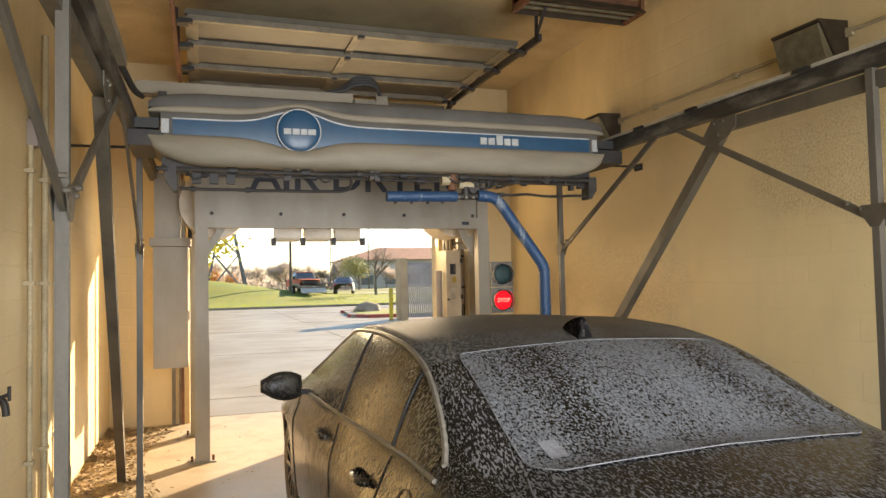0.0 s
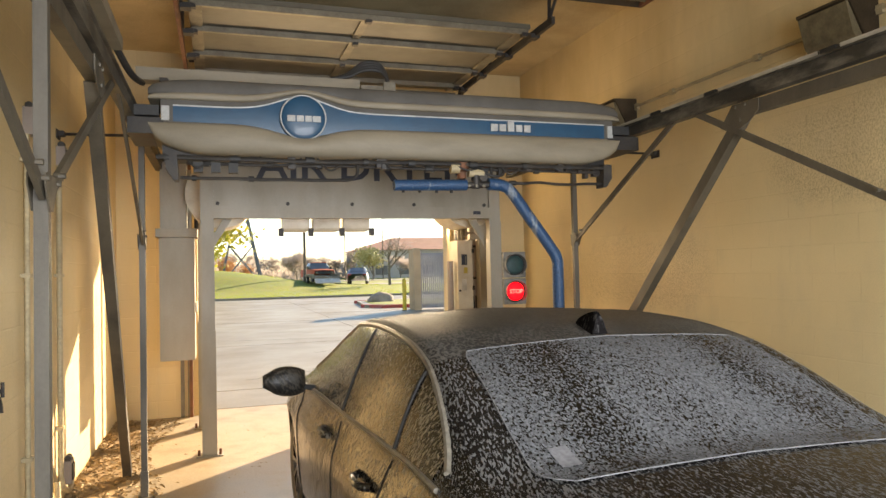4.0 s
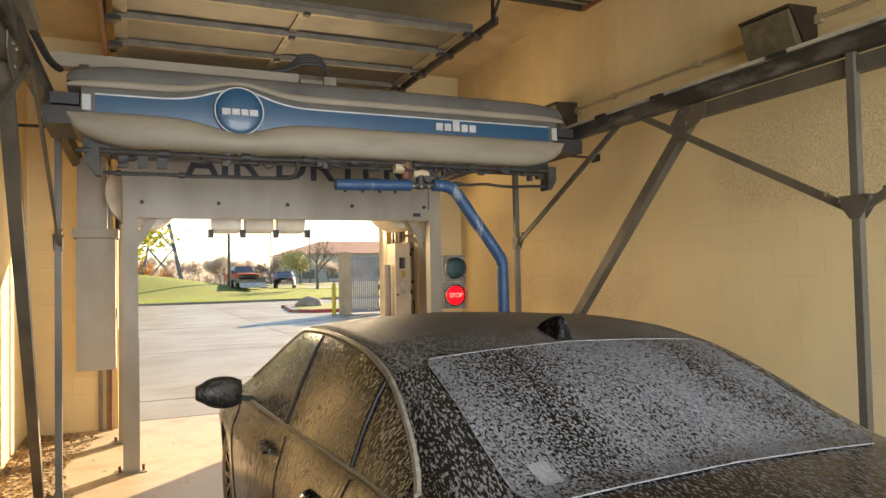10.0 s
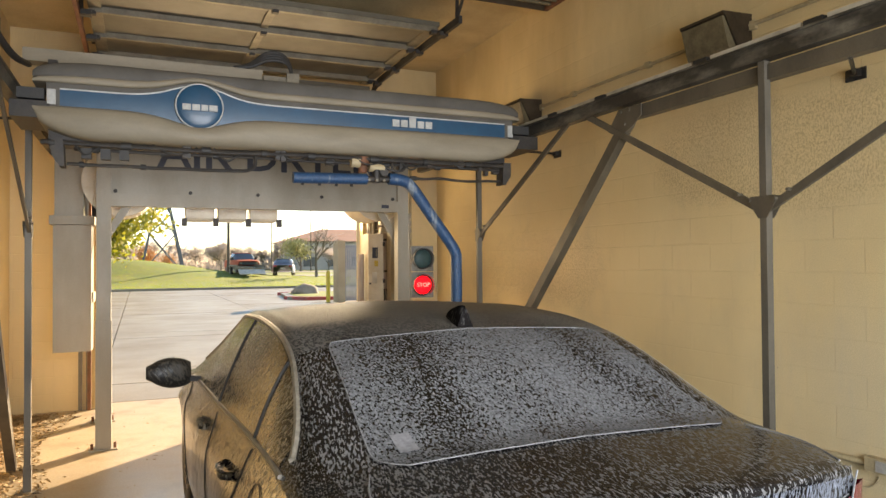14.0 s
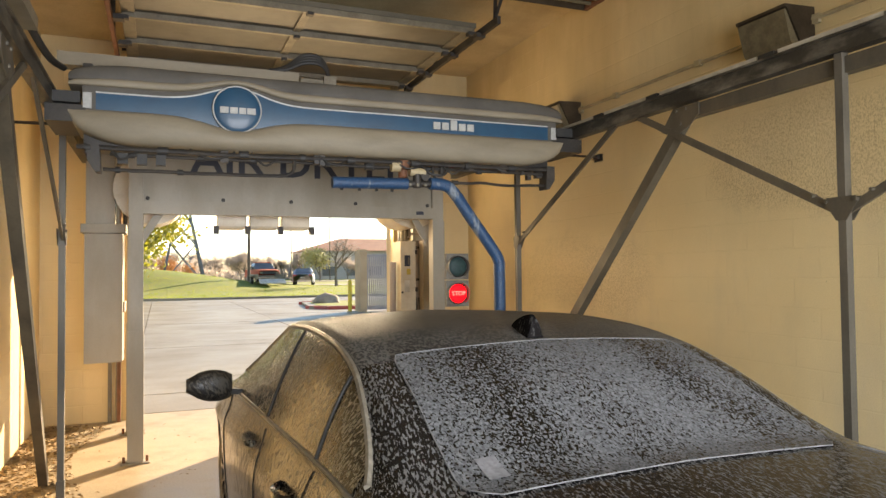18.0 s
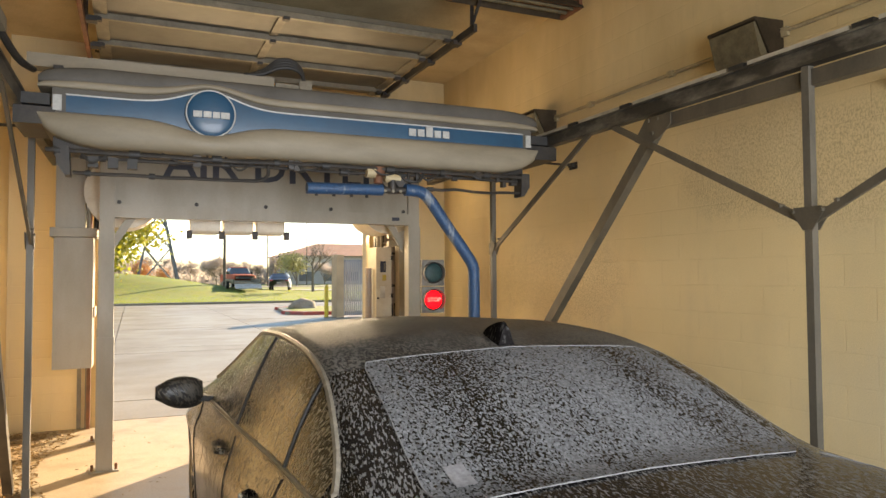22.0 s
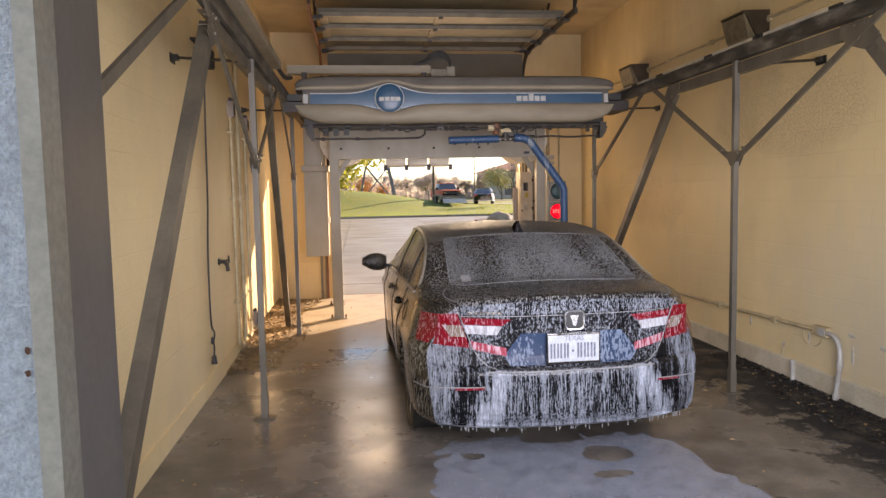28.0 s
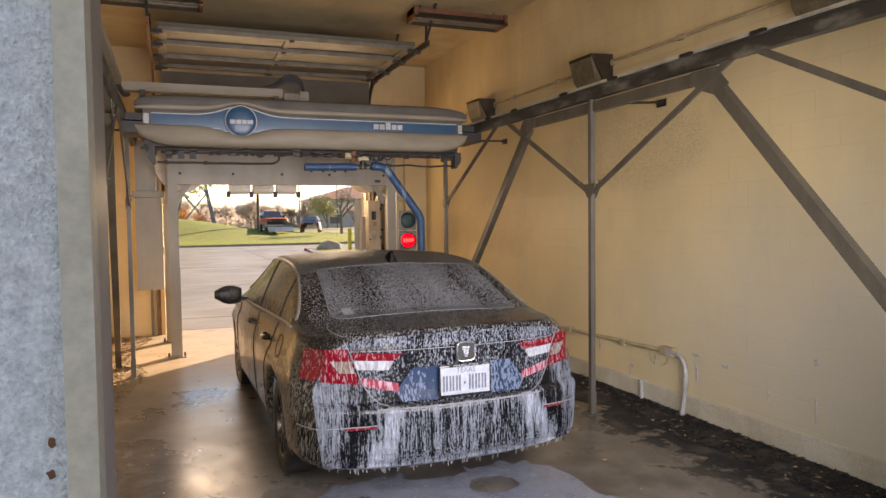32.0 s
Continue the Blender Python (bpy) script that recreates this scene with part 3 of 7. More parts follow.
        for dy, dz in ((-0.05, 0.05), (0.04, 0.05), (0.0, -0.04)):
            part("bolt", disc(bmesh.new(), (xo, ty + dy, 2.665 + dz), 0.012, (-sgn, 0, 0), 0.050, 6), M_GALV, t)
    # wall ties, slanting back to brackets bolted on the wall
    xw = XR if sgn > 0 else XL
    for ty, wy, z0, z1 in ((2.37, 2.86, 2.65, 2.765), (5.82, 6.06, 2.715, 2.755)):
        part("wall_tie", tube(bmesh.new(), [(xo, ty, z0), (xw - sgn * 0.03, wy, z1)], 0.011, 8), M_DARK, t)
        bm = boxed(min(xw, xw - sgn * 0.008), max(xw, xw - sgn * 0.008), wy - 0.055, wy + 0.075, z1 - 0.038, z1 + 0.03)
        box(bm, min(xw - sgn * 0.01, xw - sgn * 0.05), max(xw - sgn * 0.01, xw - sgn * 0.05), wy - 0.03, wy + 0.03, z1 - 0.02, z1 + 0.02)
        part("tie_bracket", bm, M_DARK, t)
    return t


rail_support(-0.055, -1, "rail_support", "galvanised steel rail support with raking legs and braces")
rail_support(3.80, 1, "rail_support", "galvanised steel rail support beside the flaked wall")


# ---- the wash gantry ----
def gantry():
    yf = 5.28
    t = thing("wash_gantry", (1.87, 5.5, 2.75), "cream and blue touchless wash gantry hanging between the rails", "wash gantry")
    LX0, LX1, CX = 0.06, 3.68, 1.09
    xs = list(np.linspace(LX0, LX1, 110))
    sw = lambda x: math.exp(-((x - CX) / 0.24) ** 2)  # noqa: E731
    def end(x, r):
        d = min(x - LX0, LX1 - x)
        return math.sqrt(max(0.0, 1 - (1 - min(d / r, 1)) ** 2))
    def shell(za, zb, top, depth, name, mat, label):
        """A long rounded shell between two heights given along its length."""
        bm = bmesh.new()
        rows = []
        for x in xs:
            e = 0.02 + 0.98 * end(x, 0.42)
            a, b2 = za(x), zb(x)
            if top:
                b2 = a + (b2 - a) * (0.35 + 0.65 * e)
            else:
                a = b2 - (b2 - a) * (0.15 + 0.85 * e)
            m, hh = (a + b2) / 2, (b2 - a) / 2
            ring = []
            for k in range(17):
                an = -math.pi / 2 + math.pi * k / 16
                bulge = (0.075 * (0.55 + 0.45 * e) + 0.03 * sw(x)) if not top else 0.035 * (0.4 + 0.6 * e)
                ring.append((x, yf + (0.06 if not top else 0.035 if name != "cap" else 0.050) - bulge * math.cos(an) ** (0.7 if not top else 0.45), m + hh * math.sin(an)))
            ring.append((x, yf + 0.22, b2 + (0.035 if name == 'cap' else 0)))
            ring.append((x, yf + depth, b2))
            ring.append((x, yf + depth, a))
            rows.append(ring + [ring[0]])
        sheet(bm, rows)
        bmesh.ops.remove_doubles(bm, verts=bm.verts, dist=1e-5)
        bmesh.ops.holes_fill(bm, edges=bm.edges)
        return part(name, bm, mat, t, label, smooth=50)
    shell(lambda x: 2.878 + 0.078 * sw(x), lambda x: 2.932 + 0.060 * sw(x), True, 0.5, "upper_shell", M_SHELL, "cream moulded top cover")
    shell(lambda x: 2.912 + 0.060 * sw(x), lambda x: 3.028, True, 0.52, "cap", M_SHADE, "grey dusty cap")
    shell(lambda x: 2.515 - 0.01 * sw(x), lambda x: 2.728 - 0.08 * sw(x), False, 0.5, "lower_shell", M_SHELL, "cream moulded lower cover")
    # groove under the upper shell and the blue stripe
    rows_g, rows_b, rows_w = [], [], []
    for x in np.linspace(LX0 + 0.08, LX1 - 0.06, 90):
        u, d = 2.835 + 0.10 * sw(x), 2.728 - 0.098 * sw(x)
        rows_g.append([(x, yf + 0.031, d - 0.02), (x, yf + 0.031, u + 0.06)])
        if LX0 + 0.14 < x < LX1 - 0.12:
            rows_b.append([(x, yf + 0.030, d), (x, yf + 0.028 - 0.012 * sw(x), (u + d) / 2), (x, yf + 0.030, u)])
            rows_w.append([(x, yf + 0.029, u), (x, yf + 0.027, u + 0.010)])
    # dark grey strip paints the shade beneath the bulging upper shell
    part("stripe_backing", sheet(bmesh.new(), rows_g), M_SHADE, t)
    part("blue_stripe", sheet(bmesh.new(), rows_b), M_BLUE, t, "blue decal stripe widening round the round badge", smooth="all")
    part("stripe_edge", sheet(bmesh.new(), rows_w), M_DECALW, t)
    for x0 in (LX0 + 0.085, LX1 - 0.115):
        part("stripe_end", boxed(x0, x0 + 0.05, yf + 0.016, yf + 0.034, 2.733, 2.832), M_DECALW, t)
    # round badge with plain shapes for its mark
    bm = disc(bmesh.new(), (CX, yf + 0.02, 2.785), 0.165, (0, -1, 0), 0.02, 40, 0.03)
    bd = part("badge", bm, M_BLUE, t, "round glossy blue badge", smooth=40)
    ring = [(CX + 0.158 * math.cos(a), yf - 0.008, 2.785 + 0.158 * math.sin(a)) for a in np.linspace(0, math.tau, 41)]
    part("badge_ring", tube(bmesh.new(), ring, 0.006, 6, False), M_DECALW, bd)
    bm = bmesh.new()
    for x0, x1 in ((-0.115, -0.06), (-0.05, 0.0), (0.01, 0.055), (0.062, 0.118)):
        beam(bm, (CX + x0, yf - 0.032, 2.772), (CX + x1, yf - 0.032, 2.772), 0.014, 0.042, (0, 1, 0))
    part("badge_mark", bm, M_DECALW, bd, "white bars of a maker's mark")
    bm = bmesh.new()
    for k in range(5):
        box(bm, 2.535 + k * 0.070, 2.535 + k * 0.070 + 0.056, yf + 0.012, yf + 0.026, 2.752, 2.752 + (0.055 if k not in (2,) else 0.078))
    part("side_mark", bm, M_DECALW, t, "white bars of a model name")
    # carriage, under-frame and end brackets
    part("carriage", boxed(LX0 + 0.08, LX1 - 0.08, yf + 0.14, yf + 0.48, 2.51, 2.60), M_DARK, t, "grimy steel under-frame", bevel=0.01)
    for x0, x1 in ((-0.07, 0.16), (3.58, 3.86)):
        part("end_truck", boxed(x0, x1, yf + 0.02, yf + 0.55, 2.64, 2.75), M_DARK, t, bevel=0.01)
        part("end_hinge", boxed(x0 + 0.03, x1 - 0.03, yf + 0.0, yf + 0.1, 2.76, 2.83), M_BLACK, t, bevel=0.008)
    rng = random.Random(4)
    for z, y, r, x0, x1 in ((2.482, yf + 0.02, 0.016, LX0 + 0.05, 3.55), (2.452, yf + 0.07, 0.012, 0.3, 3.62), (2.505, yf + 0.14, 0.014, LX0 + 0.1, 3.6), (2.347, yf + 0.03, 0.012, 0.26, 1.34), (2.352, yf + 0.03, 0.011, 2.66, 3.50)):
        p = [(x0 + (x1 - x0) * k / 6, y + rng.uniform(-0.006, 0.006), z + (rng.uniform(-0.010, 0.004) if 0 < k < 6 else 0)) for k in range(7)]
        part("supply_pipe", tube(bmesh.new(), smooth_path(p, 3), r, 8), M_DARK, t, "dark grimy pipe", smooth=40)
        n = int((x1 - x0) / 0.42)
        for k in range(n):
            x = x0 + 0.1 + k * 0.42 + rng.uniform(-0.08, 0.08)
            part("coupling", tube(bmesh.new(), [(x, y, z - 0.003), (x + rng.uniform(0.03, 0.07), y, z - 0.003)], r * 1.7, 10), M_BLACK, t, smooth=40)
    # the low pipe's riser back to the manifold
    part("riser", tube(bmesh.new(), smooth_path([(1.33, yf + 0.03, 2.347), (1.42, yf + 0.03, 2.352), (1.475, yf + 0.03, 2.39), (1.48, yf + 0.03, 2.47)], 5), 0.012, 8), M_DARK, t, smooth=40)
    part("riser", tube(bmesh.new(), smooth_path([(2.67, yf + 0.03, 2.352), (2.58, yf + 0.03, 2.36), (2.54, yf + 0.04, 2.40), (2.54, yf + 0.04, 2.48)], 5), 0.011, 8), M_DARK, t, smooth=40)
    for x in (0.345, 0.46, 0.575):
        part("nozzle_block", boxed(x, x + 0.062, yf + 0.02, yf + 0.08, 2.385, 2.455), M_BLACK, t, "black hanging nozzle block", bevel=0.012)
    for x in (0.16, 0.98, 1.62, 1.66, 2.02, 2.60, 2.84, 3.10, 3.30, 3.38, 3.46, 3.52):
        h = rng.uniform(0.0, 0.05)
        y = yf + rng.choice((0.01, 0.04, 0.08))
        part("nozzle_block", boxed(x, x + rng.uniform(0.025, 0.07), y, y + 0.05, 2.452 - h, 2.505), M_DARK, t, bevel=0.008)
    for k in range(7):
        x = LX0 + 0.25 + k * 0.46 + rng.uniform(-0.1, 0.1)
        w = rng.uniform(0.16, 0.30)
        p = smooth_path([(x, yf + 0.03, 2.50), (x + w * 0.35, yf - 0.01, 2.455 - rng.uniform(0, 0.05)), (x + w * 0.7, yf + 0.0, 2.45), (x + w, yf + 0.05, 2.50)], 4)
        part("hose", tube(bmesh.new(), p, 0.007, 6), M_BLACK, t, smooth=40)
    for x0, s in ((0.17, 1), (3.585, -1)):
        bm = bmesh.new()
        prof = [(0.0, 2.51), (0.0, 2.40), (0.05 * s, 2.325), (0.08 * s, 2.325), (0.07 * s, 2.51)]
        ra, rb = [[bm.verts.new((x0 + a, y, c)) for a, c in prof] for y in (yf + 0.0, yf + 0.12)]
        bm.faces.new(ra)
        bm.faces.new(rb[::-1])
        for i in range(5):
            bm.faces.new((ra[i], ra[(i + 1) % 5], rb[(i + 1) % 5], rb[i]))
        part("end_bracket", bm, M_DARK, t, "grimy hanging end bracket")
    # spray arm: valves round a swivel hub, a horizontal boom and a bent drop leg
    part("arm_hub", tube(bmesh.new(), [(2.30, yf + 0.06, 2.50), (2.30, yf + 0.06, 2.44), (2.30, yf + 0.06, 2.43), (2.30, yf + 0.06, 2.38)], [0.055, 0.055, 0.035, 0.035], 14), M_RUST, t, "rusty swivel hub", smooth=40)
    part("valve", tube(bmesh.new(), [(2.20, yf + 0.04, 2.455), (2.27, yf + 0.04, 2.455)], 0.040, 12), M_PIPEP, t, "tan brass valve", smooth=40)
    part("valve", tube(bmesh.new(), [(2.34, yf + 0.02, 2.42), (2.46, yf + 0.02, 2.41)], 0.034, 12), M_PIPEP, t, "tan brass valve", smooth=40)
    part("swivel", tube(bmesh.new(), [(2.40, yf + 0.02, 2.40), (2.40, yf + 0.02, 2.30)], 0.034, 12), M_DARK, t, smooth=40)
    part("handwheel", tube(bmesh.new(), [(2.455, yf - 0.01, 2.385), (2.455, yf + 0.05, 2.385)], 0.035, 12), M_DARK, t, smooth=40)
    for k in range(3):
        part("bolt", disc(bmesh.new(), (2.33 + 0.06 * k, yf - 0.012, 2.315), 0.012, (0, -1, 0), 0.014, 6), M_STRUT, t)
    part("loop_hose", tube(bmesh.new(), smooth_path([(2.44, yf + 0.02, 2.46), (2.50, yf - 0.02, 2.40), (2.60, yf - 0.02, 2.40), (2.66, yf + 0.03, 2.47)], 5), 0.010, 8), M_BLACK, t, smooth=40)
    part("boom", tube(bmesh.new(), [(1.75, yf + 0.02, 2.315), (2.32, yf + 0.02, 2.325)], 0.042, 14), M_ARM, t, "blue foam-sleeved spray boom", smooth=40)
    part("boom_joint", tube(bmesh.new(), [(2.30, yf + 0.02, 2.325), (2.52, yf + 0.02, 2.33)], 0.026, 10), M_DARK, t, smooth=40)
    p = smooth_path([(2.50, yf + 0.02, 2.335), (2.62, yf + 0.02, 2.325), (2.70, yf + 0.02, 2.27), (2.84, yf + 0.02, 2.08), (3.02, yf + 0.02, 1.84), (3.075, yf + 0.02, 1.74), (3.08, yf + 0.02, 1.60), (3.08, yf + 0.02, 0.55)], 5)
    part("drop_leg", tube(bmesh.new(), p, 0.046, 14), M_ARM, t, "bent blue foam-sleeved drop leg", smooth=40)
    for x in (1.82, 1.95, 2.08, 2.2):
        part("nozzle", tube(bmesh.new(), [(x, yf + 0.02, 2.285), (x, yf + 0.02, 2.262)], 0.012, 8), M_DARK, t)
    # energy chain and hose cover above the gantry
    part("hose_tray", boxed(-0.07, 1.62, yf + 0.58, yf + 0.72, 3.150, 3.245), M_SHELL, t, "long cream hose tray", bevel=0.03, seg=4)
    part("tray_bracket", boxed(1.62, 1.80, yf + 0.52, yf + 0.72, 3.10, 3.19), M_STRUT, t, bevel=0.006)
    part("tray_plate", boxed(1.80, 1.90, yf + 0.50, yf + 0.54, 3.06, 3.22), M_STRUT, t, bevel=0.004)
    part("tray_leg", boxed(0.1, 0.16, yf + 0.50, yf + 0.60, 2.98, 3.15), M_DARK, t)
    part("tray_leg", boxed(1.5, 1.56, yf + 0.50, yf + 0.60, 2.98, 3.15), M_DARK, t)
    for k in range(4):
        d = 0.022 * k
        p = smooth_path([(1.40, yf + 0.64 + d * 0.4, 3.26), (1.54, yf + 0.64 + d * 0.4, 3.285 + d * 0.4), (1.66, yf + 0.63 + d * 0.4, 3.34 + d), (1.78, yf + 0.62 + d * 0.4, 3.345 + d), (1.85, yf + 0.60 + d * 0.4, 3.28 + d * 0.5), (1.86, yf + 0.58 + d * 0.4, 3.12)], 5)
        part("hose", tube(bmesh.new(), p, 0.016, 8), M_BLACK, t, "bundled black hose", smooth=40)
    return t


gantry()


# ---- air dryer arch at the exit ----
def dryer():
    t = thing("air_dryer", (1.87, 7.4, 0), "beige painted steel dryer arch with hanging blower nozzles at the exit", "air dryer")
    for x0 in (0.345, 3.235):
        for y0 in (7.14, 8.40):
            if x0 > 1 and y0 > 8:
                continue
            px = x0 if y0 < 8 else x0 - (0.06 if x0 < 1 else -0.02)
            p = part("post", boxed(px, px + 0.12, y0, y0 + 0.12, 0.0, 2.9), M_DRYER, t, bevel=0.006)
            part("base_plate", boxed(px - 0.06, px + 0.18, y0 - 0.03, y0 + 0.15, 0.0, 0.012), M_DRYER, p)
            part("sleeve", boxed(px - 0.006, px + 0.126, y0 - 0.006, y0 + 0.126, 0.0, 1.16), M_DRYER, p, bevel=0.004)
            for dx in (-0.035, 0.155):
                part("anchor_bolt", disc(bmesh.new(), (px + dx, y0 + 0.02, 0.012), 0.012, (0, 0, 1), 0.05, 8), M_RUST, p)
    part("header_beam", boxed(0.465, 3.235, 7.13, 7.23, 2.21, 2.325), M_DRYER, t, bevel=0.008)
    part("header_panel", boxed(0.465, 3.235, 7.18, 7.21, 2.328, 2.90), M_DRYER, t, "beige sheet-metal header panel")
    part("header_cap", boxed(0.345, 3.36, 7.12, 7.30, 2.905, 2.96), M_DRYER, t, bevel=0.006)
    for x in (0.50, 1.15, 1.78, 2.42, 3.19):
        part("bolt", disc(bmesh.new(), (x, 7.18, 2.352), 0.018, (0, -1, 0), 0.015, 10), M_DARK, t)
    part("maker_plate", boxed(3.05, 3.13, 7.124, 7.129, 2.25, 2.285), M_NAVY, t)
    lettering("lettering", "AIR DRYER", 0.40, pose(1.93, 7.176, 2.715, 90, 0, 0) @ Matrix.Diagonal((1.10, 1, 1, 1)), M_NAVY, t, "dark navy stencil lettering", 0.004, 0.006)
    for x0 in (0.36, 3.25):
        part("side_beam", boxed(x0, x0 + 0.09, 7.27, 8.40, 2.45, 2.55), M_DRYER, t, bevel=0.005)
        s = 1 if x0 < 1 else -1
        part("corner_brace", beam(bmesh.new(), (x0 + 0.045 + s * 0.02, 7.35, 1.95), (x0 + 0.045 + s * 0.30, 7.35, 2.40), 0.02, 0.07, (0, 1, 0)), M_DRYER, t)
        # scroll housing of a side blower, a drum seen edge-on above the opening
        bm = disc(bmesh.new(), (x0 + 0.045 + s * 0.13, 7.55, 2.48), 0.34, (0, 1, 0), 0.5, 36)
        part("blower_drum", bm, M_CREAM, t, "cream round blower housing", smooth=40, bevel=0.01)
    for x0 in (1.12, 1.44, 1.76):
        bm = bmesh.new()
        v = []
        for z, w, dy in ((2.62, 0.15, 0.14), (2.14, 0.145, 0.10), (2.11, 0.13, 0.09)):
            v.append([(x0 + 0.15 - w, 7.75 - dy, z), (x0 + 0.15 + w, 7.75 - dy, z), (x0 + 0.15 + w, 7.75 + dy, z), (x0 + 0.15 - w, 7.75 + dy, z), (x0 + 0.15 - w, 7.75 - dy, z)])
        sheet(bm, v)
        bmesh.ops.remove_doubles(bm, verts=bm.verts, dist=1e-5)
        bmesh.ops.holes_fill(bm, edges=bm.edges)
        part("top_nozzle", bm, M_CREAM, t, "cream hanging blower nozzle", bevel=0.012)
    for x in (1.12, 1.425, 1.75, 2.07):
        part("nozzle_clip", boxed(x - 0.025, x + 0.025, 7.60, 7.67, 2.06, 2.14), M_DARK, t, bevel=0.006)
    part("blower_plenum", boxed(1.0, 2.5, 7.5, 8.0, 2.63, 2.95), M_CREAM, t, bevel=0.03)
    return t


dryer()

# ---- cabinets by the exit ----
def cabinet_left():
    t = thing("wall_cabinet", (0.1, 7.9, 0.83), "tall beige sheet-metal dryer cabinet hung beside the exit post", "cabinet")
    part("body", boxed(-0.06, 0.27, 7.75, 8.15, 0.83, 2.06), M_DRYER, t, bevel=0.008)
    part("ledge", boxed(-0.09, 0.30, 7.70, 8.15, 2.065, 2.15), M_DRYER, t, bevel=0.006)
    part("upper_box", boxed(-0.05, 0.20, 7.76, 8.15, 2.155, 2.82), M_DRYER, t, bevel=0.05, seg=4)
    part("conduit", tube(bmesh.new(), [(0.23, 7.80, 2.15), (0.23, 7.80, 2.75)], 0.02, 10), M_DRYER, t)
    part("conduit", tube(bmesh.new(), [(0.29, 7.85, 2.15), (0.29, 7.85, 2.75)], 0.02, 10), M_DARK, t)
    part("bracket", boxed(0.272, 0.285, 7.85, 8.24, 1.3, 1.4), M_DRYER, t)


def cabinet_right():
    t = thing("control_box", (3.38, 8.45, 0.9), "tall beige electrical control box with grey conduits inside the exit", "control box")
    part("body", boxed(3.275, 3.47, 8.325, 8.62, 0.85, 2.03), M_CREAM, t, bevel=0.008)
    d = part("door_panel", boxed(3.268, 3.452, 8.300, 8.322, 0.86, 2.02), M_CREAM, t, "pale beige cabinet door", bevel=0.005)
    part("meter_window", boxed(3.318, 3.388, 8.292, 8.299, 1.73, 1.86), M_NAVY, d, "small dark meter window", bevel=0.004)
    part("window_bar", boxed(3.362, 3.374, 8.288, 8.2915, 1.75, 1.84), M_STRUT, d)
    part("warning_tag", boxed(3.345, 3.392, 8.296, 8.299, 1.63, 1.70), M_YEL0, d, "faded yellow tag")
    part("paper_label", boxed(3.318, 3.378, 8.296, 8.299, 1.42, 1.56), M_WHITE, d, "bleached paper label")
    for z in (1.0, 1.45, 1.90):
        part("hinge", boxed(3.452, 3.480, 8.29, 8.33, z - 0.025, z + 0.025), M_DARK, t, bevel=0.004)
    part("latch", tube(bmesh.new(), [(3.285, 8.295, 1.42), (3.285, 8.27, 1.42)], 0.012, 8), M_DARK, t, smooth=40)
    part("side_box", boxed(3.53, 3.67, 8.62, 8.86, 0.9, 2.06), M_JAMB, t, "tall grey steel switch box", bevel=0.008)
    part("upper_box", boxed(3.45, 3.70, 8.62, 8.84, 2.10, 2.46), M_JAMB, t, "grey steel junction box", bevel=0.008)
    part("upper_cover", boxed(3.47, 3.55, 8.606, 8.618, 2.12, 2.44), M_JAMB, t, bevel=0.004)
    for z in (1.55, 1.95):
        part("clamp", boxed(3.49, 3.66, 8.600, 8.618, z, z + 0.03), M_DARK, t, bevel=0.004)
    for x, y in ((3.36, 8.50), (3.42, 8.55)):
        part("conduit", tube(bmesh.new(), [(x, y, 2.03), (x, y, 2.75)], 0.022, 10), M_STRUT, t, smooth=40)
    part("elbow", tube(bmesh.new(), smooth_path([(3.20, 8.58, 2.37), (3.34, 8.58, 2.37), (3.42, 8.58, 2.34), (3.43, 8.58, 2.10)], 5), 0.035, 12), M_DARK, t, "dark flexible conduit elbow", smooth=40)
    part("motor_stub", tube(bmesh.new(), [(3.16, 8.58, 2.37), (3.24, 8.58, 2.37)], 0.055, 14), M_DARK, t, smooth=40)
    part("tail_pipe", tube(bmesh.new(), [(3.22, 8.45, 0.0), (3.22, 8.45, 1.78)], 0.04, 14), M_JAMB, t, "grey standpipe beside the box", smooth=40)
    for k in range(4):
        part("cable", tube(bmesh.new(), smooth_path([(3.50 + k * 0.035, 8.60, 1.34), (3.50 + k * 0.03, 8.55, 1.25 - 0.02 * k), (3.57 - 0.02 * k, 8.56, 1.16), (3.60 - 0.03 * k, 8.60, 1.02)], 5), 0.009, 8), M_BLACK, t, smooth=40)
    return t


cabinet_left()
cabinet_right()


# ---- stop light ----
def emit(name, col, strength):
    m, nt, n, l, b = nodes_of(name)
    b.inputs["Base Color"].default_value = col
    b.inputs["Emission Color"].default_value = col
    b.inputs["Emission Strength"].default_value = strength
    b.inputs["Roughness"].default_value = 0.6
    b.inputs["Specular IOR Level"].default_value = 0.2
    return m


M_RED = emit("red_signal_lens", (0.9, 0.005, 0.010, 1), 1.25)
M_REDTXT = emit("red_signal_letters", (0.85, 0.16, 0.14, 1), 1.0)
M_GREENL = surf("dark_green_lens", (0.018, 0.062, 0.068, 1), (0.025, 0.085, 0.09, 1), 0.5, scale=30)
M_SIG = surf("signal_housing", (0.27, 0.26, 0.235, 1), (0.12, 0.11, 0.095, 1), 0.5, scale=9)


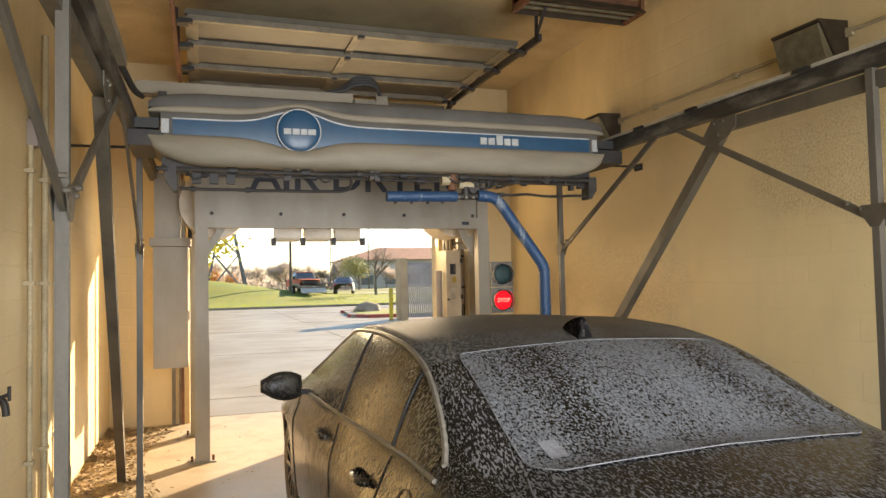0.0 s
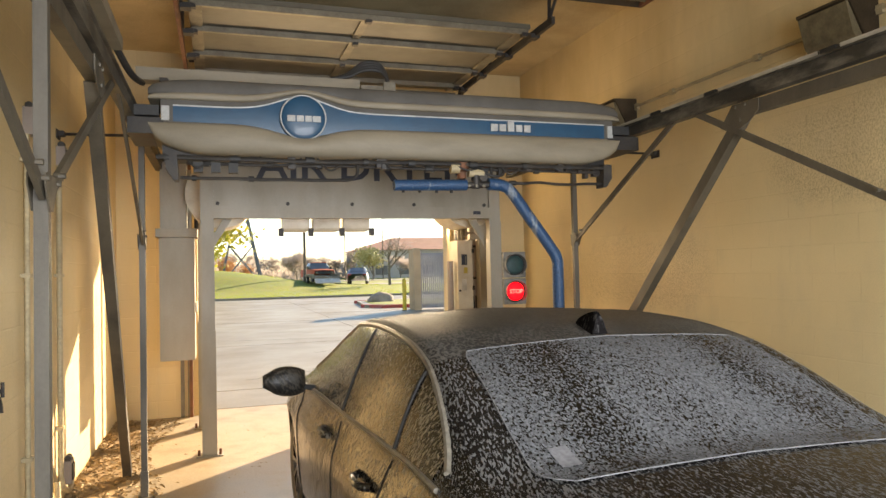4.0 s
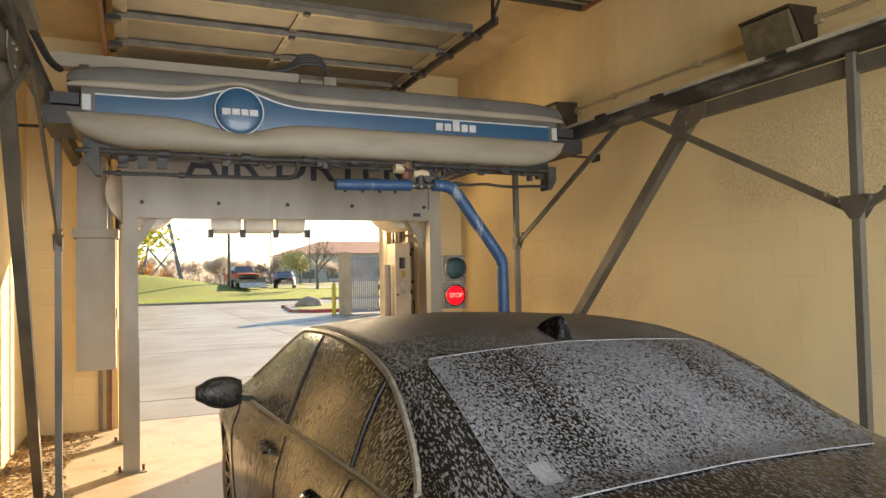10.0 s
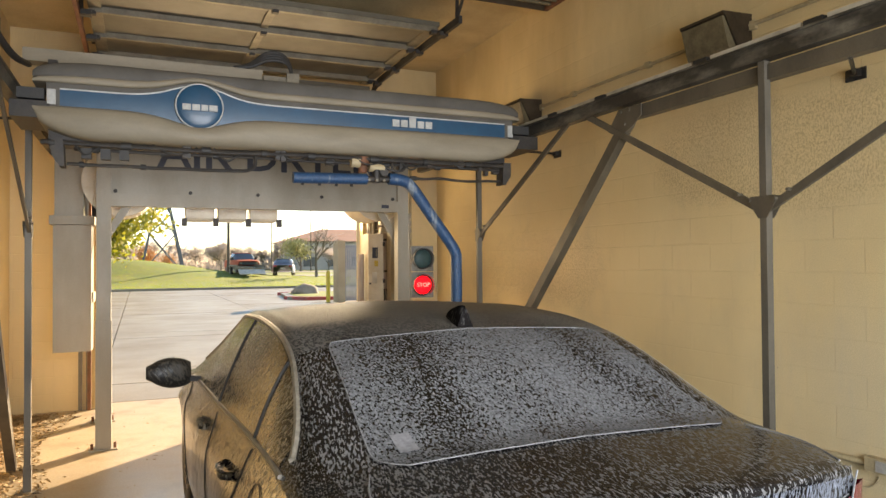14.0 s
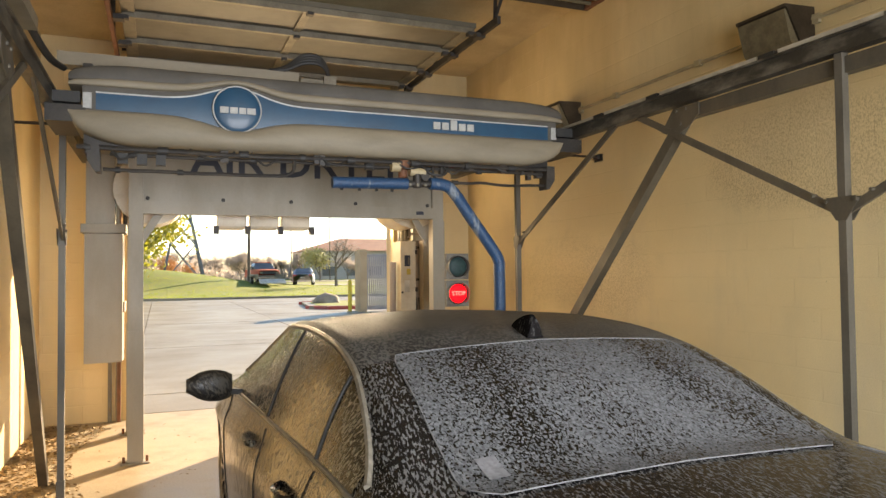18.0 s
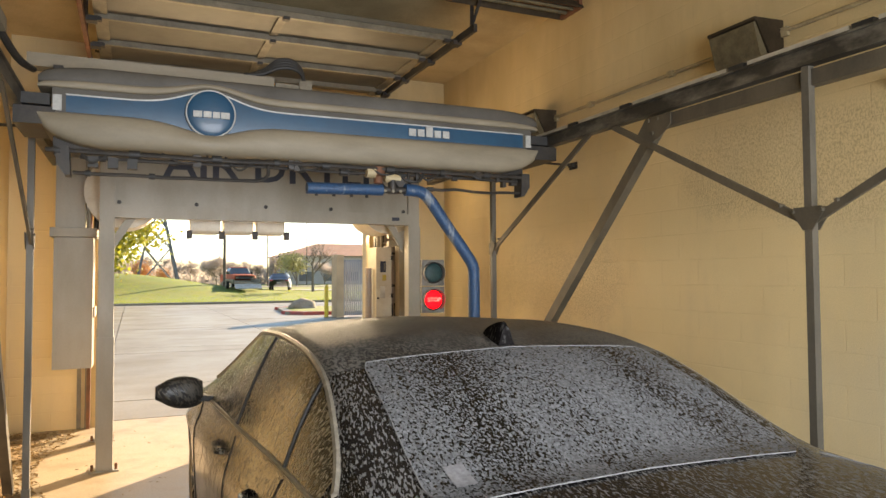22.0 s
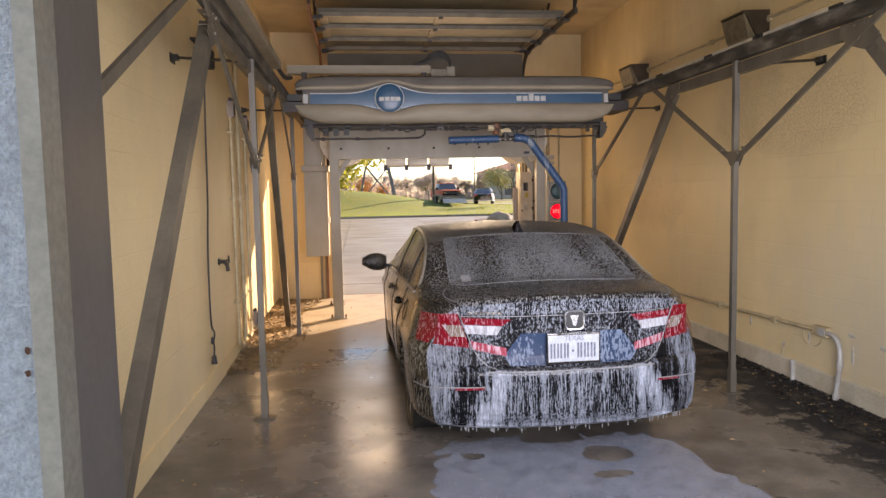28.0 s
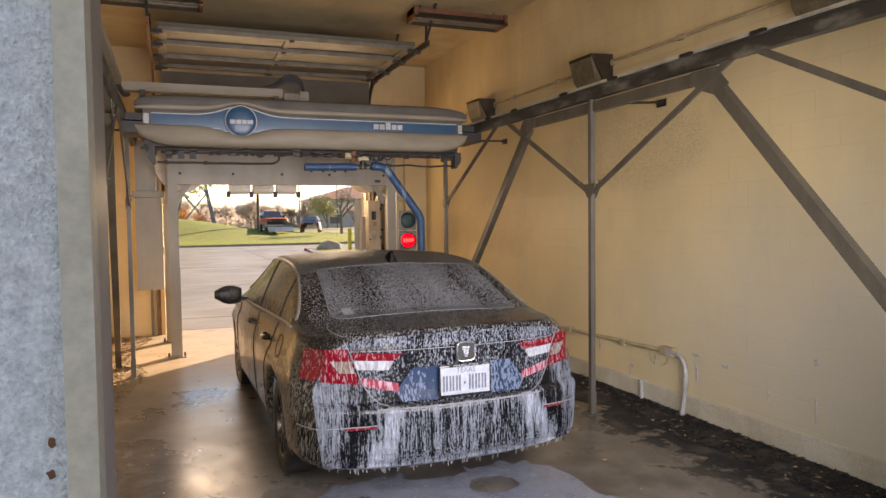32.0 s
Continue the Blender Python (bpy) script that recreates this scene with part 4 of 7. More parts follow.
def signal():
    t = thing("traffic_signal", (3.585, 7.3, 1.15), "two-lens stop light, red lit, green dark, on a grey housing", "traffic light")
    for k, z in enumerate((1.285, 1.575)):
        h = part("housing", boxed(3.455, 3.715, 7.315, 7.44, z, z + 0.28), M_SIG, t, bevel=0.02, seg=3)
        c = (3.585, 7.315, z + 0.14)
        part("bezel", tube(bmesh.new(), [(3.585 + 0.108 * math.cos(a), 7.31, c[2] + 0.108 * math.sin(a)) for a in np.linspace(0, math.tau, 33)], 0.010, 8, False), M_BLACK, t, smooth=True)
        bm = disc(bmesh.new(), c, 0.102, (0, -1, 0), 0.006, 32, 0.022)
        part("lens", bm, M_RED if k == 0 else M_GREENL, t, "lit red lens" if k == 0 else "unlit dark green lens", smooth=40)
        # half-round visor that shades the lens
        bm = bmesh.new()
        sheet(bm, [[(3.585 + r * math.cos(a), y, c[2] + r * math.sin(a)) for a in np.linspace(-0.9, math.pi + 0.9, 21)] for r, y in ((0.122, 7.314), (0.124, 7.262), (0.118, 7.262), (0.116, 7.314))])
        part("visor", bm, M_SIG, t, "grimy half-round visor", smooth=40)
        part("latch", boxed(3.716, 3.732, 7.34, 7.38, z + 0.10, z + 0.16), M_DARK, t)
    lettering("lettering", "STOP", 0.065, pose(3.585, 7.283, 1.425, 90, 0, 0), M_REDTXT, t, "raised lens letters", 0.002)
    part("pole", boxed(3.44, 3.455, 7.36, 7.42, 0.0, 2.2), M_DRYER, t)


signal()


# ---- overhead sectional door, rolled up under the ceiling ----
def overhead_door():
    t = thing("overhead_door", (1.85, 7.7, 3.98), "sectional steel overhead door standing open under the ceiling", "overhead door")
    zz = 4.0
    edges = [6.40, 7.05, 7.80, 8.46, 8.78]
    for a, b2 in zip(edges, edges[1:]):
        part("panel", boxed(0.28, 3.42, a + 0.003, b2 - 0.003, zz, zz + 0.045), M_DOOR, t, bevel=0.006)
        part("strut", boxed(0.30, 3.40, a + 0.006, a + 0.05, zz - 0.055, zz - 0.002), M_STRUT, t, "pale horizontal stiffening strut", bevel=0.008)
        for x in (0.22, 3.40):
            part("roller_bracket", boxed(x, x + 0.09, a - 0.05, a + 0.05, zz - 0.10, zz - 0.06), M_DARK, t, bevel=0.006)
        for x, sw in ((0.28, 0.11), (1.78, 0.075), (3.31, 0.11)):
            part("stile", boxed(x, x + sw, a + 0.055, b2 - 0.003, zz - 0.022, zz - 0.002), M_STRUT, t)
            bm = boxed(x + 0.01, x + 0.065, a - 0.03, a + 0.03, zz - 0.085, zz - 0.057)
            part("hinge", bm, M_DARK, t, bevel=0.004)
        for x in (0.235, 3.43):
            part("roller", tube(bmesh.new(), [(x, a, zz - 0.05), (x + (0.1 if x < 1 else -0.1), a, zz - 0.05)], 0.012, 8), M_DARK, t)
    for x in (0.19, 3.46):
        p = [(x, 6.0, zz - 0.05), (x, 8.4, zz - 0.05)] + [(x, 8.4 + 0.5 * math.sin(a), zz - 0.55 + 0.5 * math.cos(a)) for a in np.linspace(0.15, math.pi / 2, 6)] + [(x, 8.9, 0.05)]
        bm = bmesh.new()
        for q, r in zip(p, p[1:]):
            beam(bm, q, r, 0.035, 0.07)
        part("track", bm, M_RUST if x < 1 else M_DARK, t, "rust-stained door track")
        for y in (6.08, 7.6):
            part("hanger", beam(bmesh.new(), (x, y, zz - 0.02), (x, y - 0.02, ZC), 0.035, 0.006), M_DARK, t)
            part("hanger_strut", beam(bmesh.new(), (x, y - 0.02, zz), (x, y - 0.36, ZC), 0.03, 0.006), M_DARK, t)
    part("bottom_panel", boxed(0.30, 3.40, 8.62, 8.68, 3.16, 3.92), M_DOOR, t, "pale bottom section hanging in the opening", bevel=0.01)
    part("spring_shaft", tube(bmesh.new(), [(0.2, 9.0, 4.22), (3.5, 9.0, 4.22)], 0.016, 8), M_DARK, t)


overhead_door()


# ---- lamps ----
def wall_lamp(y, sgn=1):
    x, z = (XR, 3.10) if sgn > 0 else (XL, 3.10)
    t = thing("wall_lamp", (x, y, z), "bronze wedge-shaped wall pack lamp, unlit, lens dusty", "wall lamp", "wall pack lamps")
    w = 0.205

    def prism(prof, y0, y1):
        bm = bmesh.new()
        ra, rb = [[bm.verts.new((x - sgn * a, yy, z + b2)) for a, b2 in prof] for yy in (y0, y1)]
        for i in range(len(prof)):
            j = (i + 1) % len(prof)
            bm.faces.new((ra[i], ra[j], rb[j], rb[i]))
        bm.faces.new(ra)
        bm.faces.new(rb[::-1])
        return bm
    part("housing", prism([(0.0, 0.0), (0.115, 0.0), (0.242, 0.235), (0.262, 0.24), (0.262, 0.258), (0.0, 0.268)], y - w, y + w), M_BRONZE, t, bevel=0.006)
    part("lens", prism([(0.119, -0.002), (0.243, 0.231), (0.259, 0.226), (0.206, 0.03), (0.165, -0.022)], y - w + 0.012, y + w - 0.012), M_LENS, t, "frosted prismatic lens", bevel=0.010)
    part("lens_rim", prism([(0.107, -0.012), (0.170, -0.032), (0.170, -0.024), (0.111, -0.003)], y - w, y + w), M_BRONZE, t)
    part("knuckle", prism([(-0.002, 0.15), (0.03, 0.15), (0.03, 0.21), (-0.002, 0.21)], y - w - 0.05, y - w - 0.002), M_PIPEP, t)
    return t


for y in (1.06, 3.83, 6.57):
    wall_lamp(y)


def tube_light(x, y, group="fluorescent fixtures"):
    t = thing("fluorescent_light", (x, y, 4.2), "rusty open twin-tube fluorescent fixture hung from the ceiling, unlit", "ceiling light", group)
    part("housing", boxed(x - 0.62, x + 0.62, y - 0.11, y + 0.11, 4.22, 4.30), M_RUST, t, bevel=0.01)
    for s in (-1, 1):
        part("reflector", beam(bmesh.new(), (x - 0.62, y + s * 0.15, 4.20), (x + 0.62, y + s * 0.15, 4.20), 0.012, 0.09, (0, 1, s * 0.8)), M_BRONZE, t)
        part("tube", tube(bmesh.new(), [(x - 0.58, y + s * 0.055, 4.19), (x + 0.58, y + s * 0.055, 4.19)], 0.018, 10), M_LENS, t, "grey unlit tube", smooth=40)
        part("hanger_chain", tube(bmesh.new(), [(x + s * 0.5, y, 4.30), (x + s * 0.5, y, ZC)], 0.008, 6), M_DARK, t)
        part("end_cap", boxed(x + s * 0.6 - 0.02, x + s * 0.6 + 0.02, y - 0.16, y + 0.16, 4.16, 4.30), M_RUST, t)


tube_light(3.80, 5.85)
tube_light(0.16, 6.15)


# ---- the foam-covered sedan ----
def foam_paint(name, base, foam, scale, stretch, lo, hi, rough=0.12, dens=0.5, coat=0.6, turn=(0, 0, 0), big=1.6, grey=None, patch=None, warped=0.05, fleck=False, spec=0.5, relief=0.35):
    """Black lacquer under soap foam: flecks and runs, thicker in patches."""
    m, nt, n, l, b = nodes_of(name)
    co = n.new("ShaderNodeTexCoord").outputs["Object"]
    mp = n.new("ShaderNodeMapping")
    mp.inputs["Rotation"].default_value = [radians(a) for a in turn]
    l.new(co, mp.inputs[0])
    co2 = mp.outputs[0]
    warp = noise_node(n, l, co2, 5, 3, 0.5, None, 9.0)
    wv = n.new("ShaderNodeVectorMath")
    wv.operation = "MULTIPLY_ADD"
    wv.inputs[1].default_value = (warped,) * 3
    l.new(warp.outputs["Color"], wv.inputs[0])
    l.new(co2, wv.inputs[2])
    fl = noise_node(n, l, wv.outputs[0], scale, 3.5, 0.55, stretch)
    flv = fl.outputs[0]
    if fleck:
        # round bubbles among the flecks
        vo = n.new("ShaderNodeTexVoronoi")
        vo.inputs["Scale"].default_value = scale * 0.62
        vm = n.new("ShaderNodeMapping")
        vm.inputs["Scale"].default_value = stretch
        l.new(wv.outputs[0], vm.inputs[0])
        l.new(vm.outputs[0], vo.inputs["Vector"])
        vk = n.new("ShaderNodeMath")
        vk.operation = "MULTIPLY_ADD"
        vk.inputs[1].default_value, vk.inputs[2].default_value = -0.34, 0.155
        l.new(vo.outputs["Distance"], vk.inputs[0])
        va = n.new("ShaderNodeMath")
        va.operation = "ADD"
        l.new(vk.outputs[0], va.inputs[0])
        l.new(flv, va.inputs[1])
        flv = va.outputs[0]
    pt = noise_node(n, l, co2, big, 4, 0.6, patch or tuple(1 if s > 0.6 else 0.45 for s in stretch), 2.0)
    k = n.new("ShaderNodeMath")
    k.operation = "MULTIPLY_ADD"
    k.inputs[1].default_value, k.inputs[2].default_value = dens, -dens / 2
    l.new(pt.outputs[0], k.inputs[0])
    s = n.new("ShaderNodeMath")
    s.operation = "ADD"
    l.new(k.outputs[0], s.inputs[0])
    l.new(flv, s.inputs[1])
    mask = ramp_node(n, l, s.outputs[0], lo, hi)
    bub = noise_node(n, l, co2, 260, 2, 0.5, None, 5.0)
    fcol = mix_node(n, l, ramp_node(n, l, bub.outputs[0], 0.35, 0.65).outputs[0], foam, tuple(c * 0.78 for c in foam[:3]) + (1,))
    if fleck:
        lump = noise_node(n, l, co2, scale * 0.7, 2, 0.5, stretch, 12.0)
        fcol = mix_node(n, l, ramp_node(n, l, lump.outputs[0], 0.38, 0.66).outputs[0], tuple(c * 0.35 for c in foam[:3]) + (1,), fcol)
    c = mix_node(n, l, mask.outputs[0], base, fcol)
    l.new(c, b.inputs["Base Color"])
    ro = mix_node(n, l, mask.outputs[0], (rough,) * 3 + (1,), (0.55, 0.55, 0.55, 1))
    l.new(ro, b.inputs["Roughness"])
    b.inputs["Coat Weight"].default_value = coat
    b.inputs["Specular IOR Level"].default_value = spec
    b.inputs["Coat Roughness"].default_value = 0.12
    hh = mix_node(n, l, 0.15, mask.outputs[0], bub.outputs[0])
    bump_node(n, l, hh, b, relief, 0.006)
    return m


def rear_foam():
    """Soap sliding down black lacquer: long runs on the bumper, short beads on the lid, bare corners between."""
    m, nt, n, l, b = nodes_of("foam_run_rear_lacquer")
    co = n.new("ShaderNodeTexCoord").outputs["Object"]
    sep = n.new("ShaderNodeSeparateXYZ")
    l.new(co, sep.inputs[0])

    def math2(op, a, c):
        q = n.new("ShaderNodeMath")
        q.operation = op
        for i, v in enumerate((a, c)):
            if isinstance(v, (int, float)):
                q.inputs[i].default_value = v
            else:
                l.new(v, q.inputs[i])
        return q.outputs[0]

    def curve(src, pts):
        r = n.new("ShaderNodeValToRGB")
        e = r.color_ramp.elements
        e[0].position, e[0].color = pts[0][0], (pts[0][1],) * 3 + (1,)
        e[1].position, e[1].color = pts[-1][0], (pts[-1][1],) * 3 + (1,)
        for p, v in pts[1:-1]:
            e.new(p).color = (v, v, v, 1)
        l.new(src, r.inputs[0])
        return r.outputs[0]

    wob = noise_node(n, l, co, 4, 4, 0.6, (1, 1, 0.25), 6.0)
    side = math2("ABSOLUTE", math2("SUBTRACT", sep.outputs[0], 1.934), 0)
    thin = noise_node(n, l, co, 34, 4, 0.65, (1, 0.4, 0.16), 3.0)
    u = math2("ADD", side, math2("MULTIPLY", math2("SUBTRACT", wob.outputs[0], 0.5), 0.30))
    u = math2("ADD", u, math2("MULTIPLY", math2("SUBTRACT", thin.outputs[0], 0.5), 0.22))
    u = math2("ADD", u, math2("MULTIPLY", math2("SUBTRACT", sep.outputs[2], 0.55), 0.28))
    # how much soap lies across the width of the bumper, and of the lid
    bump_w = curve(u, ((0.0, 0.49), (0.38, 0.48), (0.46, 0.60), (0.50, 0.60), (0.55, 0.46), (0.60, 0.42), (0.64, 0.44), (0.72, 0.51), (0.86, 0.545)))
    lid_w = curve(u, ((0.0, 0.47), (0.34, 0.46), (0.45, 0.42), (0.60, 0.50), (0.70, 0.47)))
    on_lid = ramp_node(n, l, sep.outputs[2], 0.662, 0.676).outputs[0]
    inside = math2("SUBTRACT", side, math2("MULTIPLY", math2("SUBTRACT", sep.outputs[2], 0.67), 0.5))
    on_lid = mix_node(n, l, 1.0, on_lid, ramp_node(n, l, inside, 0.53, 0.56, (1, 1, 1, 1), (0, 0, 0, 1)).outputs[0], "MULTIPLY")
    amount = mix_node(n, l, on_lid, bump_w, lid_w)
    foot = curve(sep.outputs[2], ((0.30, 0.57), (0.40, 0.50), (0.66, 0.50), (0.985, 0.49), (1.0, 0.535), (1.08, 0.53)))
    amount = math2("ADD", amount, math2("SUBTRACT", foot, 0.5))
    col = noise_node(n, l, co, 26, 3, 0.6, (1, 0.3, 0.05), 1.0)
    fine = noise_node(n, l, co, 140, 3, 0.6, (1, 0.4, 0.10), 4.0)
    drop = noise_node(n, l, co, 130, 3, 0.6, (1, 0.6, 0.45), 8.0)
    run = mix_node(n, l, 0.58, col.outputs[0], fine.outputs[0])
    run = mix_node(n, l, 0.25, run, drop.outputs[0])
    bead = mix_node(n, l, 0.6, fine.outputs[0], drop.outputs[0])
    k = mix_node(n, l, on_lid, run, bead)
    k = math2("ADD", k, math2("SUBTRACT", amount, 0.5))
    # soap greys lean blue to paint the shaded daylight on the tail
    r = n.new("ShaderNodeValToRGB")
    e = r.color_ramp.elements
    e[0].position, e[0].color = 0.46, (0.004, 0.004, 0.005, 1)
    e[1].position, e[1].color = 0.74, (0.34, 0.365, 0.42, 1)
    for p, c in ((0.478, (0.026, 0.028, 0.034, 1)), (0.51, (0.08, 0.088, 0.103, 1)), (0.60, (0.155, 0.171, 0.2, 1))):
        e.new(p).color = c
    l.new(k, r.inputs[0])
    l.new(r.outputs[0], b.inputs["Base Color"])
    ro = ramp_node(n, l, k, 0.46, 0.55, (0.12, 0.12, 0.12, 1), (0.6, 0.6, 0.6, 1))
    l.new(ro.outputs[0], b.inputs["Roughness"])
    b.inputs["Coat Weight"].default_value = 0.06
    b.inputs["Specular IOR Level"].default_value = 0.3
    bump_node(n, l, ramp_node(n, l, k, 0.44, 0.62).outputs[0], b, 0.3, 0.008)
    return m


BLK = (0.010, 0.009, 0.009, 1)
M_PROOF = foam_paint("foamed_roof_lacquer", BLK, (0.17, 0.163, 0.15, 1), 105, (1, 0.5, 1), 0.49, 0.54, dens=0.35, warped=0.02, rough=0.36, coat=0.0, spec=0.18)
M_PDECK = foam_paint("foamed_deck_lacquer", BLK, (0.145, 0.143, 0.138, 1), 150, (1, 0.3, 0.34), 0.525, 0.565, dens=0.32, warped=0.010, coat=0.0, spec=0.22, turn=(20, 0, 12))
# flank soap tinted tan, with the warm light there put into its colour
M_PSIDE = foam_paint("foam_streaked_side_lacquer", (0.009, 0.008, 0.007, 1), (0.17, 0.155, 0.13, 1), 120, (1, 1, 0.09), 0.535, 0.60, rough=0.14, dens=0.45, coat=0.25, spec=0.35, warped=0.02, turn=(-24, 0, 0))
M_PSHO = foam_paint("foam_flecked_shoulder_lacquer", (0.006, 0.0055, 0.005, 1), (0.17, 0.165, 0.155, 1), 230, (1, 1, 0.20), 0.545, 0.59, rough=0.12, coat=0.05, spec=0.3, dens=0.30, warped=0.006, turn=(56, 0, 0))
M_PREAR = rear_foam()
# black recess tinted blue, a painted reflection of the sky behind
M_PRECESS = foam_paint("foam_dashed_sky_tinted_recess", (0.016, 0.030, 0.060, 1), (0.075, 0.105, 0.155, 1), 75, (1, 0.5, 0.35), 0.53, 0.57, dens=0.8, big=6, coat=0.3)
M_TRIMG = surf("soapy_window_trim", (0.16, 0.14, 0.11, 1), (0.28, 0.25, 0.20, 1), 0.35, scale=30)
M_GREAR = foam_paint("foamed_rear_glass", (0.005, 0.005, 0.005, 1), (0.205, 0.212, 0.222, 1), 165, (1, 0.62, 0.62), 0.41, 0.445, rough=0.06, dens=0.6, big=2.0, patch=(1.5, 0.3, 0.3), warped=0.01, fleck=True, coat=0.0, spec=0.3, relief=0.7)
M_GSIDE = foam_paint("foam_streaked_side_glass", (0.014, 0.012, 0.008, 1), (0.27, 0.222, 0.15, 1), 100, (1, 1, 0.07), 0.51, 0.57, rough=0.05, dens=0.35, warped=0.02, turn=(-20, 0, 0), coat=0.2)
M_SEAM = surf("black_panel_gap", (0.006, 0.006, 0.006, 1), (0.01, 0.01, 0.01, 1), 0.6)
M_BEAD = surf("white_foam_bead", (0.22, 0.22, 0.222, 1), (0.13, 0.13, 0.13, 1), 0.6, scale=40, fine=200, bump=0.4)
M_CHROME = surf("chrome", (0.52, 0.52, 0.53, 1), (0.40, 0.40, 0.41, 1), 0.25, 0.9, scale=20, bump=0.02)
M_TAILR = foam_paint("foamed_red_tail_lens", (0.125, 0.002, 0.007, 1), (0.24, 0.09, 0.11, 1), 110, (1, 1, 0.22), 0.56, 0.62, rough=0.06, dens=0.45, coat=0.3)
M_TAILW = foam_paint("foamed_clear_tail_lens", (0.21, 0.205, 0.215, 1), (0.36, 0.37, 0.40, 1), 85, (1, 1, 0.12), 0.42, 0.6, rough=0.15)
M_TAILP = foam_paint("foam_covered_pink_lens", (0.20, 0.02, 0.035, 1), (0.36, 0.22, 0.25, 1), 85, (1, 1, 0.12), 0.48, 0.62, rough=0.15)
M_TAILI = foam_paint("foamed_indicator_lens", (0.13, 0.092, 0.07, 1), (0.26, 0.25, 0.25, 1), 110, (1, 1, 0.12), 0.52, 0.64, rough=0.1)
M_PLATE = surf("white_number_plate", (0.33, 0.35, 0.38, 1), (0.26, 0.28, 0.31, 1), 0.4, scale=18)
M_INK = surf("dark_blue_ink", (0.06, 0.07, 0.10, 1), (0.14, 0.15, 0.18, 1), 0.5, scale=30)
M_TYRE = surf("wet_tyre", (0.014, 0.014, 0.014, 1), (0.03, 0.028, 0.026, 1), 0.45, scale=12)
M_RIM = surf("dark_alloy", (0.11, 0.10, 0.09, 1), (0.05, 0.045, 0.04, 1), 0.25, 0.9, scale=14)
M_STICK = surf("window_sticker", (0.24, 0.24, 0.25, 1), (0.16, 0.16, 0.17, 1), 0.5, scale=60)

CX, CY, CL = 1.934, 1.36, 4.88
CAR_YAW = 0.85
T_TOP = [(0, 1.085), (0.04, 1.102), (0.12, 1.108), (0.35, 1.118), (0.62, 1.135), (0.80, 1.195), (1.05, 1.305), (1.36, 1.405), (1.7, 1.455), (2.15, 1.472), (2.6, 1.46), (2.9, 1.405), (3.25, 1.285), (3.62, 1.11), (3.8, 1.03), (4.3, 0.94), (4.65, 0.84), (4.82, 0.72), (4.88, 0.6)]
T_EDGE = [(0, 0.63), (0.12, 0.67), (0.3, 0.725), (0.62, 0.73), (0.8, 0.745), (1.05, 0.738), (1.36, 0.722), (2.15, 0.70), (2.6, 0.69), (2.9, 0.68), (3.25, 0.70), (3.62, 0.75), (4.3, 0.74), (4.65, 0.70), (4.88, 0.5)]
T_DROP = [(0, 0.02), (0.62, 0.035), (1.0, 0.045), (1.36, 0.05), (2.15, 0.05), (2.9, 0.055), (3.3, 0.05), (3.62, 0.03), (4.88, 0.06)]
T_BELTX = [(0, 0.75), (0.15, 0.82), (0.3, 0.855), (0.62, 0.875), (1.36, 0.87), (2.15, 0.885), (3.4, 0.895), (4.0, 0.905), (4.5, 0.83), (4.88, 0.58)]
T_BELTZ = [(0, 0.985), (0.3, 1.02), (0.62, 1.045), (1.0, 1.055), (1.36, 1.045), (2.15, 1.02), (3.2, 0.985), (3.7, 0.955), (4.3, 0.86), (4.65, 0.76), (4.88, 0.55)]
T_SIDEX = [(0, 0.865), (0.15, 0.925), (0.4, 0.965), (1.1, 0.965), (2.2, 0.955), (3.95, 0.958), (4.45, 0.90), (4.88, 0.62)]
T_LOWX = [(0, 0.825), (0.15, 0.875), (0.3, 0.915), (1.1, 0.94), (2.2, 0.93), (3.95, 0.938), (4.45, 0.88), (4.88, 0.60)]
WHEELS = (1.13, 3.96)


def arch(s):
    z = 0.0
    for w in WHEELS:
        if abs(s - w) < 0.385:
            z = max(z, 0.33 + math.sqrt(0.385 ** 2 - (s - w) ** 2))
    return z


def section(s):
    """Half outline of the body at s metres from its tail, from the top centre to the sill."""
    zt, ex = smooth_table(T_TOP, s), smooth_table(T_EDGE, s)
    ze = zt - smooth_table(T_DROP, s)
    bx, bz = smooth_table(T_BELTX, s), min(smooth_table(T_BELTZ, s), ze - 0.012)
    sx, lx = smooth_table(T_SIDEX, s), smooth_table(T_LOWX, s)
    zb = max(0.295 if s < 0.7 else 0.24, arch(s))
    zl = max(0.36, zb + 0.02)
    zm = max(0.74 if s > 0.3 else 0.72, zl + 0.03)
    keys = [(0, zt), (ex * 0.5, zt - 0.25 * (zt - ze)), (ex * 0.86, zt - 0.62 * (zt - ze)), (ex, ze - 0.004), (ex + (bx - ex) * 0.5 + 0.012, (ze + bz) / 2 + 0.004), (bx, bz), (bx + (sx - bx) * 0.42, max(bz - 0.10, zm + 0.02)), (sx, zm), (lx + 0.006, zl), (lx - 0.03, zb)]
    return keys


def outline(s, per=4):
    k = section(s)
    out = []
    for i in range(len(k) - 1):
        p0, p1, p2, p3 = k[max(i - 1, 0)], k[i], k[i + 1], k[min(i + 2, len(k) - 1)]
        for j in range(per):
            t = j / per
            q = [0.5 * (2 * b + (c - a) * t + (2 * a - 5 * b + 4 * c - d) * t * t + (3 * b - a - 3 * c + d) * t ** 3) for a, b, c, d in zip(p0, p1, p2, p3)]
            out.append((max(q[0], 0), q[1]))
    return out + [k[-1]]


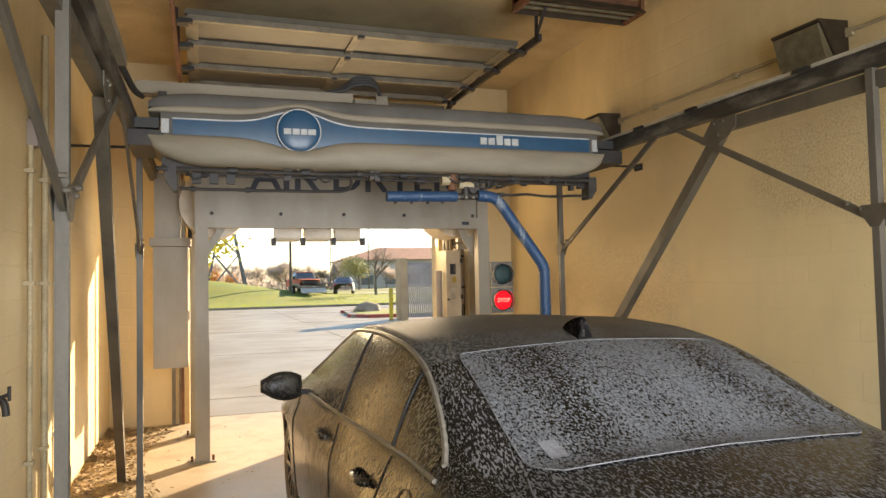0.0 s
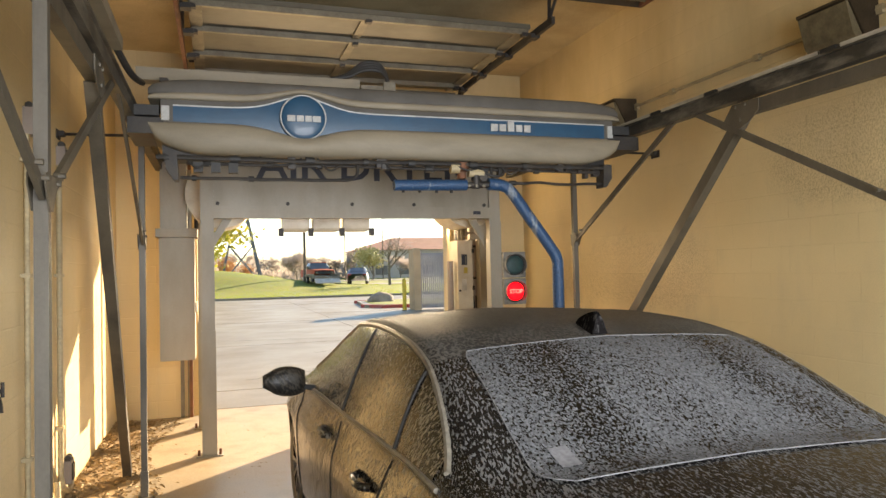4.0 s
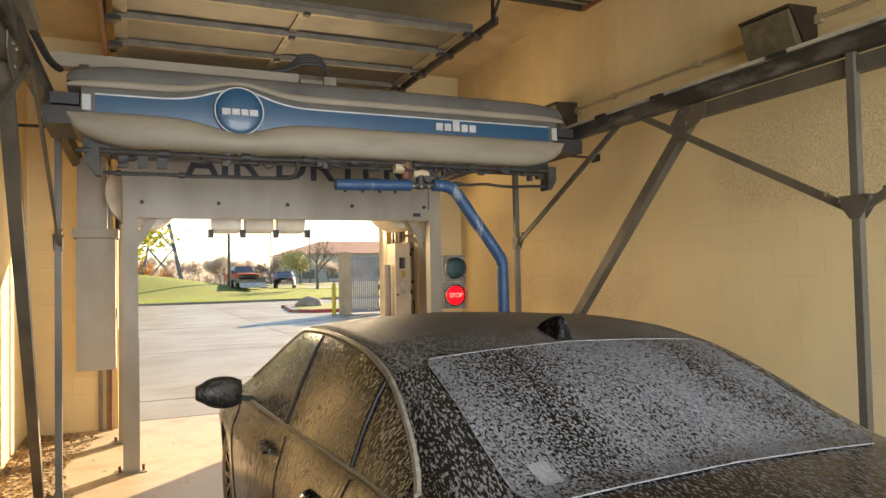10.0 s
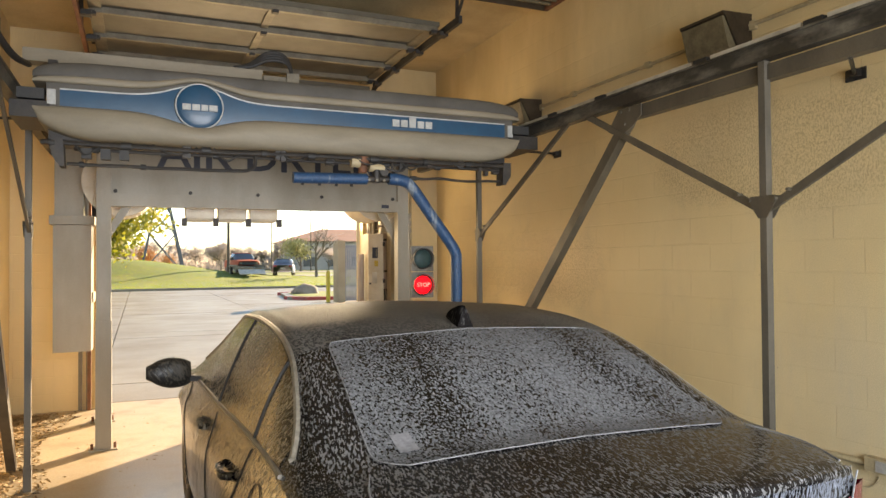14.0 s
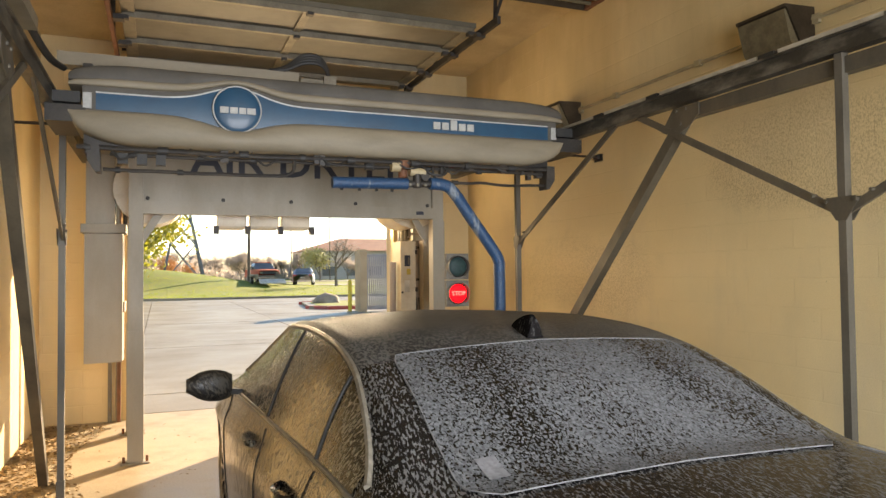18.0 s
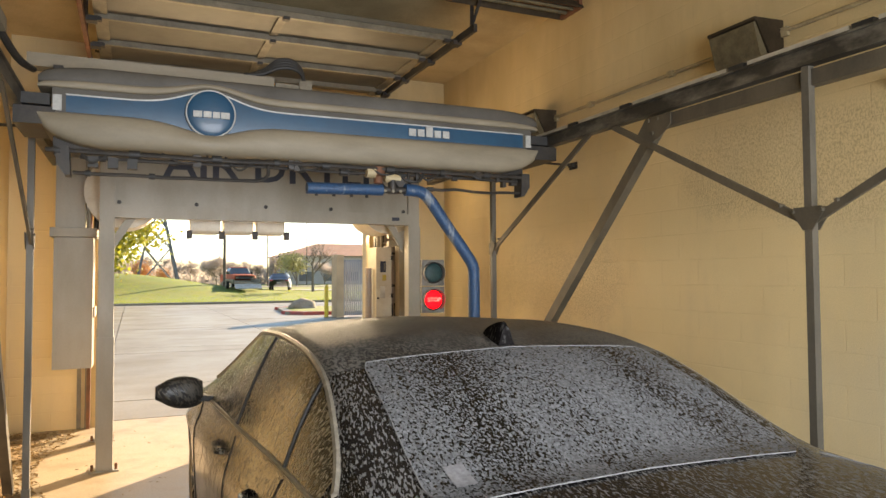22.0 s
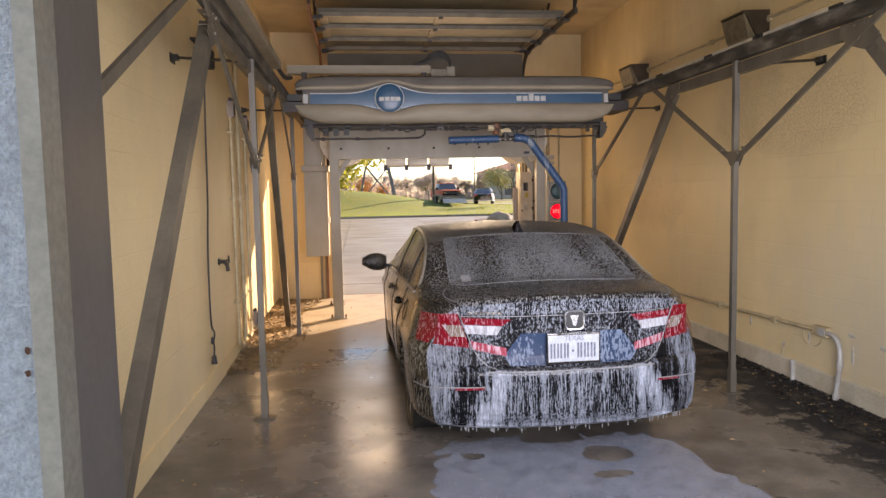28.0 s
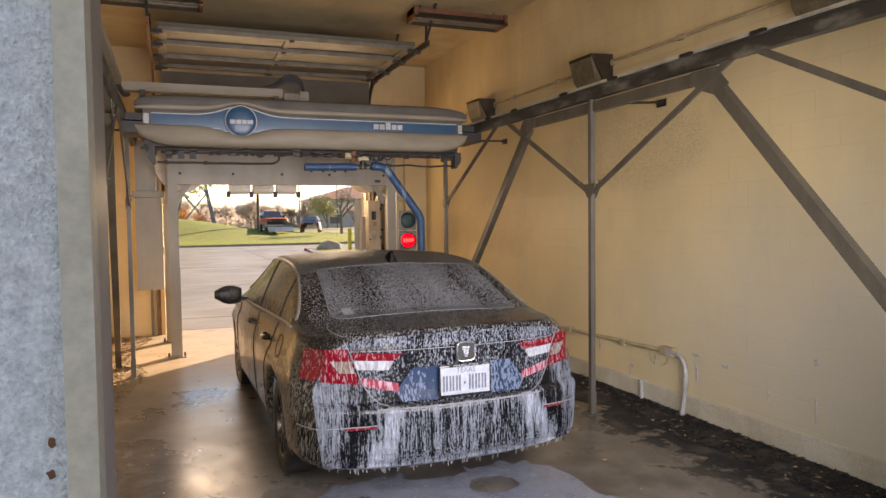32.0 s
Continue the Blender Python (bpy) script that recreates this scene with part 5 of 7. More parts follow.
T_TAIL = [(0.2, 0.12), (0.29, 0.085), (0.33, 0.03), (0.40, 0.0), (0.64, 0.0), (0.668, 0.012), (0.68, 0.05), (0.86, 0.06), (0.99, 0.055), (1.06, 0.048), (1.10, 0.035), (1.12, 0.06)]
tail = lambda z: smooth_table(T_TAIL, z)  # noqa: E731
plan = lambda x: 0.17 * (min(abs(x), 0.93) / 0.82) ** 2.6  # noqa: E731


def body_y(s, x, z):
    f = max(0.0, 1 - s / 0.55)
    nose = max(0.0, (s - 4.2) / 0.68)
    return CY + s + (tail(z) + plan(x)) * f - 0.22 * (abs(x) / 0.8) ** 2.4 * nose


def body_x(s, z):
    """Half width at a height, on the flank below the roof edge."""
    o = outline(s)
    k = next(i for i, (x, zz) in enumerate(o) if x >= smooth_table(T_EDGE, s) - 0.02)
    o = sorted(o[k:], key=lambda p: p[1])
    return float(np.interp(z, [p[1] for p in o], [p[0] for p in o]))


def top_z(s, x):
    o = [p for p in outline(s)]
    k = next(i for i, (xx, zz) in enumerate(o) if xx >= smooth_table(T_EDGE, s) - 1e-6)
    o = o[:k + 4]
    return float(np.interp(abs(x), [p[0] for p in o], [p[1] for p in o]))


def side_at(s, z, sgn, off=0.0):
    x = body_x(s, z) + off
    return (CX + sgn * x, body_y(s, x, z), z)


def top_at(s, x, off=0.0):
    z = top_z(s, x) + off
    return (CX + x, body_y(s, x, z), z)


def tail_at(x, z, off=0.0):
    return (CX + x, CY + tail(z) + plan(x) - off, z)


def ranges(a, b, n):
    return [a + (b - a) * i / n for i in range(n + 1)]


def strip(bm, pts, w, up=(0, 0, 1), r=None):
    return tube(bm, pts, r or w, 6)


def sedan():
    t = thing("car", (CX, CY + CL / 2, 0), "black sedan covered in white soap foam, standing in the wash bay", "car")
    # flank loft split where the look changes: roof and deck, flanks
    st = sorted(set(ranges(0, 0.6, 14) + ranges(0.6, 1.3, 16) + ranges(1.3, 4.88, 80)))
    rows = [outline(s) for s in st]
    ne = 16  # rows of the outline that lie above the belt
    def loft(i0, i1, s0, s1, name, mat, label):
        bm = bmesh.new()
        for sgn in (-1, 1):
            vs = []
            for s, o in zip(st, rows):
                if s0 - 1e-6 <= s <= s1 + 1e-6:
                    vs.append([bm.verts.new((CX + sgn * x, body_y(s, x, z), z)) for x, z in o[i0:i1 + 1]])
            for a, b2 in zip(vs, vs[1:]):
                for i in range(len(a) - 1):
                    f = (a[i], a[i + 1], b2[i + 1], b2[i])
                    bm.faces.new(f if sgn < 0 else f[::-1])
        bmesh.ops.remove_doubles(bm, verts=bm.verts, dist=1e-4)
        return part(name, bm, mat, t, label, smooth=60)
    loft(0, 14, 1.3, 4.88, "roof_and_hood", M_PROOF, "black roof flecked with foam")
    loft(0, 14, 0.0, 1.3, "rear_deck", M_PDECK, "black boot lid flecked with foam")
    loft(14, 21, 0.0, 4.88, "shoulder", M_PSHO, "black pillars and shoulders with short foam flecks")
    loft(21, 36, 0.0, 4.88, "flank", M_PSIDE, "black flanks with thin running foam streaks")
    # tail
    bm = bmesh.new()
    zs = ranges(0.295, 1.085, 40)
    o0 = rows[0]
    half = [(x, z) for x, z in o0 if x > 0.3]
    half.sort(key=lambda p: p[1])
    vs = []
    for z in zs:
        w = float(np.interp(z, [p[1] for p in half], [p[0] for p in half]))
        vs.append([(CX + w * u, CY + tail(z) + plan(w * u), z) for u in ranges(-1, 1, 40)])
    sheet(bm, vs)
    part("tail_panel", bm, M_PREAR, t, "tail with thick white foam running down", smooth=50)
    # lip spoiler edge and bumper details
    part("lid_edge", tube(bmesh.new(), [(CX + x, CY + plan(x) * 1.0 + 0.052, 1.089 - 0.03 * (abs(x) / 0.64) ** 2.5) for x in ranges(-0.64, 0.64, 24)], 0.016, 8), M_PDECK, t, smooth=True)
    for z, x1, r in ((0.40, 0.52, 0.005), (0.375, 0.56, 0.006), (0.33, 0.80, 0.010)):
        part("bumper_ridge", tube(bmesh.new(), [tail_at(x, z, 0.004) for x in ranges(-x1, x1, 24)], r, 6), M_PREAR, t, smooth=True)
    part("bumper_seam", tube(bmesh.new(), [tail_at(x, 0.672, 0.002) for x in ranges(-0.52, 0.52, 20)], 0.006, 6), M_SEAM, t)
    part("bumper_lip", tube(bmesh.new(), [tail_at(x, 0.658, 0.002) for x in ranges(-0.52, 0.52, 20)], 0.006, 6), M_BEAD, t, "line of foam on the bumper's upper edge")
    part("lid_crease", tube(bmesh.new(), [tail_at(x, 0.985, 0.003) for x in ranges(-0.66, 0.66, 24)], 0.0022, 6), M_BEAD, t, "thin line of foam along the lid's crease")
    for k in range(6):
        part("name_bar", boxed(CX - 0.625 + k * 0.034, CX - 0.600 + k * 0.034, tail_at(-0.6 + k * 0.034, 1.005)[1] - 0.012, tail_at(-0.6 + k * 0.034, 1.005)[1] + 0.004, 0.999, 1.014), M_RIM, t, "chrome bar in place of a letter", bevel=0.002)
    for sgn in (-1, 1):
        pts = [tail_at(sgn * x, 0.552 + 0.06 * (0.85 - x), 0.008) for x in ranges(0.54, 0.84, 8)] + [side_at(s, 0.548, sgn, 0.008) for s in (0.03, 0.12, 0.22)]
        part("reflector_trim", tube(bmesh.new(), pts, 0.004, 6), M_BEAD, t, smooth=True)
        rows2 = [[tail_at(sgn * x, z + 0.06 * (0.7 - x), 0.01) for x in ranges(0.54, 0.71, 6)] for z in (0.545, 0.558)]
        part("reflector", sheet(bmesh.new(), rows2), M_TAILR, t, "slim red reflector")
    # number plate on its dark recess
    rec = [[tail_at(x * w, z, 0.006) for x in ranges(-1, 1, 16)] for w, z in ((0.375, 0.684), (0.418, 0.745), (0.365, 0.815), (0.312, 0.88))]
    part("plate_recess", sheet(bmesh.new(), rec), M_PRECESS, t)
    pl = part("number_plate", boxed(CX - 0.160, CX + 0.160, CY + 0.030, CY + 0.036, 0.70, 0.872), M_PLATE, t, "white foam-splashed number plate, characters as bars", bevel=0.002)
    part("plate_frame", tube(bmesh.new(), [(CX - 0.162, CY + 0.030, 0.698), (CX + 0.162, CY + 0.030, 0.698), (CX + 0.162, CY + 0.030, 0.874), (CX - 0.162, CY + 0.030, 0.874), (CX - 0.162, CY + 0.030, 0.698)], 0.008, 6), M_RIM, pl)
    part("frame_name_strip", boxed(CX - 0.10, CX + 0.10, CY + 0.020, CY + 0.029, 0.868, 0.884), M_RIM, pl, bevel=0.002)
    lettering("frame_word", "ARLINGTON", 0.017, pose(CX, CY + 0.0195, 0.876, 90, 0, 0) @ Matrix.Diagonal((1.6, 1, 1, 1)), M_PLATE, pl, "", 0.0006)
    lettering("plate_word", "TEXAS", 0.042, pose(CX + 0.004, CY + 0.029, 0.846, 90, 0, 0), M_INK, pl, "", 0.001)
    for k in range(7):
        bm = bmesh.new()
        x = CX - 0.143 + k * 0.0415
        if k == 3:
            box(bm, x + 0.008, x + 0.022, CY + 0.027, CY + 0.0295, 0.764, 0.778)
        else:
            box(bm, x, x + 0.011, CY + 0.027, CY + 0.0295, 0.728, 0.818)
            box(bm, x + 0.019, x + 0.030, CY + 0.027, CY + 0.0295, 0.728, 0.818)
        part("plate_bar", bm, M_INK, pl)
    # round-cornered badge
    bd = part("badge", boxed(CX - 0.056, CX + 0.068, CY + 0.030, CY + 0.05, 0.898, 1.012), M_SEAM, t, "chrome-edged badge, plain shape", bevel=0.012, seg=3)
    rim = [(CX + 0.006 + 0.058 * (abs(math.cos(a)) ** 0.5) * (1 if math.cos(a) > 0 else -1), CY + 0.028, 0.955 + 0.055 * (abs(math.sin(a)) ** 0.5) * (1 if math.sin(a) > 0 else -1)) for a in np.linspace(0, math.tau, 33)]
    part("badge_rim", tube(bmesh.new(), rim, 0.006, 8, False), M_CHROME, bd, smooth=True)
    bm = sheet(bmesh.new(), [[(CX + 0.006 - w, CY + 0.027, z), (CX + 0.006 + w, CY + 0.027, z)] for w, z in ((0.010, 0.922), (0.016, 0.95), (0.026, 0.986))])
    part("badge_mark", bm, M_CHROME, bd)
    # tail lamps: outer units wrap round the corner, inner units sit on the lid
    for sgn in (-1, 1):
        lamp = None
        def wrap(name, z0, z1, xi, so, mat, off, lab):
            rows3 = []
            for i in range(7):
                v = i / 6
                za = lambda u: z0(u) + (z1(u) - z0(u)) * v  # noqa: E731
                xa = xi(v)
                r = [tail_at(sgn * x, za((x - xa) / 0.4), off) for x in ranges(xa, 0.80, 8)]
                r += [side_at(s, za(0.55 + s * 1.2), sgn, off) for s in ranges(0.03, so(v), 6)]
                rows3.append(r)
            return part(name, sheet(bmesh.new(), rows3), mat, t, lab, smooth=True)
        wrap("tail_lamp", lambda u: 0.795 + 0.03 * min(u, 1), lambda u: 1.003 - 0.02 * min(u, 1), lambda v: 0.612 + 0.072 * v, lambda v: 0.17 + 0.10 * v, M_TAILR, 0.012, "red wrap-round tail lamp under foam")
        r3 = [[tail_at(sgn * (x + 0.03 * v), 0.862 + 0.07 * v, 0.016) for x in ranges(0.638, 0.725 + 0.02 * v, 4)] for v in (0, 0.33, 0.66, 1)]
        part("indicator_lens", sheet(bmesh.new(), r3), M_TAILI, t, "clear indicator lens")
        for nm, za, zb2, xa, mt in (("lid_lamp_red", 0.937, 0.980, 0.370, M_TAILR), ("lid_lamp_clear", 0.880, 0.935, 0.425, M_TAILW), ("lid_lamp_low", 0.785, 0.838, 0.400, M_TAILP)):
            r3 = []
            for i in range(4):
                v = i / 3
                z = za + (zb2 - za) * v
                xi = xa + (0.0 if nm == "lid_lamp_low" else 0.055 * (1 - v) if nm == "lid_lamp_red" else 0.03 * (1 - v))
                xo2 = 0.598 + 0.072 * (z - 0.795) / 0.208
                fall = 0.04 if nm == "lid_lamp_low" else 0.008
                r3.append([tail_at(sgn * x, z - fall * (xo2 - x) / 0.2, 0.010) for x in ranges(xi, xo2, 8)])
            part(nm, sheet(bmesh.new(), r3), mt, t, "", smooth=True)
        part("lid_seam", tube(bmesh.new(), [tail_at(sgn * x, z, 0.014) for x, z in ((0.46, 0.673), (0.51, 0.685), (0.555, 0.725), (0.60, 0.795), (0.63, 0.88), (0.66, 0.96), (0.68, 1.01), (0.70, 1.05))], 0.003, 6), M_BEAD, t)
        p = [top_at(s, sgn * x, 0.004) for s, x in ((0.06, 0.69), (0.18, 0.725), (0.3, 0.735), (0.42, 0.725), (0.56, 0.69))]
        part("lid_seam", tube(bmesh.new(), smooth_path(p, 4), 0.003, 6), M_BEAD, t)
    # rear window, windscreen
    def pane(s0, s1, x0, x1, name, mat, lab, off=0.006):
        r4 = []
        for s in ranges(s0, s1, 24):
            v = (s - s0) / (s1 - s0)
            w = x0 + (x1 - x0) * v
            ww = w * (1 - 0.13 * max(0, 1 - v / 0.16) ** 2.2 - 0.03 * max(0, (v - 0.9) / 0.1) ** 2)
            r4.append([top_at(s, ww * u, off) for u in ranges(-1, 1, 30)])
        return part(name, sheet(bmesh.new(), r4), mat, t, lab, smooth=60), r4
    rw, r4 = pane(0.555, 1.335, 0.660, 0.604, "rear_window", M_GREAR, "dark rear window under streaked foam")
    loop = r4[0] + [r[-1] for r in r4[1:]] + r4[-1][::-1][1:] + [r[0] for r in r4[::-1][1:]]
    part("window_seal", tube(bmesh.new(), loop, 0.0022, 6), M_BEAD, t, "line of white foam round the glass")
    pane(2.88, 3.60, 0.585, 0.66, "windscreen", M_GREAR, "")
    sk = [[top_at(s, x, 0.010) for x in ranges(-0.570, -0.508, 3)] for s in ranges(0.64, 0.735, 3)]
    part("sticker", sheet(bmesh.new(), sk), M_STICK, t, "small white sticker on the glass")
    # shark-fin aerial
    bm = bmesh.new()
    rr = []
    for i in range(11):
        v = i / 10
        s = 1.375 + 0.19 * v
        hgt = 0.086 * (1 - v ** 1.3) ** 0.8 * (0.80 if i == 0 else 1) + 0.004
        w = 0.034 * (1 - v) ** 0.6 + 0.004
        zb2, y = top_z(s, 0), CY + s
        rr.append([(CX + w * c, y, zb2 - 0.006 + (hgt + 0.006) * h) for c, h in ((-1, 0), (-0.72, 0.35), (-0.45, 0.75), (-0.2, 0.96), (0, 1), (0.2, 0.96), (0.45, 0.75), (0.72, 0.35), (1, 0), (-1, 0))])
    vs = [[bm.verts.new(p) for p in r[:-1]] for r in rr]
    for a, b2 in zip(vs, vs[1:]):
        for i in range(9):
            bm.faces.new((a[i], a[(i + 1) % 9], b2[(i + 1) % 9], b2[i]))
    bm.faces.new(vs[0])
    bm.faces.new(vs[-1][::-1])
    fin = surf("fleck_strewn_fin_lacquer", BLK, (0.05, 0.047, 0.045, 1), 0.7, scale=70, lo=0.54, hi=0.62, stretch=(1, 1, 0.4), fine_amount=0.1)
    fin.node_tree.nodes["Principled BSDF"].inputs["Specular IOR Level"].default_value = 0.0
    part("aerial_fin", bm, fin, t, "black shark-fin aerial", smooth=50)
    # side glass in three lights, with pillars between
    for sgn in (-1, 1):
        def upper(s):
            rail = top_z(s, smooth_table(T_EDGE, s)) - 0.035
            k = 22.0
            return -math.log(sum(math.exp(-k * v) for v in (rail + 0.02, 1.06 + (s - 0.76) * 0.62, 0.995 + (3.56 - s) * 0.66))) / k
        def lower(s):
            return smooth_table(T_BELTZ, s) + 0.008
        for a, b2, nm in ((2.25, 3.42, "front_side_window"), (1.34, 2.19, "rear_side_window"), (0.88, 1.29, "quarter_window")):
            r5 = []
            for s in ranges(a, b2, 18):
                lo, hi = lower(s), max(upper(s), lower(s) + 0.004)
                r5.append([side_at(s, lo + (hi - lo) * v, sgn, 0.005) for v in ranges(0, 1, 8)])
            part(nm, sheet(bmesh.new(), r5), M_GSIDE, t, "tinted side window with running foam", smooth=60)
        ts = ranges(0.82, 3.44, 44)
        part("window_trim", tube(bmesh.new(), [side_at(s, max(upper(s), lower(s)) + 0.012, sgn, 0.004) for s in ts], 0.012, 6), M_TRIMG, t, smooth=True)
        part("belt_trim", tube(bmesh.new(), [side_at(s, lower(s) - 0.008, sgn, 0.005) for s in ts], 0.009, 6), M_TRIMG, t, "wet belt trim", smooth=True)
        for sx in (2.22, 1.315):
            part("pillar_trim", tube(bmesh.new(), [side_at(sx, lower(sx) + (upper(sx) - lower(sx)) * v, sgn, 0.006) for v in ranges(0, 1, 6)], 0.007, 6), M_SEAM, t)
        for pts in ([(2.2, 0.98), (2.2, 0.7), (2.21, 0.4), (2.22, 0.27)], [(3.42, 0.95), (3.46, 0.7), (3.44, 0.3)], [(1.30, 1.02), (1.36, 0.86), (1.56, 0.66), (1.62, 0.30)]):
            q = []
            for (sa_, za_), (sb_, zb_) in zip(pts, pts[1:]):
                q += [side_at(sa_ + (sb_ - sa_) * v, za_ + (zb_ - za_) * v, sgn, 0.001) for v in ranges(0, 1, 6)]
            part("door_gap", tube(bmesh.new(), q, 0.004, 6), M_SEAM, t)
        for s in (2.44, 1.56):
            hd = part("door_handle", tube(bmesh.new(), smooth_path([side_at(s - 0.10, 0.885, sgn, 0.0), side_at(s - 0.07, 0.885, sgn, 0.035), side_at(s + 0.05, 0.885, sgn, 0.035), side_at(s + 0.10, 0.885, sgn, 0.0)], 4), 0.016, 8), M_PSIDE, t, "black door handle", smooth=True)
        # fuel-filler flap seam on the near quarter
        if sgn < 0:
            q = [side_at(1.02 + 0.085 * math.cos(a), 0.90 + 0.075 * math.sin(a), sgn, 0.003) for a in np.linspace(0, math.tau, 33)]
            part("fuel_flap_gap", tube(bmesh.new(), q, 0.0022, 6), M_SEAM, t)
        # mirror
        base = side_at(3.14, 0.985, sgn, 0.0)
        bm = bmesh.new()
        rr = []
        for i in range(9):
            v = i / 8
            an = math.pi * v
            w, h = 0.035 + 0.045 * math.sin(an) ** 0.6, 0.013 + 0.077 * math.sin(min(an * 0.9 + 0.42, 3.05)) ** 0.5
            x = base[0] + sgn * (0.05 + 0.245 * v)
            rr.append([(x, base[1] + w * math.cos(a) * 0.75 - 0.02 * v, base[2] + 0.055 + 0.012 * v + h * math.sin(a)) for a in np.linspace(0, math.tau, 15)])
        sheet(bm, rr)
        bmesh.ops.remove_doubles(bm, verts=bm.verts, dist=1e-5)
        bmesh.ops.holes_fill(bm, edges=bm.edges)
        mr = part("door_mirror", bm, foam_paint("streaked_mirror_lacquer", BLK, (0.08, 0.07, 0.055, 1), 90, (1, 1, 0.12), 0.50, 0.62, rough=0.4, coat=0.0, turn=(0, 30, 0)) if sgn < 0 else M_PSIDE, t, "black door mirror", smooth=60)
        part("mirror_stalk", beam(bmesh.new(), (base[0] - sgn * 0.02, base[1], base[2] + 0.01), (base[0] + sgn * 0.10, base[1], base[2] + 0.03), 0.05, 0.03, (0, 1, 0)), M_SEAM, mr, bevel=0.008)
        # wheels
        for w in WHEELS:
            xo = CX + sgn * 0.905
            wh = thing_part("wheel", (xo, CY + w, 0.335), t)
            prof = [(0.215, 0.0), (0.235, 0.006), (0.29, 0.012), (0.325, -0.002), (0.337, -0.03), (0.337, -0.19), (0.32, -0.215), (0.22, -0.215)]
            bm = bmesh.new()
            rg = []
            for k in range(41):
                a = math.tau * k / 40
                rg.append([(xo + sgn * dx, CY + w + r * math.cos(a), 0.337 + r * math.sin(a)) for r, dx in prof])
            sheet(bm, rg)
            bmesh.ops.remove_doubles(bm, verts=bm.verts, dist=1e-5)
            part("tyre", bm, M_TYRE, wh, smooth=40)
            bm = bmesh.new()
            rg = []
            for k in range(41):
                a = math.tau * k / 40
                rg.append([(xo + sgn * dx, CY + w + r * math.cos(a), 0.337 + r * math.sin(a)) for r, dx in ((0.222, 0.004), (0.205, 0.0), (0.198, -0.05), (0.19, -0.19))])
            sheet(bm, rg)
            for k in range(10):
                a = math.tau * k / 10
                c, s_ = math.cos(a), math.sin(a)
                beam(bm, (xo - sgn * 0.02, CY + w + 0.03 * c, 0.337 + 0.03 * s_), (xo - sgn * 0.008, CY + w + 0.208 * c, 0.337 + 0.208 * s_), 0.02, 0.03)
            disc(bm, (xo - sgn * 0.045, CY + w, 0.337), 0.055, (sgn, 0, 0), 0.04, 16)
            part("rim", bm, M_RIM, wh, "dark alloy rim with ten spokes", smooth=40)
            bm = disc(bmesh.new(), (xo - sgn * 0.10, CY + w, 0.337), 0.17, (sgn, 0, 0), 0.02, 24)
            part("brake_disc", bm, M_DARK, wh)
    # underbody
    part("underbody", boxed(CX - 0.66, CX + 0.66, CY + 0.42, CY + 4.6, 0.23, 0.29), M_SEAM, t)
    part("inner_shell", boxed(CX - 0.60, CX + 0.60, CY + 0.45, CY + 4.3, 0.295, 0.80), M_SEAM, t)
    # drops hanging from the bumper's lower edge
    rng = random.Random(11)
    bm = bmesh.new()
    for k in range(60):
        x = rng.uniform(-0.78, 0.78)
        p = tail_at(x, 0.30, -0.01)
        ln = rng.uniform(0.006, 0.03)
        tube(bm, [(p[0], p[1], 0.31), (p[0], p[1], 0.292 - ln)], [0.005, 0.003], 5)
    tagged(part("foam_drip", bm, M_BEAD, t, "foam drops hanging from the bumper"), kind="stuff")
    return t


def thing_part(name, loc, parent):
    e = new(name)
    e.parent = parent
    e.matrix_parent_inverse = home(parent).inverted()
    e.location = loc
    HOMES[e.name] = Matrix.Translation(loc)
    return e


sedan().rotation_euler = (0, 0, radians(CAR_YAW))


# ---- outdoors ----
M_LOT = surf("sunlit_concrete_slab", (0.26, 0.225, 0.165, 1), (0.185, 0.15, 0.10, 1), 0.5, scale=0.5, fine=30, bump=0.1, rand=0.14)
M_JOINT = surf("dark_joint_filler", (0.12, 0.10, 0.08, 1), (0.08, 0.07, 0.06, 1), 0.8)
M_GRASS = surf("grass", (0.115, 0.165, 0.010, 1), (0.185, 0.185, 0.017, 1), 0.9, scale=0.5, fine=20, bump=0.5)
M_BLADE = surf("grass_blades", (0.19, 0.27, 0.025, 1), (0.32, 0.30, 0.04, 1), 0.8, scale=0.7, fine=9)
M_ROAD = surf("pale_road", (0.32, 0.30, 0.28, 1), (0.24, 0.22, 0.20, 1), 0.7, scale=0.5, fine=20)
M_REDK = surf("red_painted_kerb", (0.42, 0.06, 0.05, 1), (0.30, 0.10, 0.08, 1), 0.6, scale=4)
M_YEL = surf("yellow_bollard_paint", (0.60, 0.42, 0.02, 1), (0.5, 0.34, 0.03, 1), 0.5, scale=6)
M_ROCK = surf("boulder", (0.36, 0.29, 0.22, 1), (0.24, 0.185, 0.14, 1), 0.9, scale=3, bump=0.6)
M_STUCCO = surf("tan_enclosure_stucco", (0.50, 0.36, 0.22, 1), (0.42, 0.30, 0.18, 1), 0.8, scale=2)
M_GATE = surf("grey_corrugated_gate", (0.34, 0.34, 0.37, 1), (0.27, 0.27, 0.29, 1), 0.5, 0.3, scale=3)
M_BARK = surf("bark", (0.22, 0.18, 0.14, 1), (0.15, 0.12, 0.09, 1), 0.9, scale=6, bump=0.4)
# twig colour paled to paint in the haze of the far treeline
M_TWIG = surf("haze_paled_twigs", (0.44, 0.38, 0.34, 1), (0.50, 0.40, 0.33, 1), 0.9, scale=0.6)
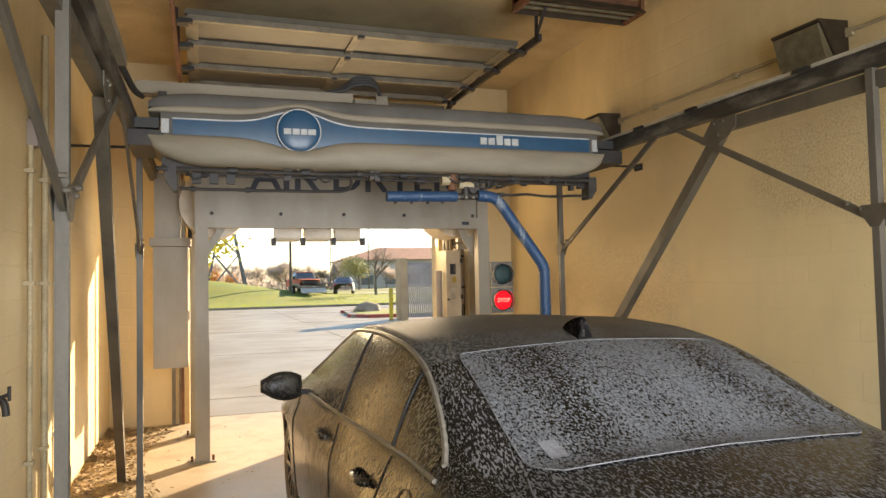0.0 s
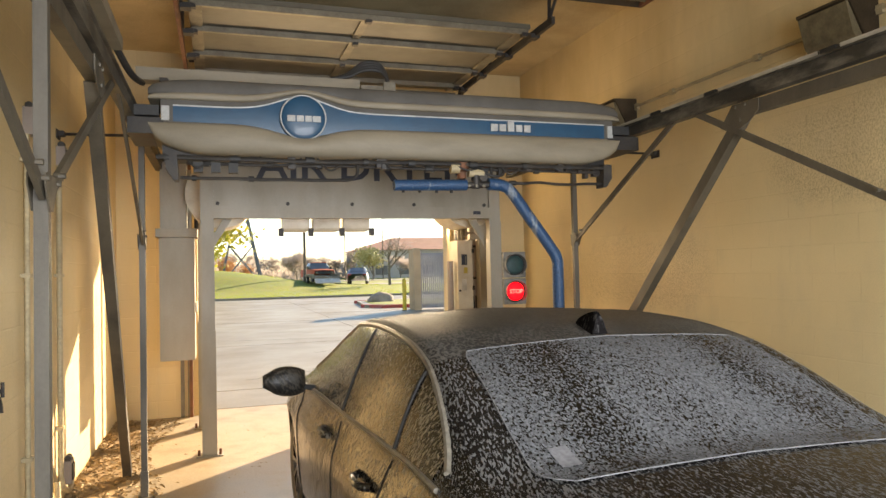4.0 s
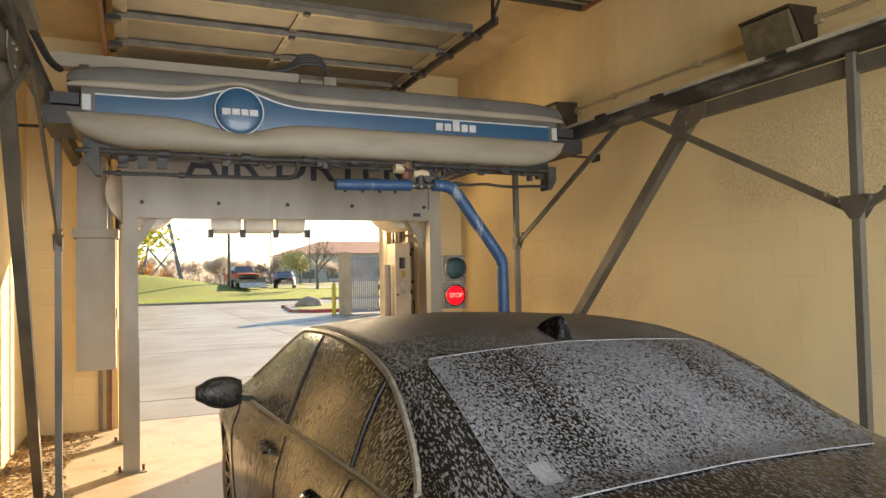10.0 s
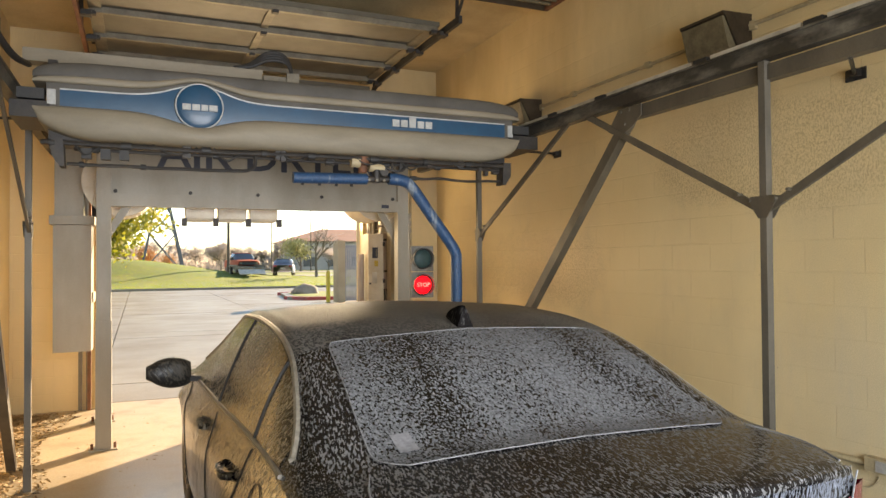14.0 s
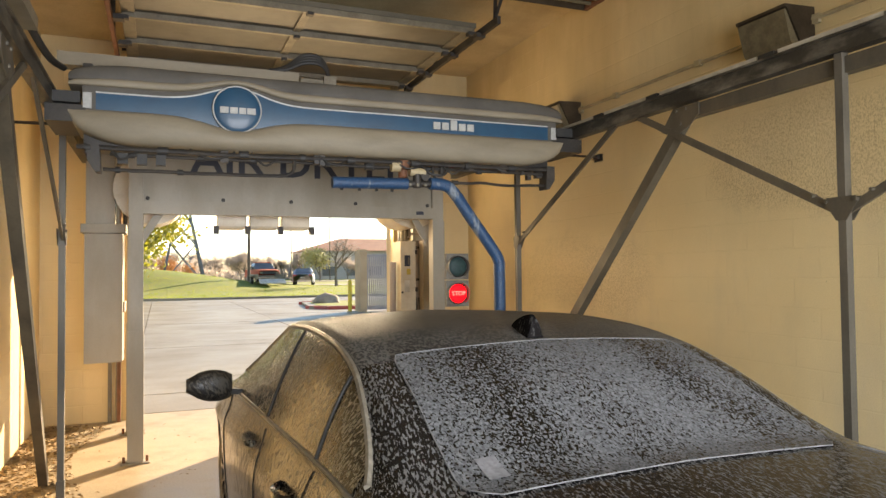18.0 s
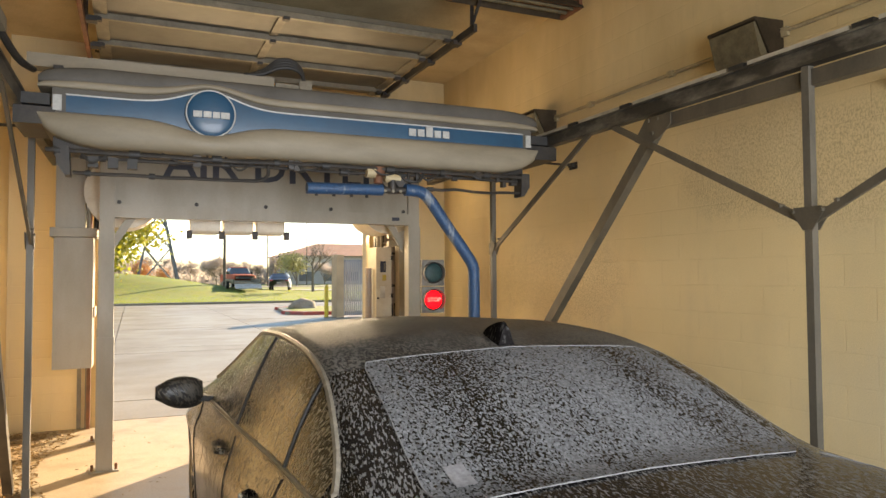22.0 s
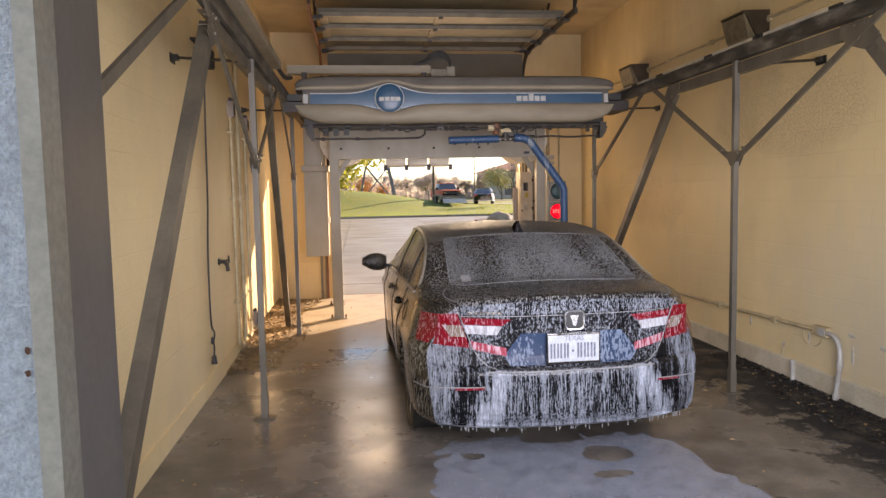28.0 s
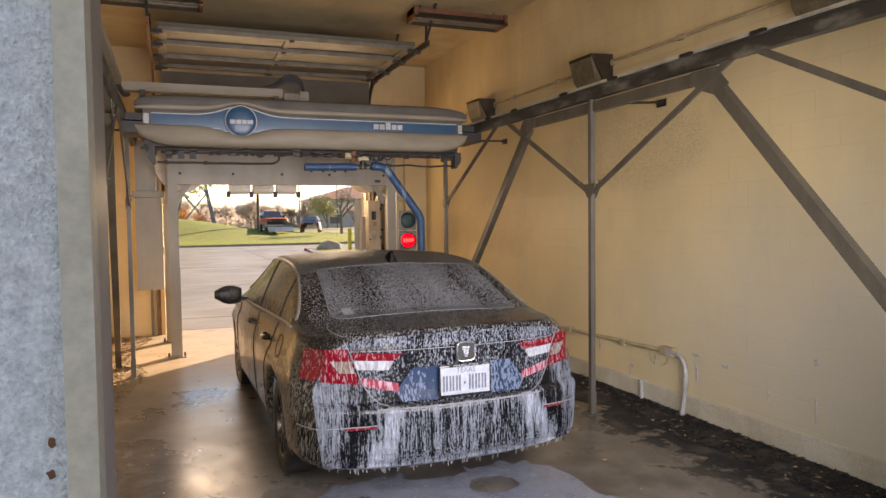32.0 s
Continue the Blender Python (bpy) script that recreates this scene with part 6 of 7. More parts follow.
def thin_leaf(m, col):
    """Lets light through a leaf surface."""
    n, l = m.node_tree.nodes, m.node_tree.links
    tr = n.new("ShaderNodeBsdfTranslucent")
    tr.inputs[0].default_value = col
    mx = n.new("ShaderNodeMixShader")
    mx.inputs[0].default_value = 0.5
    l.new(n["Principled BSDF"].outputs[0], mx.inputs[1])
    l.new(tr.outputs[0], mx.inputs[2])
    l.new(mx.outputs[0], n["Material Output"].inputs[0])
    return m


M_LEAFG = surf("yellowing_leaves", (0.16, 0.22, 0.04, 1), (0.45, 0.34, 0.05, 1), 0.7, scale=0.5, lo=0.45, hi=0.6)
# far leaves lightened, with distance haze worked into their colour
M_LEAFY = surf("haze_paled_thin_leaves", (0.38, 0.36, 0.13, 1), (0.52, 0.44, 0.18, 1), 0.8, scale=0.5)
M_LEAFR = surf("haze_paled_russet_leaves", (0.52, 0.28, 0.14, 1), (0.46, 0.33, 0.17, 1), 0.8, scale=0.7)
M_HEDGE = surf("hedge_leaves", (0.04, 0.075, 0.02, 1), (0.07, 0.10, 0.025, 1), 0.8, scale=2)
M_PYL = surf("pylon_steel", (0.16, 0.17, 0.18, 1), (0.12, 0.125, 0.13, 1), 0.6, 0.4)
M_POLE = surf("brown_pole", (0.10, 0.075, 0.055, 1), (0.14, 0.11, 0.08, 1), 0.7, scale=3)
M_BRICK = surf("far_pale_facade", (0.60, 0.55, 0.50, 1), (0.52, 0.47, 0.42, 1), 0.8, scale=0.4)
M_ROOF = surf("far_red_roof", (0.36, 0.16, 0.10, 1), (0.28, 0.13, 0.09, 1), 0.8, scale=0.6)
# dark glass raised a little to paint the haze in front of it
M_GLASSD = surf("far_haze_lifted_glass", (0.10, 0.115, 0.13, 1), (0.14, 0.15, 0.17, 1), 0.15, scale=1)
M_ORANGE = surf("faded_orange_truck_paint", (0.55, 0.10, 0.035, 1), (0.45, 0.075, 0.03, 1), 0.7, scale=3)
M_SILV = surf("grey_car_paint", (0.30, 0.33, 0.38, 1), (0.24, 0.26, 0.30, 1), 0.45, 0.2, scale=3)

thin_leaf(M_LEAFG, (0.42, 0.42, 0.05, 1))
thin_leaf(M_LEAFR, (0.55, 0.26, 0.10, 1))
thin_leaf(M_BLADE, (0.34, 0.42, 0.04, 1))
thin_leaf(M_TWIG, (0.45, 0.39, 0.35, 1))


def height(x, y):
    """The ground: a flat lot, then a verge that rises into a low mound."""
    z = 0.0
    if y > 47:
        z = 0.12 + 0.30 * min((y - 47) / 14, 1)
        z += 1.62 * math.exp(-(((x + 1.0) / 8.2) ** 2 + ((y - 61) / 6.5) ** 2))
    return z


bm = bmesh.new()
sheet(bm, [[(x, y, -0.05) for x in (-900, -60, -20, -9, 0, 5, 10, 20, 60, 900)] for y in (-900, -60, -20, -1.6, 9.38, 20, 47)])
ground = structure("ground", bm, M_JOINT, "ground under the concrete slabs")
xs = [-900, -300, -100, -60] + list(np.linspace(-40, 60, 80)) + [100, 300, 900]
ys = list(np.linspace(47, 78, 50)) + [90, 110, 160, 300, 900, 2500]
bm = sheet(bmesh.new(), [[(x, y, height(x, y)) for x in xs] for y in ys])
structure("grass_verge", bm, M_GRASS, "green grass verge rising to a low mound", smooth=True)
structure("kerb", boxed(-80, 90, 46.8, 47.06, -0.05, 0.14), M_LOT, "concrete kerb along the verge", bevel=0.02)
# a drive that crosses the verge, and a second road behind
for nm, y0, y1, xa in (("road_1", 63.0, 68.5, 6.0), ("road_2", 92, 99, -80)):
    bm = sheet(bmesh.new(), [[(x, y, height(x, y) + 0.05) for x in np.linspace(xa, 90, 30)] for y in np.linspace(y0, y1, 4)])
    structure(nm, bm, M_ROAD, "pale sunlit road across the grass", smooth=True)
# blades along the near verge and mound
rng = random.Random(21)
vv, ff = [], []
for k in range(14000):
    x, y = rng.uniform(-14, 20), 47.1 + 17 * rng.random() ** 1.5
    z = height(x, y)
    a, hgt, w = rng.uniform(0, math.tau), rng.uniform(0.02, 0.05), 0.03
    i = len(vv)
    vv += [(x - w * math.cos(a), y - w * math.sin(a), z), (x + w * math.cos(a), y + w * math.sin(a), z), (x + rng.uniform(-.05, .05), y + rng.uniform(-.05, .05), z + hgt)]
    ff.append((i, i + 1, i + 2))
me = bpy.data.meshes.new("grass")
me.from_pydata(vv, [], ff)
me.materials.append(M_BLADE)
tagged(new("grass", me), "short sunlit grass blades on the verge", "grass", kind="stuff")


# red-ended kerb island with a boulder, and the bollard
def island():
    pts = [(6.9, 32.2), (7.6, 31.4), (14, 30.6), (14, 37.2), (8.6, 37.6), (7.4, 36.6)]
    bm = bmesh.new()
    lo = [bm.verts.new((x, y, -0.05)) for x, y in pts]
    hi = [bm.verts.new((x, y, 0.13)) for x, y in pts]
    for i in range(len(pts)):
        j = (i + 1) % len(pts)
        bm.faces.new((lo[i], lo[j], hi[j], hi[i]))
    bm.faces.new(hi)
    structure("kerb_island", bm, M_LOT, "kerbed grass island in the lot", bevel=0.02)
    bm = bmesh.new()
    cx, cy = 10.6, 34.4
    bm.faces.new([bm.verts.new((cx + (x - cx) * 0.9, cy + (y - cy) * 0.88, 0.142)) for x, y in pts])
    structure("island_grass", bm, M_GRASS, "sunlit grass on the kerb island")
    for nm, (a, b2) in (("red_kerb", ((6.85, 32.5), (7.6, 31.35))), ("red_kerb", ((7.35, 36.9), (8.3, 37.6))), ("red_kerb", ((7.55, 31.33), (9.2, 31.1)))):
        bm = beam(bmesh.new(), (*a, 0.05), (*b2, 0.05), 0.17, 0.19, (0.5, 0.5, 0))
        tagged(part(nm, bm, M_REDK, None, bevel=0.02), "red painted kerb end on the lot", "kerb", "red kerbs")


island()
bm = bmesh.new()
bmesh.ops.create_icosphere(bm, subdivisions=3, radius=1.0)
for v in bm.verts:
    d = 1 + 0.35 * noise.noise(v.co * 1.3) + 0.12 * noise.noise(v.co * 4)
    v.co = Vector((v.co.x * 0.72 * d + 8.45, v.co.y * 0.5 * d + 35.2, 0.12 + max(v.co.z, -0.1) * 0.48 * d))
tagged(part("boulder", bm, M_ROCK, None, smooth=60), "rough brown boulder on the kerb island", "boulder")


def bollard(x, y):
    t = thing("bollard", (x, y, 0), "yellow painted steel bollard in the concrete", "bollard")
    bm = tube(bmesh.new(), [(x, y, -0.04), (x, y, 1.25), (x, y, 1.32), (x, y, 1.345)], [0.085, 0.085, 0.06, 0.02], 16)
    part("post", bm, M_YEL, t, smooth=40)
    part("collar", tube(bmesh.new(), [(x, y, -0.04), (x, y, 0.03)], 0.13, 16), M_LOT, t)


bollard(7.95, 28.9)

# low kerbed tongues of a planting bed in the lot
for nm, cx, cy, rx, ry in (("kerb_bed", -3.2, 49.6, 2.7, 1.6), ("kerb_bed", -2.6, 32.6, 2.2, 1.3)):
    bm = bmesh.new()
    ring = [(cx + rx * math.cos(a), cy + ry * math.sin(a)) for a in np.linspace(0, math.tau, 29)[:-1]]
    lo, hi = [[bm.verts.new((x, y, z)) for x, y in ring] for z in (-0.05, 0.15)]
    for i in range(28):
        bm.faces.new((lo[i], lo[(i + 1) % 28], hi[(i + 1) % 28], hi[i]))
    bm.faces.new(hi)
    structure(nm, bm, M_LOT, "rounded concrete kerb of a planting bed", bevel=0.03)
    bm = bmesh.new()
    bm.faces.new([bm.verts.new((cx + (x - cx) * 0.88, cy + (y - cy) * 0.84, 0.162)) for x, y in ring])
    structure("bed_grass", bm, M_GRASS, "sunlit grass in the kerbed bed")


def enclosure():
    t = thing("enclosure", (9.3, 29, 0), "tan stucco bin enclosure with a grey slatted steel gate", "enclosure")
    part("pier", boxed(8.36, 8.66, 28.8, 29.3, -0.05, 2.60), M_STUCCO, t, bevel=0.02)
    part("wall", boxed(8.38, 8.64, 29.3, 29.7, -0.05, 2.5), M_STUCCO, t)
    part("pier", boxed(10.05, 10.5, 28.4, 28.9, -0.05, 2.55), M_STUCCO, t, bevel=0.02)
    g = part("gate_frame", boxed(8.69, 9.97, 29.02, 29.06, 2.30, 2.40), M_GATE, t)
    part("gate_rail", boxed(8.69, 9.97, 29.02, 29.06, 0.08, 0.16), M_GATE, g)
    for k in range(14):
        x = 8.70 + k * 0.0895
        part("gate_slat", boxed(x, x + 0.062, 28.97, 29.015, 0.06, 2.36), M_GATE, t, bevel=0.008)
    part("latch", boxed(9.9, 9.98, 28.93, 28.97, 1.0, 1.2), M_DARK, t)


enclosure()


# ---- far things ----
def pylon():
    t = thing("pylon", (3.9, 95, 0.4), "tall lattice steel power pylon", "pylon")
    cx, cy, b0, H = 3.4, 95, 5.1, 24
    def at(i, z):
        w = max(b0 * (1 - z / 12.75), 1.1)
        return Vector((cx + (w if i in (1, 2) else -w) * 0.5, cy + (w if i in (2, 3) else -w) * 0.5, 0.3 + z))
    for i in range(4):
        part("leg", beam(bmesh.new(), at(i, 0), at(i, 10), 0.26, 0.26), M_PYL, t)
        part("mast", beam(bmesh.new(), at(i, 10), at(i, H), 0.2, 0.2), M_PYL, t)
    lv = [0, 5.1, 7.6, 10, 13, 16, 20, H]
    for a, b2 in zip(lv, lv[1:]):
        for i in range(4):
            j = (i + 1) % 4
            part("lattice_bar", beam(bmesh.new(), at(i, a), at(j, b2), 0.12, 0.12), M_PYL, t)
            part("lattice_bar", beam(bmesh.new(), at(j, a), at(i, b2), 0.12, 0.12), M_PYL, t)
            part("lattice_bar", beam(bmesh.new(), at(i, b2), at(j, b2), 0.12, 0.12), M_PYL, t)


pylon()


def pole(x, y, r, h):
    t = thing("utility_pole", (x, y, 0.3), "slender brown street pole on the verge", "pole", "street poles")
    part("shaft", tube(bmesh.new(), [(x, y, 0.2), (x, y, h)], [r, r * 0.7], 10), M_POLE, t, smooth=40)
    part("cap", tube(bmesh.new(), [(x, y, h), (x, y, h + 0.1)], r * 0.8, 8), M_POLE, t)


for x, y, r, h in ((7.45, 60, 0.13, 14), (17.8, 100, 0.10, 13), (25.6, 110, 0.10, 11)):
    pole(x, y, r, h)


def limbs(bm, p, d, ln, r, depth, rng, tips):
    q = p + d * ln
    tube(bm, [p, p + d * ln * 0.5 + Vector((rng.uniform(-1, 1), rng.uniform(-1, 1), 0)) * ln * 0.05, q], [r, r * 0.8, r * 0.6], 5, False)
    if depth <= 2:
        tips.append((q, d))
        tips.append((p + d * ln * 0.5, d))
    if depth == 0:
        return
    for k in range(rng.choice((2, 3, 3, 4))):
        nd = (d * 0.8 + Vector((rng.uniform(-1, 1), rng.uniform(-1, 1), rng.uniform(-0.2, 0.7))) * 0.9).normalized()
        limbs(bm, p + d * ln * rng.uniform(0.4, 1.0), nd, ln * rng.uniform(0.6, 0.85), r * 0.55, depth - 1, rng, tips)


def tree(h, crown, seed, label, twigs=900, leaf=0.16, group="", depth=4, spread=0.6, dome=None):
    """A tapered trunk with limbs and a crown of small leaves or twigs round the limb ends."""
    rng = random.Random(seed)
    t = thing("tree", (0, 0, 0), label, "tree", group)
    bm, tips = bmesh.new(), []
    limbs(bm, Vector((0, 0, -0.2)), Vector((rng.uniform(-.06, .06), 0, 1)).normalized(), h * 0.30, h * 0.020, depth, rng, tips)
    part("trunk", bm, M_BARK, t, "bark-brown trunk with limbs", smooth=True)
    if dome:
        # a wide hanging crown: clumps through an uneven dome
        for k in range(dome[4]):
            u = Vector((rng.gauss(0, 1), rng.gauss(0, 1), rng.gauss(0, 1))).normalized() * rng.uniform(0.45, 1.0) ** 0.5
            tips.append((Vector((u.x * dome[0], u.y * dome[1], dome[3] + u.z * dome[2])), u))
    vv, ff = [], []
    for k in range(twigs):
        q, d = rng.choice(tips)
        c = q + Vector((rng.gauss(0, 1), rng.gauss(0, 1), rng.gauss(0, 0.8))) * h * 0.055 * spread
        a = Vector((rng.gauss(0, 1), rng.gauss(0, 1), rng.gauss(0, 1))).normalized()
        if crown is M_TWIG:
            a = (d + a * 0.7).normalized()
            b2 = a.orthogonal().normalized() * leaf * 0.09
            a = a * leaf * 3.2
            i = len(vv)
            vv += [c - b2, c + b2, c + a]
            ff.append((i, i + 1, i + 2))
        else:
            b2 = a.orthogonal().normalized() * leaf * 0.5
            a = a * leaf * 0.5
            i = len(vv)
            vv += [c - a - b2, c + a - b2 * 0.6, c + a * 0.8 + b2, c - a * 0.7 + b2]
            ff.append((i, i + 1, i + 2, i + 3))
    me = bpy.data.meshes.new("crown")
    me.from_pydata([tuple(v) for v in vv], [], ff)
    me.materials.append(crown)
    ob = new("crown", me)
    ob.parent = t
    ob.matrix_parent_inverse = home(t).inverted()
    return t


def scaled(x, y, z, s, r):
    return pose(x, y, z, 0, 0, r) @ Matrix.Diagonal((s, s, s, 1))


green = tree(8.2, M_LEAFG, 3, "broad tree with yellowing green leaves on the mound", 15000, 0.24, depth=4, spread=1.15, dome=(5.2, 4.6, 3.3, 4.9, 190))
green.matrix_basis = pose(-2.6, 50.5, 0.3, 0, 0, 30)
olive = tree(5.6, M_LEAFY, 8, "round thinning yellow-green tree by the far road", 1300, 0.17, depth=4, spread=1.3)
olive.matrix_basis = scaled(21.4, 98, 0.3, 1.45, 0)
russ = tree(5.0, M_LEAFR, 5, "low russet autumn tree in the far treeline", 1300, 0.24, group="far autumn trees", depth=3, spread=2.2)
russ.matrix_basis = pose(1.5, 118, 0.3)
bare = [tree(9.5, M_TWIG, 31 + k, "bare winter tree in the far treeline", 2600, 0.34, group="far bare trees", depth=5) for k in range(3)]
rng = random.Random(77)
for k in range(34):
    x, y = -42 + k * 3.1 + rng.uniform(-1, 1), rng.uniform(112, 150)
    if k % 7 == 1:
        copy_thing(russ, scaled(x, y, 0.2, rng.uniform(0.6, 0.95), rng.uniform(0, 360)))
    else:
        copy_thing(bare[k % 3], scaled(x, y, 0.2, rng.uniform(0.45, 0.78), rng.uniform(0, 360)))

for k, b2 in enumerate(bare):
    b2.matrix_basis = scaled((11.5, 19.5, 29.0)[k], (104, 118, 112)[k], 0.3, (0.62, 0.5, 0.55)[k], 40 * k)

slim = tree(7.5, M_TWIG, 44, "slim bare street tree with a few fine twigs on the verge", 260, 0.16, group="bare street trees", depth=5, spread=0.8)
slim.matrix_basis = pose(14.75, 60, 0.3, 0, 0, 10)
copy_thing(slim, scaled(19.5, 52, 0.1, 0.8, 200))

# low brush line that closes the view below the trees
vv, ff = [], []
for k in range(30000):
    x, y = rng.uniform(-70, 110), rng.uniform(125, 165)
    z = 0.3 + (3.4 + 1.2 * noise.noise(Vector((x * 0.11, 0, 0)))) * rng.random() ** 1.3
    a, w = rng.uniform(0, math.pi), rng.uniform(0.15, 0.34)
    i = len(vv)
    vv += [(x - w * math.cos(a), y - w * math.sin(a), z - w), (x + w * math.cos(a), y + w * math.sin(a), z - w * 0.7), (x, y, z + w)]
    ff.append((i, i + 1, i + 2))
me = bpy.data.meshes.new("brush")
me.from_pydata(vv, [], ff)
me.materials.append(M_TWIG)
tagged(new("brush", me), "tangled brown brush along the horizon, paled for haze", "brush", kind="stuff")

# hedge at the kerb corner
rng = random.Random(5)
vv, ff = [], []
for k in range(3200):
    x, y, z = rng.uniform(-4.6, -1.55), rng.uniform(47.6, 48.9), rng.uniform(0.25, 1.05)
    w = 0.06
    a = Vector((rng.gauss(0, 1), rng.gauss(0, 1), rng.gauss(0, 1))).normalized()
    b2 = a.orthogonal() * w
    a = a * w
    i = len(vv)
    c = Vector((x, y, z))
    vv += [tuple(c - a - b2), tuple(c + a - b2), tuple(c + a + b2), tuple(c - a + b2)]
    ff.append((i, i + 1, i + 2, i + 3))
me = bpy.data.meshes.new("hedge")
me.from_pydata(vv, [], ff)
me.materials.append(M_HEDGE)
hd = thing("hedge", (-3, 48.2, 0.1), "clipped dark green hedge behind the kerb", "hedge")
part("core", boxed(-4.55, -1.6, 47.65, 48.85, 0.05, 1.0), M_HEDGE, hd, bevel=0.06)
ob = new("leaves", me)
ob.parent = hd
ob.matrix_parent_inverse = home(hd).inverted()


def far_building():
    t = thing("building", (50, 125, 0), "long pale low building with a red-brown roof", "building")
    x0, x1, y0, y1 = 25, 80, 122, 140
    part("wall", boxed(x0, x1, y0, y1, 0, 5.4), M_BRICK, t)
    bm = bmesh.new()
    v = [bm.verts.new(p) for p in ((x0 - 1, y0 - 1, 5.4), (x1 + 1, y0 - 1, 5.4), (x1 + 1, y1, 5.4), (x0 - 1, y1, 5.4), (x0 + 7, y0 + 8, 7.9), (x1 - 6, y0 + 8, 7.9))]
    for f in ((0, 1, 5, 4), (1, 2, 5), (2, 3, 4, 5), (3, 0, 4), (3, 2, 1, 0)):
        bm.faces.new([v[i] for i in f])
    part("roof", bm, M_ROOF, t, "hipped red-brown roof")
    for k in range(11):
        x = x0 + 2 + k * 4.3
        w = part("window", boxed(x, x + 2.2, y0 - 0.05, y0 + 0.02, 1.0, 2.6), M_GLASSD, t)
        part("frame", boxed(x - 0.1, x + 2.3, y0 - 0.08, y0 - 0.052, 2.6, 2.75), M_WHITE, w)
    part("fascia", boxed(x0 - 0.5, x1 + 0.5, y0 - 1.02, y0 - 0.9, 3.3, 3.6), M_WHITE, t)


far_building()


def body_loft(bm, prof, halfw, y0):
    """A vehicle body from a side profile: rows of (y, z low, z high, half width low, half width high)."""
    rows = []
    for y, zl, zh, wl, wh in prof:
        rows.append([(-wl, y, zl), (-wl * 1.02, y, (zl + zh) / 2), (-wh, y, zh), (-wh * 0.6, y, zh + 0.03), (wh * 0.6, y, zh + 0.03), (wh, y, zh), (wl * 1.02, y, (zl + zh) / 2), (wl, y, zl)])
    sheet(bm, rows)
    bmesh.ops.holes_fill(bm, edges=bm.edges)
    return bm


def far_wheels(t, spots, r):
    for x, y in spots:
        w = part("wheel", tube(bmesh.new(), [(x - 0.1, y, r), (x + 0.1, y, r)], r, 20), M_TYRE, t, smooth=40)
        part("rim", disc(bmesh.new(), (x, y, r), r * 0.6, (1 if x > 0 else -1, 0, 0), 0.11, 14), M_STRUT, w)


def pickup():
    t = thing("pickup_truck", (0, 0, 0), "faded orange pickup truck parked facing the lot on the far drive", "pickup truck")
    part("body", body_loft(bmesh.new(), [(-2.5, 0.5, 0.98, 0.86, 0.80), (-2.4, 0.4, 1.05, 0.9, 0.84), (-1.1, 0.4, 1.12, 0.92, 0.86), (-1.0, 0.4, 1.14, 0.92, 0.86), (2.5, 0.45, 1.12, 0.92, 0.88), (2.6, 0.5, 1.1, 0.9, 0.86)], 0.9, 0), M_ORANGE, t, smooth=40)
    part("cab", body_loft(bmesh.new(), [(-1.05, 1.12, 1.16, 0.82, 0.8), (-0.45, 1.12, 1.66, 0.84, 0.68), (0.55, 1.12, 1.70, 0.84, 0.68), (0.8, 1.12, 1.2, 0.84, 0.8)], 0.8, 0), M_GLASSD, t, "dark cab glass")
    part("cab_roof", boxed(-0.68, 0.68, -0.45, 0.55, 1.66, 1.74), M_ORANGE, t, bevel=0.03)
    part("grille", boxed(-0.55, 0.55, -2.54, -2.49, 0.72, 0.95), M_DARK, t)
    for s in (-1, 1):
        part("headlamp", boxed(s * 0.66 - 0.11, s * 0.66 + 0.11, -2.53, -2.46, 0.76, 0.92), M_LENS, t)
        part("door_mirror", boxed(s * 1.0 - 0.09, s * 1.0 + 0.09, -0.75, -0.68, 1.12, 1.34), M_DARK, t, bevel=0.02)
    part("bumper", boxed(-0.88, 0.88, -2.62, -2.5, 0.42, 0.62), M_STRUT, t, bevel=0.02)
    far_wheels(t, [(x, y) for x in (-0.82, 0.82) for y in (-1.65, 1.6)], 0.36)
    return t


def trailer():
    t = thing("flat_trailer", (0, 0, 0), "low pale flatbed trailer with its ramp up on the far drive", "trailer")
    part("deck", boxed(-1.05, 1.05, -1.7, 1.7, 0.5, 0.6), M_STRUT, t, bevel=0.01)
    part("ramp", beam(bmesh.new(), (0, -2.35, 0.12), (0, -1.72, 0.46), 2.0, 0.06), M_WHITE, t, "pale sheet ramp")
    for s in (-1, 1):
        part("side_rail", boxed(s * 1.03 - 0.03, s * 1.03 + 0.03, -1.7, 1.7, 0.6, 0.85), M_STRUT, t)
        part("fender", boxed(s * 1.25 - 0.13, s * 1.25 + 0.13, -0.5, 0.5, 0.68, 0.74), M_STRUT, t, bevel=0.02)
    far_wheels(t, [(-1.22, 0.0), (1.22, 0.0)], 0.33)
    return t


